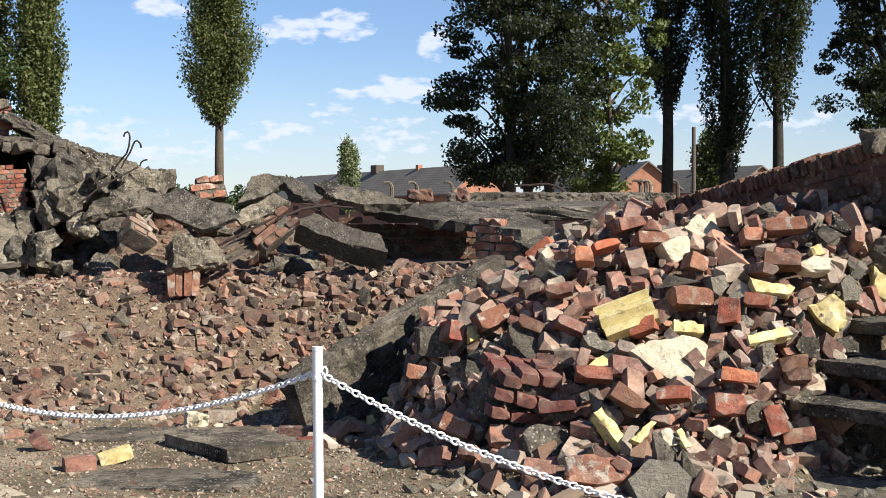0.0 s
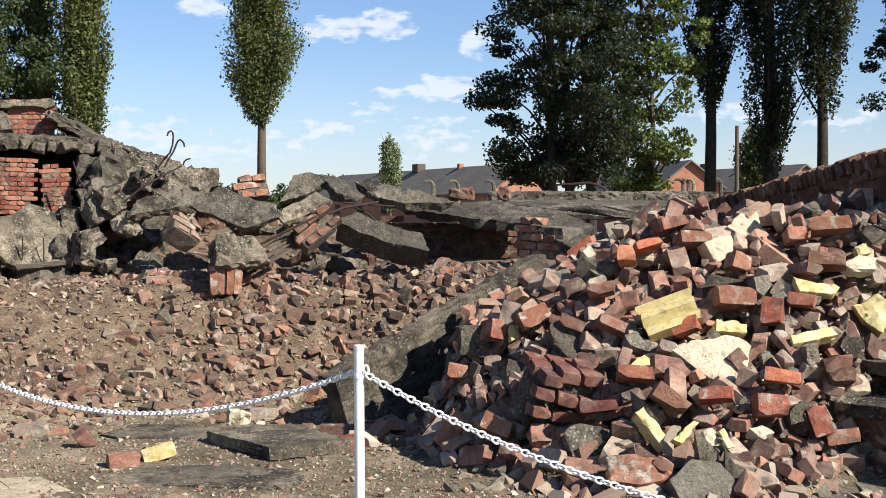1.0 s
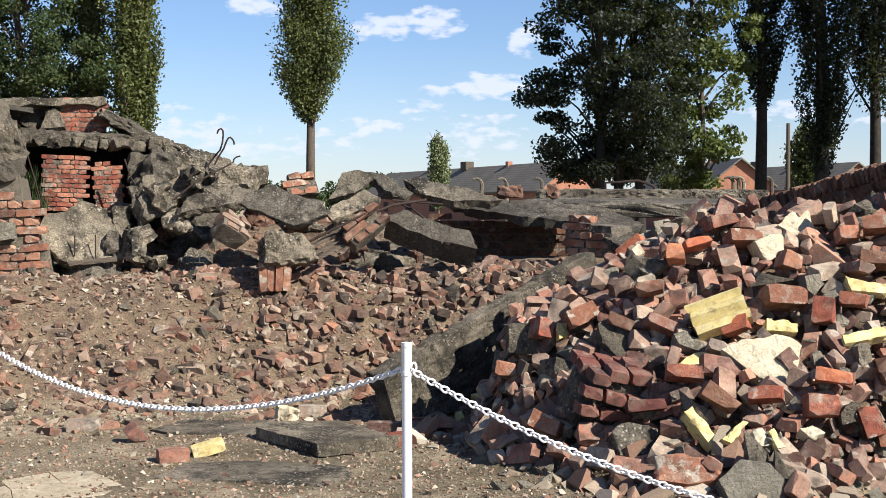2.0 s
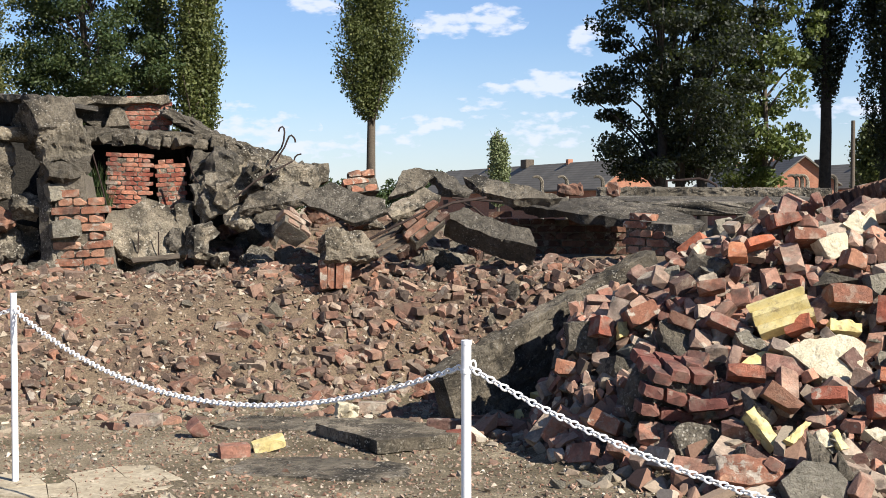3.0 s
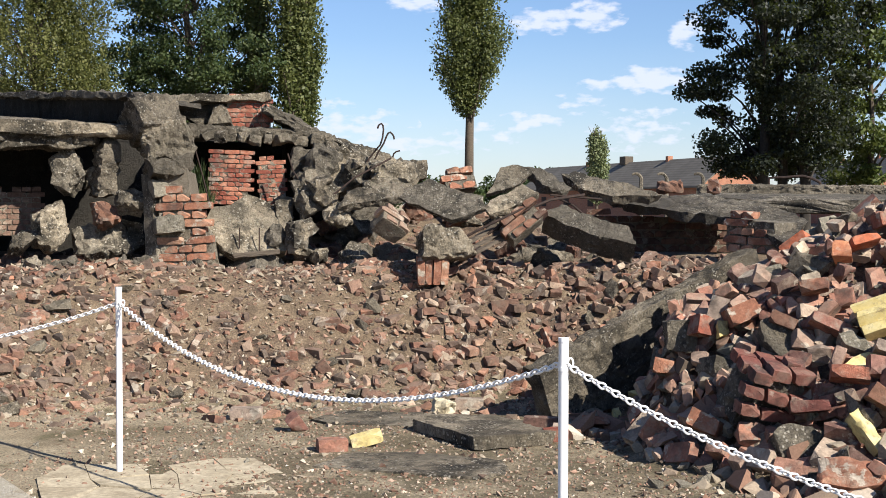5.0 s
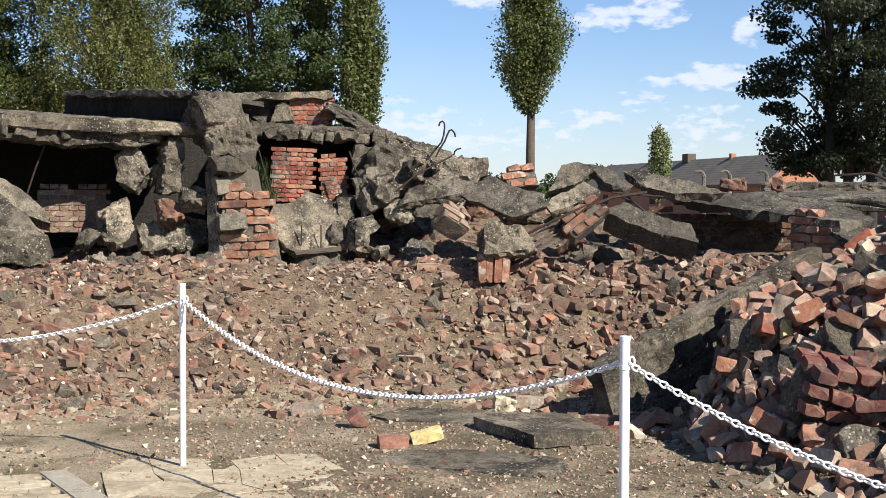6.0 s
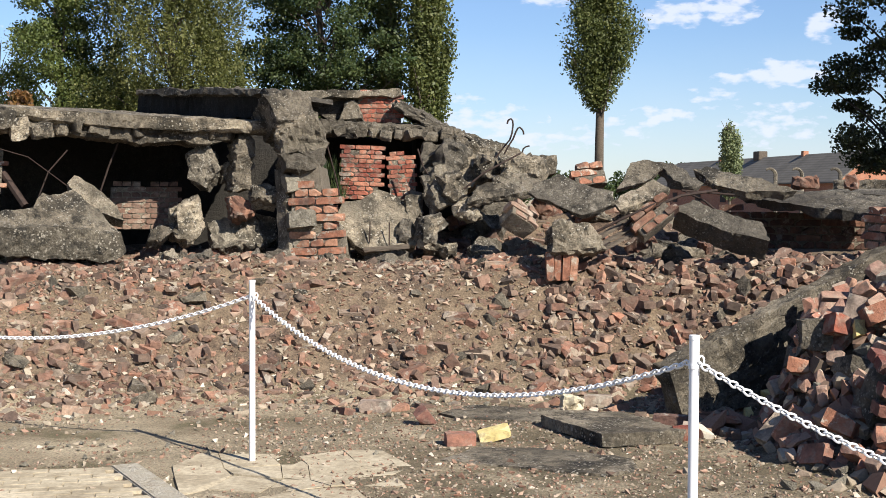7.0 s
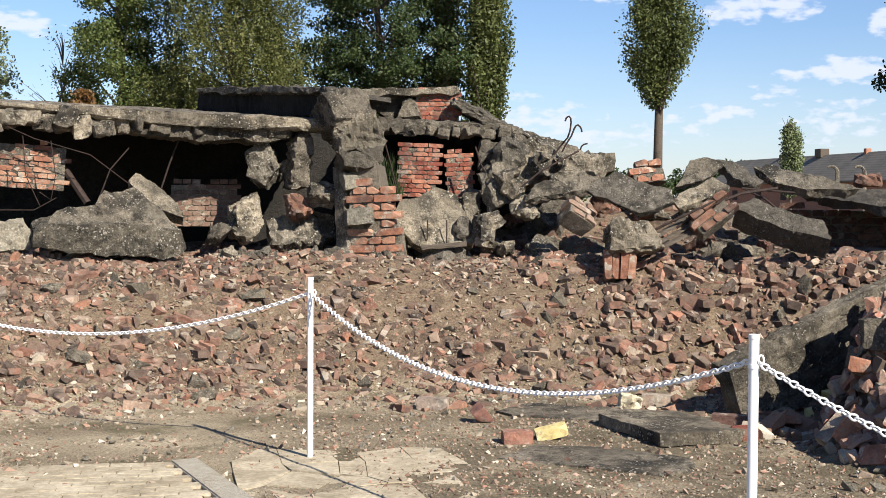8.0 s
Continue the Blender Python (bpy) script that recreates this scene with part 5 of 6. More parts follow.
def brick_pile():
    rng = random.Random(21)
    ob = thing("brick_pile", pose(2.6, 8.6, 0), "steep heap of loose broken red bricks", "brick pile")
    inv = ob.matrix_world.inverted()
    spots = []
    tries = 0
    while len(spots) < 300 and tries < 60000:
        tries += 1
        az, r = rng.uniform(3, 27), rng.uniform(7.3, 10.6)
        x, y = r * math.sin(radians(az)), r * math.cos(radians(az))
        if not in_pile(x, y) or any((x - a) ** 2 + (y - b) ** 2 < 0.125 ** 2 for a, b in spots) or any((x - a) ** 2 + (y - b) ** 2 < 0.15 ** 2 for a, b in PIECE_SPOTS):
            continue
        spots.append((x, y))
        me = rng.choice(LOOSE) if rng.random() < 0.93 else rng.choice(RAGGED)
        part("brick", me, ob, inv @ lie(rng, x, y, rng.uniform(0.0, 0.11), 32))
    placed = []
    for _ in range(3000):
        az, r = rng.uniform(3, 27), rng.uniform(7.0, 11.5)
        x, y = r * math.sin(radians(az)), r * math.cos(radians(az))
        if in_pile(x, y):
            v, f = PIECES[rng.randrange(len(PIECES))]
            s = Matrix.Scale(rng.choice((0.3, 0.45, 0.6, 0.8, 0.9, 1.0)), 4)
            placed.append((v, f, inv @ lie(rng, x, y, rng.uniform(-0.13, 0.0), 26) @ s))
    st = part("brick_rubble", joined("brick_rubble", placed, M_BRICK), ob)
    tagged(st, kind="stuff")


FIELD = []
for me in LOOSE:
    me2 = me.copy()
    me2.materials[0] = M_BRICK_FIELD
    FIELD.append(me2)
PIECES = [mesh_arrays(me) for me in LOOSE]
STONES = [mesh_arrays(me) for me in RAGGED]


# ---- pale and yellow pieces on the pile ----
def grooved_block(name, sx, sy, sz, mat):
    """A firebrick with two rounded ribs along it."""
    prof = [(-0.5, -0.5), (0.5, -0.5), (0.5, 0.18), (0.40, 0.30), (0.28, 0.02), (0.14, 0.40), (-0.02, 0.5), (-0.16, 0.05), (-0.32, 0.45), (-0.5, 0.25)]
    n, verts, faces = len(prof), [], []
    for k, x in enumerate((-0.5, -0.2, 0.15, 0.5)):
        for y, z in prof:
            w = Vector((x * sx, y * sy, z * sz))
            verts.append(w + Vector((vnoise(w * 9 + Vector((k, 0, 0)), 1) * 0.02, 0, vnoise(w * 14, 1) * 0.006)))
    for k in range(3):
        for i in range(n):
            j = (i + 1) % n
            faces.append((k * n + i, k * n + j, (k + 1) * n + j, (k + 1) * n + i))
    faces += [tuple(range(n))[::-1], tuple(3 * n + i for i in range(n))]
    return mesh_of(name, verts, faces, mat)


def pile_piece(p, size, turn, seed, mat, label, shape="brick", name="firebrick", category="firebrick", lift=0.05, **kw):
    if shape == "brick":
        me = hull_mesh(name, brick_hull(random.Random(seed), *size, 0.03), mat)
    elif shape == "groove":
        me = grooved_block(name, *size, mat)
    else:
        me = chunk_mesh(name, *size, seed, mat, **{**dict(rough=0.02, outline=0.06, chip=0.03, cell=0.04), **kw})
    ob = new(name, me)
    ob.matrix_world = facing(p + Vector((0, -lift * 0.7, lift)), *turn)
    return tagged(ob, label, category, "pale pieces on the brick pile")


Y, PL, CC = "broken yellow firebrick lying on the brick pile", "cream plastered rubble piece on the brick pile", "grey concrete lump on the brick pile"
pile_piece(at(15.28, 8.60, 0.86), (0.36, 0.24, 0.12), (52, -20, 6), 1, M_YELLOW, "large ribbed yellow firebrick on the brick pile", "groove", lift=0.09)
slab("plaster_fragment", at(17.35, 8.27, 0.72), 20, 28, [(-0.27, 0.04), (-0.14, 0.10), (0.14, 0.13), (0.23, 0.06), (0.11, -0.20), (-0.07, -0.14)], 0.12, M_PALE, 701, "big flat cream plaster fragment on bricks", "plaster", group="pale pieces on the brick pile", rough=0.010, chip=0.02, cell=0.03, ragged=0.008)
slab("plaster_fragment", at(18.68, 9.59, 1.48), 26, 32, [(-0.16, 0.01), (-0.03, 0.12), (0.09, 0.14), (0.12, -0.15), (-0.02, -0.11)], 0.14, M_PALE, 702, "thick pale plaster block on the brick pile", "plaster", group="pale pieces on the brick pile", rough=0.010, chip=0.02, cell=0.03, ragged=0.008)
slab("plaster_fragment", at(8.28, 10.15, 0.84), 10, 40, [(-0.18, 0.01), (0.19, 0.10), (0.22, 0.04), (-0.07, -0.07), (-0.16, -0.08)], 0.09, M_PALE, 703, PL, "plaster", group="pale pieces on the brick pile", rough=0.010, chip=0.02, cell=0.03, ragged=0.008)
slab("firebrick", at(14.53, 8.25, 0.68), 20, 40, [(-0.14, -0.02), (-0.04, 0.05), (0.16, 0.08), (0.13, -0.00), (-0.11, -0.10)], 0.08, M_YELLOW, 704, Y, "firebrick", group="pale pieces on the brick pile", rough=0.010, chip=0.02, cell=0.03, ragged=0.008)
slab("concrete_lump", at(14.23, 8.43, 0.78), 20, 40, [(-0.10, 0.06), (-0.02, 0.09), (0.13, -0.05), (0.07, -0.09), (-0.08, -0.02)], 0.1, M_CONC_PALE, 705, CC, "concrete lump", group="pale pieces on the brick pile", rough=0.010, chip=0.02, cell=0.03, ragged=0.008)
slab("firebrick", at(18.00, 8.51, 0.88), 20, 30, [(-0.09, 0.05), (0.11, 0.02), (0.09, -0.05), (-0.11, -0.03)], 0.09, M_YELLOW, 706, Y, "firebrick", group="pale pieces on the brick pile", rough=0.010, chip=0.02, cell=0.03, ragged=0.008)
slab("firebrick", at(19.27, 13.85, 1.63), 20, 40, [(-0.21, -0.02), (0.18, 0.12), (0.19, 0.01), (-0.16, -0.10)], 0.1, M_YELLOW, 707, Y, "firebrick", group="pale pieces on the brick pile", rough=0.010, chip=0.02, cell=0.03, ragged=0.008)
slab("plaster_fragment", at(17.56, 9.29, 1.34), 30, 14, [(-0.12, 0.04), (0.10, 0.11), (0.09, -0.05), (-0.06, -0.10)], 0.14, M_PALE, 708, PL, "plaster", group="pale pieces on the brick pile", rough=0.010, chip=0.02, cell=0.03, ragged=0.008)
slab("firebrick", at(21.28, 8.51, 0.83), 20, 40, [(-0.14, -0.00), (0.13, 0.06), (0.16, 0.01), (-0.14, -0.06)], 0.09, M_YELLOW, 709, Y, "firebrick", group="pale pieces on the brick pile", rough=0.010, chip=0.02, cell=0.03, ragged=0.008)
slab("firebrick", at(21.44, 8.85, 1.11), 20, 40, [(-0.14, 0.09), (0.15, 0.00), (0.11, -0.06), (-0.12, -0.03)], 0.08, M_YELLOW, 710, Y, "firebrick", group="pale pieces on the brick pile", rough=0.010, chip=0.02, cell=0.03, ragged=0.008)
slab("firebrick", at(23.79, 8.95, 0.94), 10, 16, [(-0.14, 0.05), (0.01, 0.13), (0.08, 0.07), (0.10, -0.05), (0.03, -0.13), (-0.08, -0.06)], 0.2, M_YELLOW, 711, "broken hollow yellow firebrick on bricks", "firebrick", group="pale pieces on the brick pile", rough=0.010, chip=0.02, cell=0.03, ragged=0.008)
slab("concrete_lump", at(24.56, 9.21, 1.08), 20, 20, [(-0.07, 0.05), (-0.00, 0.11), (0.08, -0.00), (0.05, -0.08), (-0.06, -0.08)], 0.16, M_CONC_PALE, 712, CC, "concrete lump", group="pale pieces on the brick pile", rough=0.010, chip=0.02, cell=0.03, ragged=0.008)
slab("firebrick", at(25.69, 9.51, 1.10), 20, 10, [(-0.04, 0.14), (0.05, 0.05), (0.04, -0.12), (-0.05, -0.07)], 0.12, M_YELLOW, 713, Y, "firebrick", group="pale pieces on the brick pile", rough=0.010, chip=0.02, cell=0.03, ragged=0.008)
slab("plaster_fragment", at(23.15, 9.11, 1.26), 20, 40, [(-0.14, 0.01), (-0.00, 0.06), (0.12, 0.04), (0.08, -0.06), (-0.07, -0.06)], 0.1, M_PALE, 714, PL, "plaster", group="pale pieces on the brick pile", rough=0.010, chip=0.02, cell=0.03, ragged=0.008)
slab("firebrick", at(23.20, 9.23, 1.34), 20, 30, [(-0.05, 0.02), (0.02, 0.06), (0.06, -0.03), (-0.04, -0.05)], 0.09, M_YELLOW, 715, Y, "firebrick", group="pale pieces on the brick pile", rough=0.010, chip=0.02, cell=0.03, ragged=0.008)
slab("firebrick", at(14.76, 7.71, 0.36), 20, 40, [(-0.09, 0.11), (-0.03, 0.14), (0.09, -0.11), (0.03, -0.13)], 0.1, M_YELLOW, 716, Y, "firebrick", group="pale pieces on the brick pile", rough=0.010, chip=0.02, cell=0.03, ragged=0.008)
slab("firebrick", at(16.14, 7.69, 0.35), 30, 30, [(-0.10, -0.04), (0.06, 0.06), (0.09, 0.05), (-0.05, -0.07)], 0.06, M_YELLOW, 717, Y, "firebrick", group="pale pieces on the brick pile", rough=0.010, chip=0.02, cell=0.03, ragged=0.008)
slab("firebrick", at(17.78, 7.67, 0.32), 30, 30, [(-0.04, 0.05), (0.00, 0.06), (0.05, -0.06), (-0.01, -0.06)], 0.06, M_YELLOW, 718, Y, "firebrick", group="pale pieces on the brick pile", rough=0.010, chip=0.02, cell=0.03, ragged=0.008)
slab("concrete_lump", at(16.93, 7.35, 0.14), 16, 34, [(-0.20, 0.01), (-0.06, 0.12), (0.10, 0.10), (0.18, -0.00), (0.14, -0.11), (-0.16, -0.11)], 0.25, M_CONC_PALE, 719, "beige rounded concrete lump at the pile's foot", "concrete lump", group="pale pieces on the brick pile", rough=0.010, chip=0.02, cell=0.03, ragged=0.008)
slab("concrete_lump", at(12.04, 7.79, 0.27), 10, 30, [(-0.15, 0.05), (-0.09, 0.10), (0.07, 0.09), (0.17, -0.01), (0.10, -0.13), (-0.11, -0.10)], 0.25, M_CONC_DARK, 720, "dark grey tarry lump at the pile's foot", "concrete lump", group="pale pieces on the brick pile", rough=0.010, chip=0.02, cell=0.03, ragged=0.008)
slab("stone", at(14.06, 7.41, 0.18), 10, 44, [(-0.16, 0.07), (-0.00, 0.11), (0.12, 0.06), (0.22, -0.06), (0.00, -0.10), (-0.18, -0.07)], 0.16, M_BRICK_PIER, 721, "flat brown stone at the pile's foot", "stone", group="pale pieces on the brick pile", rough=0.010, chip=0.02, cell=0.03, ragged=0.008)
slab("firebrick", at(5.64, 10.17, 0.18), 20, 46, [(-0.13, 0.02), (-0.01, 0.06), (0.12, -0.02), (0.02, -0.06)], 0.06, M_YELLOW, 722, Y, "firebrick", group="pale pieces on the brick pile", rough=0.010, chip=0.02, cell=0.03, ragged=0.008)
slab("firebrick", at(8.87, 8.85, 0.80), 20, 20, [(-0.03, 0.05), (0.03, 0.05), (0.04, -0.04), (-0.03, -0.06)], 0.06, M_YELLOW, 723, Y, "firebrick", group="pale pieces on the brick pile", rough=0.010, chip=0.02, cell=0.03, ragged=0.008)
slab("firebrick", at(4.48, 10.13, 0.02), 20, 30, [(-0.03, 0.05), (0.03, 0.07), (0.04, -0.05), (-0.04, -0.07)], 0.06, M_YELLOW, 724, Y, "firebrick", group="pale pieces on the brick pile", rough=0.010, chip=0.02, cell=0.03, ragged=0.008)
slab("concrete_lump", at(19.26, 8.87, 1.12), 26, 12, [(-0.06, 0.05), (0.05, 0.07), (0.07, -0.00), (-0.01, -0.08), (-0.05, -0.04)], 0.14, M_CONC_PALE, 725, CC, "concrete lump", group="pale pieces on the brick pile", rough=0.010, chip=0.02, cell=0.03, ragged=0.008)
slab("concrete_lump", at(19.96, 8.75, 1.03), 30, 20, [(-0.05, 0.04), (0.04, 0.07), (0.10, -0.00), (-0.01, -0.07), (-0.08, -0.03)], 0.14, M_CONC_PALE, 726, CC, "concrete lump", group="pale pieces on the brick pile", rough=0.010, chip=0.02, cell=0.03, ragged=0.008)
slab("concrete_lump", at(13.30, 13.85, 1.40), 20, 40, [(-0.14, 0.09), (0.02, 0.13), (0.15, -0.01), (0.11, -0.13), (-0.13, -0.08)], 0.14, M_CONC_PALE, 727, CC, "concrete lump", group="pale pieces on the brick pile", rough=0.010, chip=0.02, cell=0.03, ragged=0.008)
slab("concrete_lump", at(12.36, 13.85, 1.23), 30, 20, [(-0.06, 0.12), (0.15, 0.18), (0.14, -0.01), (-0.08, -0.19), (-0.16, -0.10)], 0.14, M_CONC_PALE, 728, CC, "concrete lump", group="pale pieces on the brick pile", rough=0.010, chip=0.02, cell=0.03, ragged=0.008)
slab("concrete_lump", at(17.26, 13.85, 1.60), 20, 20, [(-0.12, 0.05), (0.03, 0.14), (0.12, 0.01), (0.06, -0.11), (-0.09, -0.09)], 0.16, M_CONC_PALE, 729, CC, "concrete lump", group="pale pieces on the brick pile", rough=0.010, chip=0.02, cell=0.03, ragged=0.008)
slab("concrete_lump", at(21.26, 8.37, 0.72), 30, 10, [(-0.04, 0.06), (0.03, 0.08), (0.06, -0.04), (-0.01, -0.08), (-0.04, -0.03)], 0.1, M_CONC, 730, CC, "concrete lump", group="pale pieces on the brick pile", rough=0.010, chip=0.02, cell=0.03, ragged=0.008)
slab("concrete_lump", at(22.86, 8.63, 0.75), 20, 10, [(-0.04, 0.08), (0.07, 0.05), (0.07, -0.06), (-0.03, -0.07), (-0.08, 0.01)], 0.16, M_CONC, 731, CC, "concrete lump", group="pale pieces on the brick pile", rough=0.010, chip=0.02, cell=0.03, ragged=0.008)
slab("concrete_lump", at(24.44, 8.97, 0.74), 20, 10, [(-0.07, 0.03), (0.00, 0.06), (0.07, 0.01), (0.06, -0.05), (-0.07, -0.05)], 0.14, M_CONC_DARK, 732, CC, "concrete lump", group="pale pieces on the brick pile", rough=0.010, chip=0.02, cell=0.03, ragged=0.008)
slab("concrete_lump", at(7.26, 8.93, 0.74), 10, 4, [(-0.12, 0.09), (0.07, 0.11), (0.09, 0.01), (0.07, -0.12), (-0.11, -0.09)], 0.2, M_CONC_DARK, 733, CC, "concrete lump", group="pale pieces on the brick pile", rough=0.010, chip=0.02, cell=0.03, ragged=0.008)
slab("concrete_lump", at(11.30, 8.57, 0.77), 14, 36, [(-0.13, 0.13), (-0.03, 0.17), (0.09, 0.06), (0.15, -0.15), (0.05, -0.21), (-0.13, 0.00)], 0.16, M_CONC, 734, CC, "concrete lump", group="pale pieces on the brick pile", rough=0.010, chip=0.02, cell=0.03, ragged=0.008)
slab("concrete_lump", at(22.62, 8.37, 0.47), 20, 40, [(-0.07, 0.01), (0.02, 0.05), (0.09, 0.00), (0.03, -0.04), (-0.07, -0.03)], 0.1, M_CONC, 735, CC, "concrete lump", group="pale pieces on the brick pile", rough=0.010, chip=0.02, cell=0.03, ragged=0.008)
slab("concrete_lump", at(20.70, 7.97, 0.43), 20, 20, [(-0.06, 0.00), (0.02, 0.08), (0.06, 0.05), (0.03, -0.05), (-0.05, -0.07)], 0.12, M_CONC, 736, CC, "concrete lump", group="pale pieces on the brick pile", rough=0.010, chip=0.02, cell=0.03, ragged=0.008)
slab("plaster_fragment", at(17.18, 7.67, 0.32), 30, 30, [(-0.05, 0.04), (0.02, 0.06), (0.06, -0.04), (-0.03, -0.05)], 0.08, M_PALE, 737, PL, "plaster", group="pale pieces on the brick pile", rough=0.010, chip=0.02, cell=0.03, ragged=0.008)
slab("plaster_fragment", at(19.21, 7.77, 0.35), 20, 40, [(-0.07, 0.02), (0.01, 0.04), (0.08, -0.01), (-0.02, -0.04)], 0.1, M_PALE, 738, PL, "plaster", group="pale pieces on the brick pile", rough=0.010, chip=0.02, cell=0.03, ragged=0.008)
pile_piece(at(18.00, 8.77, 0.98), (0.29, 0.16, 0.13), (-24, 6, 27), 739, M_BRICK_PIER, "large red-brown brick on the pile", name="brick", category="brick", lift=0.05)
pile_piece(at(13.96, 8.11, 0.57), (0.23, 0.15, 0.08), (-21, 5, 5), 740, M_BRICK_RED, "dull red brick on the pile", name="brick", category="brick", lift=0.05)
pile_piece(at(19.98, 8.15, 0.57), (0.21, 0.15, 0.08), (-14, 6, -1), 741, M_BRICK_ORANGE, "bright orange-red brick on the pile", name="brick", category="brick", lift=0.05)
pile_piece(at(22.20, 8.47, 0.62), (0.18, 0.16, 0.09), (-10, -12, 9), 742, M_BRICK_DARK, "dark brown brick on the pile", name="brick", category="brick", lift=0.05)
pile_piece(at(22.34, 8.43, 0.54), (0.16, 0.16, 0.08), (-26, -10, 17), 743, M_BRICK_DARK, "dark brown brick on the pile", name="brick", category="brick", lift=0.05)
pile_piece(at(21.47, 8.07, 0.33), (0.12, 0.15, 0.18), (-12, -18, 9), 744, M_BRICK_RED, "red brick leaning at the pile's foot", name="brick", category="brick", lift=0.05)
pile_piece(at(22.39, 8.15, 0.23), (0.21, 0.15, 0.09), (-11, -8, 12), 745, M_BRICK_PIER, "red-brown brick at the pile's foot", name="brick", category="brick", lift=0.05)
pile_piece(at(19.51, 7.97, 0.42), (0.19, 0.15, 0.13), (-15, 2, 16), 746, M_BRICK_RED, "pale-smeared red brick on the pile", name="brick", category="brick", lift=0.05)
pile_piece(at(17.29, 7.99, 0.47), (0.20, 0.15, 0.08), (-23, -4, -2), 747, M_BRICK_RED, "dull red brick on the pile", name="brick", category="brick", lift=0.05)
pile_piece(at(15.39, 7.91, 0.45), (0.23, 0.15, 0.10), (-15, 34, 3), 748, M_BRICK_DARK, "dark brown brick on the pile", name="brick", category="brick", lift=0.05)
pile_piece(at(19.63, 8.69, 0.91), (0.15, 0.16, 0.17), (-11, 4, -5), 749, M_BRICK_RED, "dull red brick on the pile", name="brick", category="brick", lift=0.05)
pile_piece(at(9.64, 8.93, 0.85), (0.23, 0.17, 0.12), (-14, -22, 20), 750, M_BRICK_PIER, "pale red-brown brick on the pile", name="brick", category="brick", lift=0.05)
pile_piece(at(9.86, 8.21, 0.35), (0.16, 0.15, 0.17), (-12, 28, 12), 751, M_BRICK_PIER, "broken red-brown brick at the pile's foot", name="brick", category="brick", lift=0.05)
pile_piece(at(12.40, 7.99, 0.39), (0.24, 0.15, 0.07), (-13, -4, 6), 752, M_BRICK_DEEP, "plum-red brick at the pile's foot", name="brick", category="brick", lift=0.05)
pile_piece(at(12.53, 8.89, 1.03), (0.19, 0.17, 0.08), (-16, -12, 2), 753, M_BRICK_PIER, "pale red-brown brick on the pile", name="brick", category="brick", lift=0.05)
pile_piece(at(21.80, 9.09, 1.21), (0.24, 0.17, 0.09), (-23, 2, -7), 754, M_BRICK_DARK, "dark brown brick on the pile", name="brick", category="brick", lift=0.05)
pile_piece(at(21.92, 9.43, 1.44), (0.28, 0.18, 0.09), (-18, -4, 1), 755, M_BRICK_PIER, "large red-brown brick on the pile", name="brick", category="brick", lift=0.05)
pile_piece(at(21.35, 13.91, 1.56), (0.23, 0.20, 0.15), (-22, -14, 5), 756, M_BRICK_PIER, "large red-brown brick on the pile", name="brick", category="brick", lift=0.05)
pile_piece(at(11.33, 8.69, 0.81), (0.18, 0.16, 0.08), (-20, 20, -10), 757, M_BRICK_DARK, "dark brown brick on the pile", name="brick", category="brick", lift=0.05)
pile_piece(at(11.82, 10.79, 1.24), (0.23, 0.20, 0.10), (-16, -40, -12), 758, M_BRICK_ORANGE, "bright orange-red brick on the pile", name="brick", category="brick", lift=0.05)
pile_piece(at(13.62, 9.15, 1.24), (0.12, 0.17, 0.11), (-23, 0, -9), 759, M_BRICK_ORANGE, "bright orange-red brick on the pile", name="brick", category="brick", lift=0.05)
pile_piece(at(14.45, 9.29, 1.31), (0.20, 0.17, 0.06), (-22, -14, 19), 760, M_BRICK_ORANGE, "bright orange-red brick on the pile", name="brick", category="brick", lift=0.05)
pile_piece(at(16.11, 8.55, 0.83), (0.18, 0.16, 0.10), (-14, -20, -11), 761, M_BRICK_ORANGE, "bright orange-red brick on the pile", name="brick", category="brick", lift=0.05)
pile_piece(at(20.55, 9.39, 1.38), (0.16, 0.17, 0.09), (-17, -8, 15), 762, M_BRICK_RED, "dull red brick on the pile", name="brick", category="brick", lift=0.05)
pile_piece(at(7.94, 8.95, 0.75), (0.13, 0.17, 0.13), (-13, 16, 26), 763, M_BRICK_RED, "dull red brick on the pile", name="brick", category="brick", lift=0.05)
pile_piece(at(6.48, 8.97, 0.48), (0.15, 0.17, 0.10), (-10, 8, -5), 764, M_BRICK_PIER, "red-brown brick at the pile's foot", name="brick", category="brick", lift=0.05)
pile_piece(at(3.56, 9.49, 0.02), (0.20, 0.18, 0.06), (-16, 4, 0), 765, M_BRICK_PIER, "red-brown brick at the pile's foot", name="brick", category="brick", lift=0.05)
pile_piece(at(8.16, 8.23, 0.23), (0.21, 0.15, 0.11), (-20, 20, -12), 766, M_BRICK_PIER, "broken red-brown brick at the pile's foot", name="brick", category="brick", lift=0.05)
pile_piece(at(20.78, 8.75, 0.98), (0.18, 0.16, 0.08), (-12, 4, -4), 767, M_BRICK_RED, "dull red brick on the pile", name="brick", category="brick", lift=0.05)
pile_piece(at(18.23, 9.11, 1.20), (0.15, 0.17, 0.11), (-10, 20, 20), 768, M_BRICK_PIER, "pale red-brown brick on the pile", name="brick", category="brick", lift=0.05)
pile_piece(at(15.41, 9.55, 1.46), (0.20, 0.18, 0.09), (-12, -10, 24), 769, M_BRICK_RED, "dull red brick on the pile", name="brick", category="brick", lift=0.05)
pile_piece(at(16.35, 9.37, 1.34), (0.24, 0.17, 0.09), (-25, 2, 22), 770, M_BRICK_PIER, "red-brown brick at the pile's foot", name="brick", category="brick", lift=0.05)
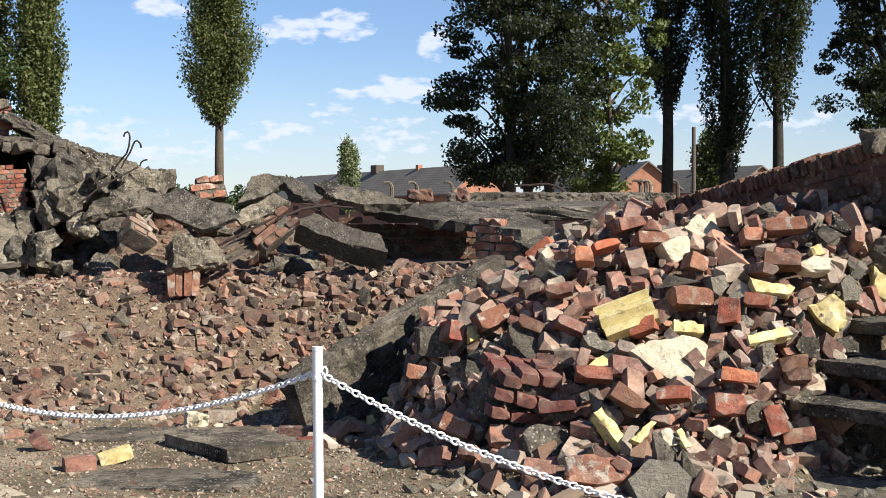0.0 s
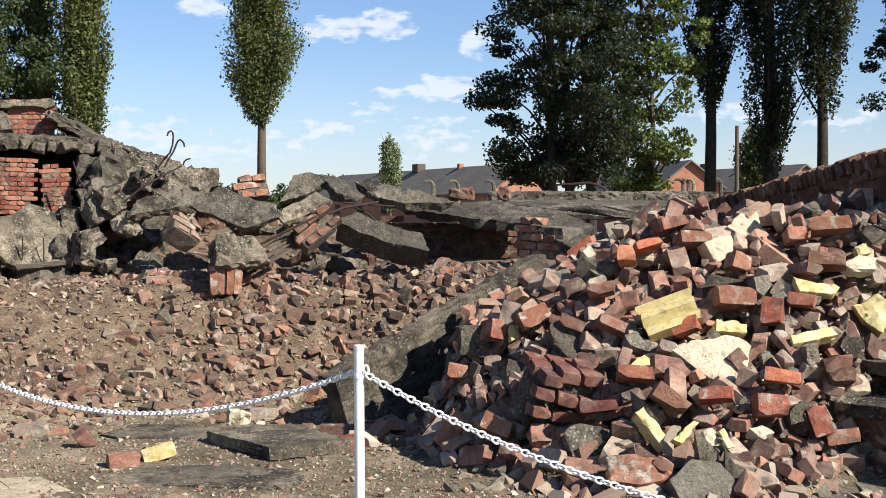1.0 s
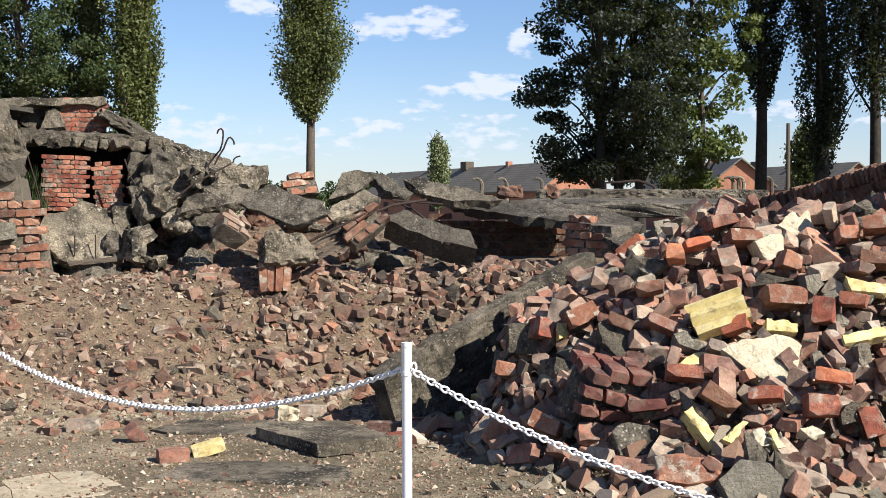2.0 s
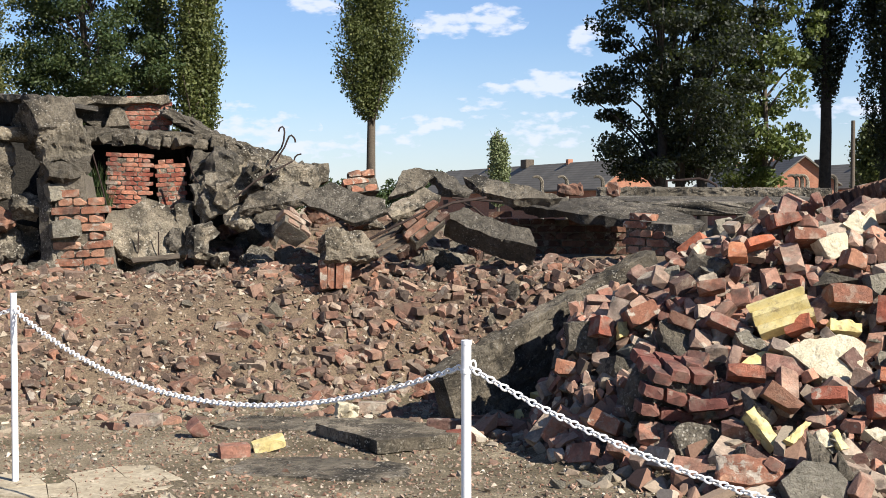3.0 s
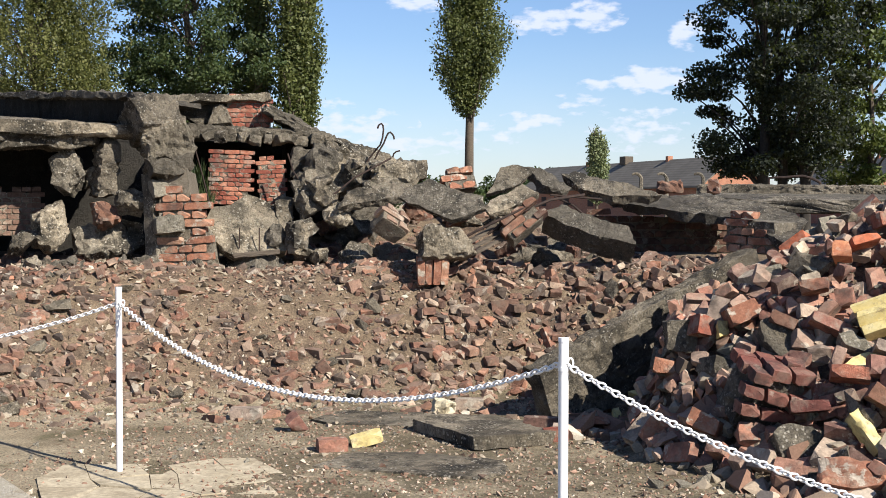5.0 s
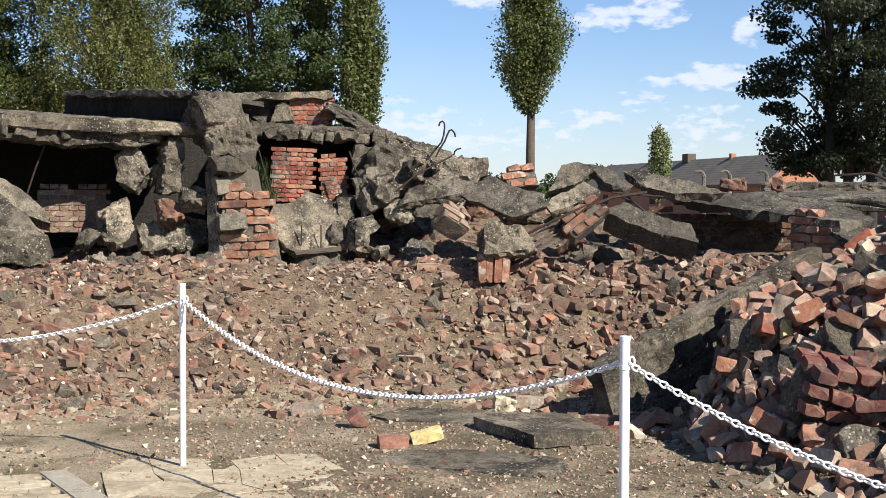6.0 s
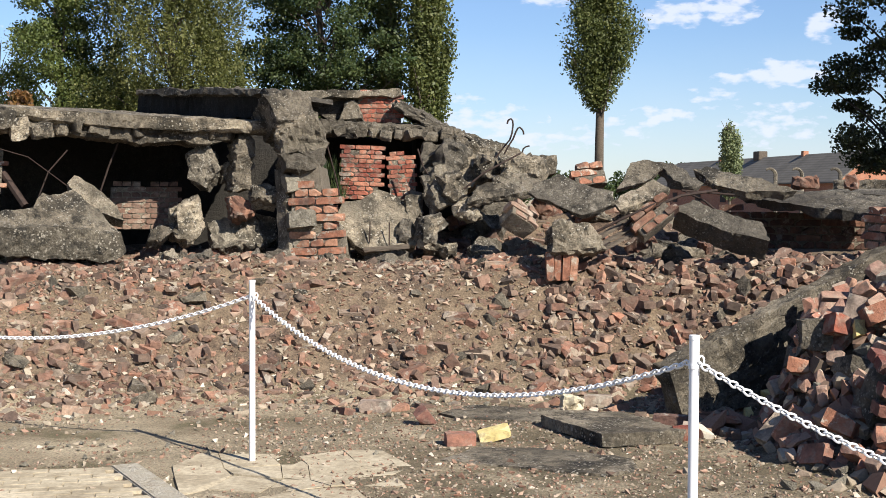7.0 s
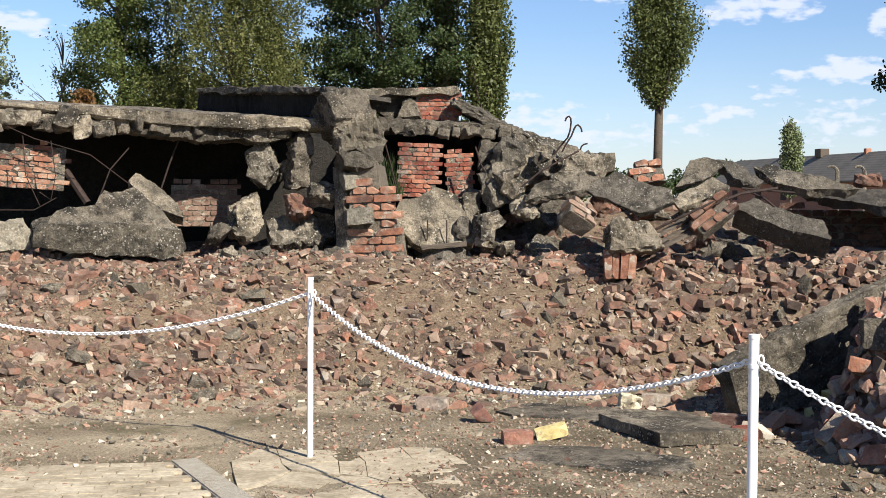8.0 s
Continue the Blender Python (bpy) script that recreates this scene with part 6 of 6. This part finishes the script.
pile_piece(at(23.71, 13.91, 1.56), (0.35, 0.20, 0.11), (-16, -10, 14), 771, M_BRICK_PIER, "pale red-brown brick on the pile", name="brick", category="brick", lift=0.05)
pile_piece(at(25.26, 13.91, 1.50), (0.29, 0.20, 0.12), (-12, 2, 13), 772, M_BRICK_PIER, "pale red-brown brick on the pile", name="brick", category="brick", lift=0.05)


def masonry_block():
    """A fallen block of wall: a mortared body with dark red bricks showing on its upper face."""
    ob = thing("masonry_block", facing(at(10.15, 8.24, 0.33), 16, 14, 24) @ Matrix.Scale(1.02, 4), "fallen block of mortared dark red bricks", "masonry")
    part("body", chunk_mesh("body", 0.38, 0.30, 0.34, 341, M_CONC_DARK, rough=0.02, outline=0.04, chip=0.03), ob, pose(0, 0, 0.13), "dark mortar body")
    rng = random.Random(2)
    for i in range(3):
        for j in range(3):
            part("brick", laid_brick(BW, M_BRICK_DEEP)[(i + j) % 4], ob, pose(-0.13 + 0.13 * i + rng.gauss(0, 0.005), -0.13 + 0.13 * j, 0.30 + rng.gauss(0, 0.012) + 0.02 * i, rng.gauss(0, 3), rng.gauss(0, 4), 90 + rng.gauss(0, 3)))
    for i in range(3):
        for j in range(2):
            part("brick", laid_brick(BW, M_BRICK_DEEP)[(i + 2 * j) % 4], ob, pose(-0.13 + 0.13 * i + rng.gauss(0, 0.006), -0.15 + rng.gauss(0, 0.008), 0.09 + 0.11 * j, rng.gauss(0, 4), rng.gauss(0, 4), rng.gauss(0, 4)))



masonry_block()
PIECE_SPOTS = [(ob.matrix_world.translation.x, ob.matrix_world.translation.y) for ob in bpy.data.objects if ob.get("group") == "pale pieces on the brick pile"]
brick_pile()


# ---- rubble field ----
def rubble_field():
    rng = random.Random(33)
    ob = thing("rubble_field", pose(-2.5, 11, 0), "slope strewn with broken bricks and grit below the ruin", "rubble", kind="structure")
    inv = ob.matrix_world.inverted()
    spots = []
    tries = 0
    while len(spots) < 300 and tries < 60000:
        tries += 1
        az, r = rng.uniform(-31, 9), rng.uniform(9.7, 12.6)
        x, y = r * math.sin(radians(az)), r * math.cos(radians(az))
        if field_height(x, y) < 0.02 or pile_height(x, y) > 0.15 or any((x - a) ** 2 + (y - b) ** 2 < 0.13 ** 2 for a, b in spots):
            continue
        if (bumps(x * 0.8, y * 0.8 + 3) < -0.25 or (-15 < az < -7 and r > 11.4)) and rng.random() < 0.65:
            continue
        spots.append((x, y))
        part("brick", rng.choice(FIELD) if rng.random() < 0.85 else rng.choice(RAGGED), ob, inv @ lie(rng, x, y, rng.uniform(-0.045, 0.012), 13, lean=0.3) @ Matrix.Scale(rng.uniform(0.6, 1.0), 4))
    placed = []
    for _ in range(8500):
        az, r = rng.uniform(-33, 10), rng.uniform(9.9, 15.0)
        x, y = r * math.sin(radians(az)), r * math.cos(radians(az))
        if -15 < az < -7 and 11.4 < r < 12.8 and rng.random() < 0.6:
            continue
        if field_height(x, y) > -0.5 + 0.51 * (r > 10.4 or rng.random() < 0.85) and pile_height(x, y) < 0.15:
            v, f = PIECES[rng.randrange(len(PIECES))]
            s = Matrix.Scale(rng.choice((0.12, 0.15, 0.2, 0.25, 0.3, 0.4, 0.55, 0.8)), 4)
            placed.append((v, f, inv @ lie(rng, x, y, rng.uniform(-0.035, 0.012), 14, lean=0.3) @ s))
    for _ in range(1500):
        az, r = rng.uniform(-33, 9), rng.uniform(10.2, 12.9)
        x, y = r * math.sin(radians(az)), r * math.cos(radians(az))
        if pile_height(x, y) < 0.15 and field_height(x, y) > 0.01 and not (-15 < az < -8 and r > 11.2 and rng.random() < 0.8):
            v, f = PIECES[rng.randrange(len(PIECES))]
            placed.append((v, f, inv @ lie(rng, x, y, rng.uniform(-0.045, 0.006), 15, lean=0.3) @ Matrix.Scale(rng.uniform(0.4, 0.92), 4)))
    for _ in range(420):
        az, r = rng.uniform(-4, 10), rng.uniform(11.0, 12.8)
        x, y = r * math.sin(radians(az)), r * math.cos(radians(az))
        if pile_height(x, y) < 0.15:
            v, f = PIECES[rng.randrange(len(PIECES))]
            placed.append((v, f, inv @ lie(rng, x, y, rng.uniform(-0.02, 0.04), 22, lean=0.3) @ Matrix.Scale(rng.uniform(0.6, 1.0), 4)))
    st = part("brick_rubble", joined("brick_rubble", placed, M_BRICK_FIELD), ob)
    tagged(st, kind="stuff")


rubble_field()


def foot_stones():
    """Fist-sized stones, mortar and brick bits at the foot of the heap and the slope."""
    rng = random.Random(61)
    placed = []
    for _ in range(1100):
        if rng.random() < 0.5:
            az = rng.uniform(2, 24)
            r = 7.3 + 0.2 * max(0.0, 13.5 - az) + rng.gauss(0, 0.25)
        else:
            az, r = rng.uniform(-32, 4), rng.gauss(10.5, 0.4)
        x, y = r * math.sin(radians(az)), r * math.cos(radians(az))
        v, f = rng.choice(STONES + PIECES)
        k = rng.choice((0.12, 0.16, 0.2, 0.3, 0.45, 0.7, 0.9) if az > 2 else (0.12, 0.16, 0.2, 0.3, 0.45))
        placed.append((v, f, lie(rng, x, y, 0.012 * k, 14) @ Matrix.Scale(k, 4)))
    ob = new("foot_stones", joined("foot_stones", placed, M_GRAVEL))
    tagged(ob, "fist-sized stones and brick bits strewn at the rubble's foot", "stones", kind="stuff")


foot_stones()


def plaster_bits():
    """Small pale bits of plaster and mortar among the bricks."""
    rng = random.Random(71)
    placed = []
    for _ in range(800):
        if rng.random() < 0.5:
            az, r = rng.uniform(6, 26), rng.uniform(7.6, 10.4)
        else:
            az, r = rng.uniform(-32, 9), rng.uniform(8.2, 12.8)
        x, y = r * math.sin(radians(az)), r * math.cos(radians(az))
        v, f = rng.choice(STONES)
        k = rng.choice((0.12, 0.18, 0.25, 0.35, 0.5)) if az > 6 and r < 10.6 else rng.choice((0.07, 0.1, 0.14, 0.2))
        placed.append((v, f, lie(rng, x, y, 0.05 * k + (0.02 if pile_height(x, y) > 0.2 else 0.0), 20) @ Matrix.Scale(k, 4)))
    ob = new("plaster_bits", joined("plaster_bits", placed, M_CONC_PALE))
    tagged(ob, "small pale bits of plaster scattered over the bricks", "plaster", kind="stuff")


plaster_bits()


def grit():
    rng = random.Random(41)
    small = []
    for i in range(6):
        me = hull_mesh("grit", [Vector((rng.gauss(0, 0.8), rng.gauss(0, 0.75), rng.gauss(0, 0.6))) for _ in range(7)], M_GRAVEL)
        small.append(mesh_arrays(me))
    placed = []
    for _ in range(58000):
        az = rng.uniform(-33, 28)
        r = rng.uniform(5.4, 12.8)
        x, y = r * math.sin(radians(az)), r * math.cos(radians(az))
        h = max(field_height(x, y), pile_height(x, y))
        if pile_height(x, y) > 0.08:
            continue
        if h < 0.02 and bumps(x * 0.6 + 4, y * 0.6) < rng.uniform(-0.8, 0.3) and az < 0:
            continue
        s = min(0.03, 0.0042 * math.exp(rng.gauss(0.2, 0.5)) * (2.1 if h > 0.02 else 1.0))
        v, f = small[rng.randrange(6)]
        m = Matrix.Translation((x, y, ground_height(x, y) + s * 0.2)) @ pose(0, 0, 0, rng.uniform(-30, 30), rng.uniform(-30, 30), rng.uniform(0, 360)) @ Matrix.Scale(s, 4)
        placed.append((v, f, m))
    ob = new("grit", joined("grit", placed, M_GRAVEL))
    tagged(ob, "brick grit and small pale stones scattered on soil", "gravel", kind="stuff")


grit()


# ---- trees ----
def leaf_mesh(name, centres, size, mat, seed, flat=0.0):
    rs = np.random.RandomState(seed)
    c = np.array(centres)
    c = c[rs.rand(len(c)) < 0.9]
    n = len(c)
    a = rs.normal(size=(n, 3))
    a /= np.linalg.norm(a, axis=1)[:, None]
    b = np.cross(a, rs.normal(size=(n, 3)))
    b /= np.linalg.norm(b, axis=1)[:, None]
    s = size * rs.uniform(0.65, 1.3, (n, 1))
    v = np.stack([c - a * s, c + b * s * 0.62, c + a * s, c - b * s * 0.62], 1).reshape(-1, 3)
    me = bpy.data.meshes.new(name)
    me.from_pydata(v.tolist(), [], np.arange(4 * n).reshape(-1, 4).tolist())
    me.materials.append(mat)
    return me


def poplar(p, height, radius, clear, trunk_r, mat, seed, label, leaves=26000, size=0.11, blunt=False):
    """A Lombardy poplar: upswept limbs close to the trunk, a narrow crown."""
    rng = random.Random(seed)
    rs = np.random.RandomState(seed)
    ob = thing("poplar", Matrix.Translation((p[0], p[1], 0)), label, "tree", "poplars")
    pts = [(0.012 * math.sin(i * 1.7 + seed) * i, 0.012 * math.cos(i * 1.3) * i, -0.2 + (height * 0.9) * i / 8) for i in range(9)]
    part("trunk", tube("trunk", pts, trunk_r, M_BARK_SHADED if mat == L_SHADED else M_BARK, 10, 0.03), ob)
    centres = []
    n_l = 110
    verts_l = []
    for i in range(n_l):
        h0 = clear * 0.85 + (height * 0.82 - clear * 0.85) * (i / n_l)
        a = rng.uniform(0, 2 * math.pi)
        reach = radius * (1.3 if mat == L_SHADED else 1.05) * (0.55 + 0.45 * math.sin(math.pi * min(1, 0.22 + 0.75 * i / n_l))) * rng.uniform(0.35, 1.0)
        if blunt:
            reach = radius * rng.uniform(0.3, 1.0)
        rise = rng.uniform(1.3, 2.6) * min(1.0, height / 14)
        base = Vector((0, 0, h0))
        tip = Vector((math.cos(a) * reach, math.sin(a) * reach, h0 + rise))
        verts_l.append((base, base.lerp(tip, 0.5) + Vector((0, 0, -0.2)), tip))
        m = leaves // n_l
        swell = rng.uniform(0.72, 1.14)
        u = rs.uniform(0.25, 1.12, m) ** 0.8
        spread = radius * (0.11 if mat == L_SHADED else 0.17)
        q = np.array(base)[None] * (1 - u[:, None]) + np.array(tip)[None] * u[:, None] + rs.normal(size=(m, 3)) * np.array([spread, spread, 0.30])
        hh = np.clip((q[:, 2] - clear) / (height - clear), 0, 1)
        lim = radius * (np.clip(hh / 0.38, 0.01, 1) ** 0.6 * 1.25 if mat == L_SHADED else np.clip(hh / 0.2, 0.02, 1) ** 0.45) * (np.clip(3.2 * (1 - hh), 0.05, 1) if blunt else np.clip(1.9 - 1.6 * hh, 0.1, 1)) * (1 + 0.10 * np.sin(q[:, 2] * 3.1 + 2 * np.arctan2(q[:, 1], q[:, 0])))
        keep = (np.hypot(q[:, 0], q[:, 1]) < lim * swell * rs.uniform(0.82, 1.08, m)) & (q[:, 2] > clear)
        centres.append(q[keep])
    for i in range(9 if mat == L_SHADED else 0, n_l, 3):
        part("limb", tube("limb", verts_l[i], 0.05, M_BARK_SHADED if mat == L_SHADED else M_BARK, 5, 0.012), ob)
    part("crown", leaf_mesh("crown", np.concatenate(centres), size, mat, seed), ob)
    return ob


def broad_tree(p, height, spread, clear, trunk_r, mat, seed, label, leaves=30000, size=0.16, stems=1, droop=0.0, lump=0.20, category="tree", group="broad-leaved trees", name="tree", clumps=120, limb_r=0.045, limb_every=4):
    """A spreading tree: stems, limbs and a lumpy crown of leaf clumps with gaps."""
    rng = random.Random(seed)
    rs = np.random.RandomState(seed)
    ob = thing(name, Matrix.Translation((p[0], p[1], 0)), label, category, group)
    roots = []
    for s in range(stems):
        x0 = (s - (stems - 1) / 2) * spread * 0.22
        y0 = rng.uniform(-0.4, 0.4) if stems > 1 else 0
        pts = [(x0 + 0.06 * math.sin(i + s) * i, y0 + 0.05 * math.cos(i * 1.4 + s) * i, -0.2 + height * 0.8 * i / 7) for i in range(8)]
        part("trunk", tube("trunk", pts, trunk_r * rng.uniform(0.8, 1.1), M_BARK_SHADED if mat == L_SHADED else M_BARK, 9, 0.04), ob)
        roots.append((x0, y0))
    centres = []
    bark = M_BARK_SHADED if mat == L_SHADED else M_BARK
    for i in range(clumps):
        zn, ang = rng.random() ** 1.15, rng.uniform(0, 2 * math.pi)
        rim = min(1.0, 0.72 + 1.6 * zn) * min(1.0, 2.1 * (1.04 - zn)) * (0.86 + 0.22 * math.sin(3 * ang + 9 * zn + seed) + 0.16 * math.sin(23 * zn + 2 * ang))
        rad = spread * rim * math.sqrt(rng.uniform(0.04, 1.0))
        c = Vector((math.cos(ang) * rad, math.sin(ang) * rad, clear + (height - clear) * zn))
        x0, y0 = min(roots, key=lambda q: abs(q[0] - c.x))
        if i % limb_every == 0:
            base = Vector((x0, y0, max(clear * 0.8, c.z - 0.55 * math.hypot(c.x - x0, c.y - y0) - 0.6)))
            part("limb", tube("limb", [base, base.lerp(c, 0.5) + Vector((0, 0, 0.15)), c], limb_r, bark, 5, limb_r * 0.27), ob)
        m = leaves // clumps
        k = spread * lump * rng.uniform(0.6, 1.3)
        q = rs.normal(size=(m, 3))
        q *= (1.75 * rs.rand(m) ** 0.45 / np.linalg.norm(q, axis=1))[:, None] * np.array([k, k, k * (0.55 + droop)])
        if droop > 0.3:
            n_s = 14
            root = rs.normal(size=(n_s, 3)) * np.array([k, k, 0.3 * k])
            pick = rs.randint(0, n_s, m)
            fall = rs.rand(m) * (0.7 + 1.5 * rs.rand(n_s))[pick]
            q = root[pick] + np.stack([0.12 * np.sin(3 * fall + pick) + 0.04 * rs.normal(size=m), 0.04 * rs.normal(size=m), 0.4 - fall], 1)
        elif droop:
            q[:, 2] -= np.abs(rs.normal(size=m)) * droop * 1.2
        centres.append(q + np.array(c)[None])
    part("crown", leaf_mesh("crown", np.concatenate(centres), size, mat, seed), ob)
    return ob


poplar(at(-1.88, 52.00, 3.06), 18, 1.62, 4.9, 0.22, L_POPLAR, 3, "slender green poplar with a bare lower trunk", 90000, 0.06)
poplar(at(17.08, 42.00, 2.90), 18, 1.0, 4.3, 0.21, L_SHADED, 4, "dark sparse poplar with a bare trunk", 40000, 0.06)
poplar(at(19.51, 42.00, 2.88), 18, 1.12, 2.2, 0.26, L_SHADED, 5, "dark narrow poplar with ivy-thick trunk", 52000, 0.06)
poplar(at(21.61, 44.00, 2.92), 18, 1.22, 4.1, 0.21, L_SHADED, 6, "dark narrow poplar with a bare trunk", 48000, 0.06)
poplar(at(18.97, 80.00, 4.05), 7.0, 1.3, 2.0, 0.15, L_POPLAR, 7, "smaller poplar farther off", 14000, 0.10, True)
poplar(at(3.56, 110.00, 5.18), 8.4, 1.1, 1.5, 0.15, L_PALE, 8, "small pale poplar beside the barracks", 13000, 0.11, True)
poplar(at(-9.20, 42.00, 4.22), 18, 0.98, 2.2, 0.2, L_POPLAR, 9, "dense yellow-green poplar behind the ruin", 60000, 0.06)
poplar(at(-10.80, 43.00, 6.33), 15, 0.55, 1.8, 0.1, L_POPLAR, 10, "thin yellow-green poplar behind the ruin", 22000, 0.06)
broad_tree(at(11.23, 38.00, 2.81), 19, 2.75, 2.5, 0.17, L_SHADED, 11, "dark three-stemmed tree with spreading leafy crown", 130000, 0.058, 3, clumps=480, lump=0.115)
# brighter leaf colour stands in for sunlight on this foliage
broad_tree(at(14.58, 40.00, 2.85), 16, 1.5, 2.3, 0.08, L_LIME, 17, "thin sparse tree with sunlit green leaves", 20000, 0.075, 1, clumps=170, lump=0.17)
broad_tree(at(25.90, 40.00, 4.36), 15, 1.9, 3.9, 0.2, L_SHADED, 12, "dark broad-leaved tree with hanging twigs", 60000, 0.058, clumps=260, lump=0.13)
broad_tree(at(-13.50, 44.00, 6.16), 14, 3.0, 0.3, 0.25, L_MAPLE, 13, "dense dark green tree behind the ruin", 150000, 0.058, clumps=480, lump=0.125)
broad_tree(at(-19.80, 40.00, 5.68), 13.5, 2.5, 0.0, 0.2, L_BIRCH, 14, "drooping pale green birch behind the ruin", 210000, 0.044, 1, 0.5, clumps=420, lump=0.12)
broad_tree(at(-24.30, 42.00, 5.79), 13, 1.9, 0.2, 0.2, L_LIME, 15, "bright green broad-leaved tree behind the ruin", 120000, 0.05, 1, 0.1, clumps=300, lump=0.15)
broad_tree(at(-21.79, 46.00, 5.31), 5.0, 3.5, 0.0, 0.1, L_BIRCH, 18, "low green shrubs behind the ruin", 30000, 0.09, 1, 0.1, clumps=120, category="shrub", group="", name="shrub")
broad_tree(at(-29.39, 48.00, 5.68), 7.2, 1.2, 1.5, 0.10, L_PALE, 16, "thin grey-green tree with sparse leaves", 5000, 0.06, clumps=90)
broad_tree(at(-26.76, 46.00, 5.40), 6.9, 1.7, 3.2, 0.05, L_AUTUMN, 26, "bare thin tree with few brown leaves", 420, 0.04, clumps=70, group="", limb_r=0.02, limb_every=1)
broad_tree(at(-26.00, 40.00, 4.43), 4.7, 0.7, 2.6, 0.06, L_AUTUMN, 27, "small autumn shrub with orange leaves", 2600, 0.07, clumps=30, category="shrub", group="", name="shrub")


def far_woods():
    rs = np.random.RandomState(3)
    c = []
    for x in np.arange(-90, 60, 4.0):
        h = 7.5 + 3.0 * rs.rand() + 1.5 * math.sin(x * 0.11)
        q = rs.normal(size=(900, 3))
        q *= (rs.rand(900, 1) ** 0.4) / np.linalg.norm(q, axis=1)[:, None]
        c.append(q * np.array([3.2, 2.5, h * 0.5]) + np.array([x, 330 + 12 * rs.rand(), h * 0.5]))
    ob = new("far_woods", leaf_mesh("far_woods", np.concatenate(c), 0.45, L_MAPLE, 5))
    tagged(ob, "distant dark green line of woods", "woods", kind="stuff")


far_woods()


# ---- barracks ----
def barrack(p, yaw, width, length, eave, ridge, label):
    """A long low brick barrack: local x across the gable, y along the house, origin at the near gable."""
    ob = thing("barrack", Matrix.Translation((p[0], p[1], 0)) @ pose(0, 0, 0, 0, 0, yaw), label, "barrack", "barracks")
    w = width / 2
    v = [(-w, 0, -0.3), (w, 0, -0.3), (w, 0, eave), (0, 0, ridge), (-w, 0, eave), (-w, length, -0.3), (w, length, -0.3), (w, length, eave), (0, length, ridge), (-w, length, eave)]
    part("wall", mesh_of("wall", v, [(0, 1, 2, 3, 4), (9, 8, 7, 6, 5), (5, 0, 4, 9), (1, 6, 7, 2)], M_FAR_BRICK), ob)
    o, tk = 0.35, 0.12
    sl = (ridge - eave) / w
    for sgn in (-1, 1):
        x1, z1 = sgn * (w + o), eave - o * sl
        rv = [(0, -o, ridge + tk), (x1, -o, z1 + tk), (x1, length + o, z1 + tk), (0, length + o, ridge + tk), (0, -o, ridge), (x1, -o, z1), (x1, length + o, z1), (0, length + o, ridge)]
        part("roof", mesh_of("roof", rv, [(0, 1, 2, 3), (7, 6, 5, 4), (0, 4, 5, 1), (1, 5, 6, 2), (2, 6, 7, 3)], M_ROOF), ob)
    for k in (0.28, 0.72):
        ch = part("chimney", box_mesh("chimney", 0.45, 0.45, 0.75, M_FAR_BRICK, ridge - 0.35, 0.02), ob, pose(0, length * k, 0))
    part("roof_vent", box_mesh("roof_vent", 0.8, 1.2, 0.75, M_WOOD, ridge - 0.1, 0.03), ob, pose(0, length * 0.5, 0), "dark wooden ridge ventilator")
    for k in range(6):
        part("window", box_mesh("window", 0.06, 1.2, 0.9, M_RUST, eave * 0.45, 0.01), ob, pose(-w - 0.01, length * (0.1 + 0.15 * k), 0))
    return ob


barrack(at(9.22, 103.00, 2.74), 20, 5.2, 38, 3.15, 5.2, "long low brick barrack with a dark felt roof")
barrack(at(16.26, 100.00, 2.63), -1, 4.6, 30, 3.4, 5.2, "long low brick barrack with a lit gable end")
barrack(at(20.89, 106.00, 2.63), 12, 5.0, 30, 3.2, 5.0, "long low brick barrack with a dark felt roof")


# ---- camp fence ----
def fence_post_mesh():
    pts = [(0, 0, -0.2), (0, 0, 1.5), (0, 0, 2.75)] + [(-0.27 * (1 - math.cos(a)), 0, 2.75 + 0.27 * math.sin(a)) for a in np.linspace(0.25, 2.2, 7)]
    return tube("post", pts, 0.10, M_CONC_DARK, 6, 0.05)


FENCE_POST = fence_post_mesh()


def fence_posts():
    for i, (p, s) in enumerate(((at(5.41, 62.00, 2.57), 1.0), (at(6.47, 62.00, 2.56), 1.0), (at(7.99, 62.00, 2.55), 1.0),
                             (at(13.62, 62.00, 2.52), 1.0), (at(13.91, 60.00, 2.48), 1.0), (at(14.74, 62.00, 2.51), 1.0), (at(14.98, 62.00, 2.51), 1.0),
                             (at(15.97, 62.00, 2.50), 1.0), (at(16.19, 62.00, 2.50), 1.0), (at(16.40, 62.00, 2.49), 1.0), (at(17.53, 62.00, 2.49), 1.0))):
        ob = new("fence_post", FENCE_POST)
        ob.matrix_world = Matrix.Translation((p[0], p[1], 0)) @ pose(0, 0, 0, 0, 0, 10)
        tagged(ob, "tall concrete fence post with a curved top", "fence post", "camp fence posts")


fence_posts()
pole = new("pole", tube("pole", [Vector((0, 0, -0.2)), Vector((0, 0, 3)), Vector((0, 0, 5.6))], 0.11, M_WOOD, 8, 0.09))
pl = at(18.18, 65.00, 3.60)
pole.matrix_world = Matrix.Translation((pl[0], pl[1], 0))
tagged(pole, "plain dark wooden pole beside the fence", "pole")
bar("arched_rail", [at(10.67, 21.60, 1.76), at(10.67, 21.60, 2.02), at(11.35, 21.60, 2.03), at(12.02, 21.60, 2.05), at(12.40, 21.60, 2.01), at(12.69, 21.60, 1.95), at(12.88, 21.60, 1.76)], 0.022, "thin arched metal rail at the roof's rim")
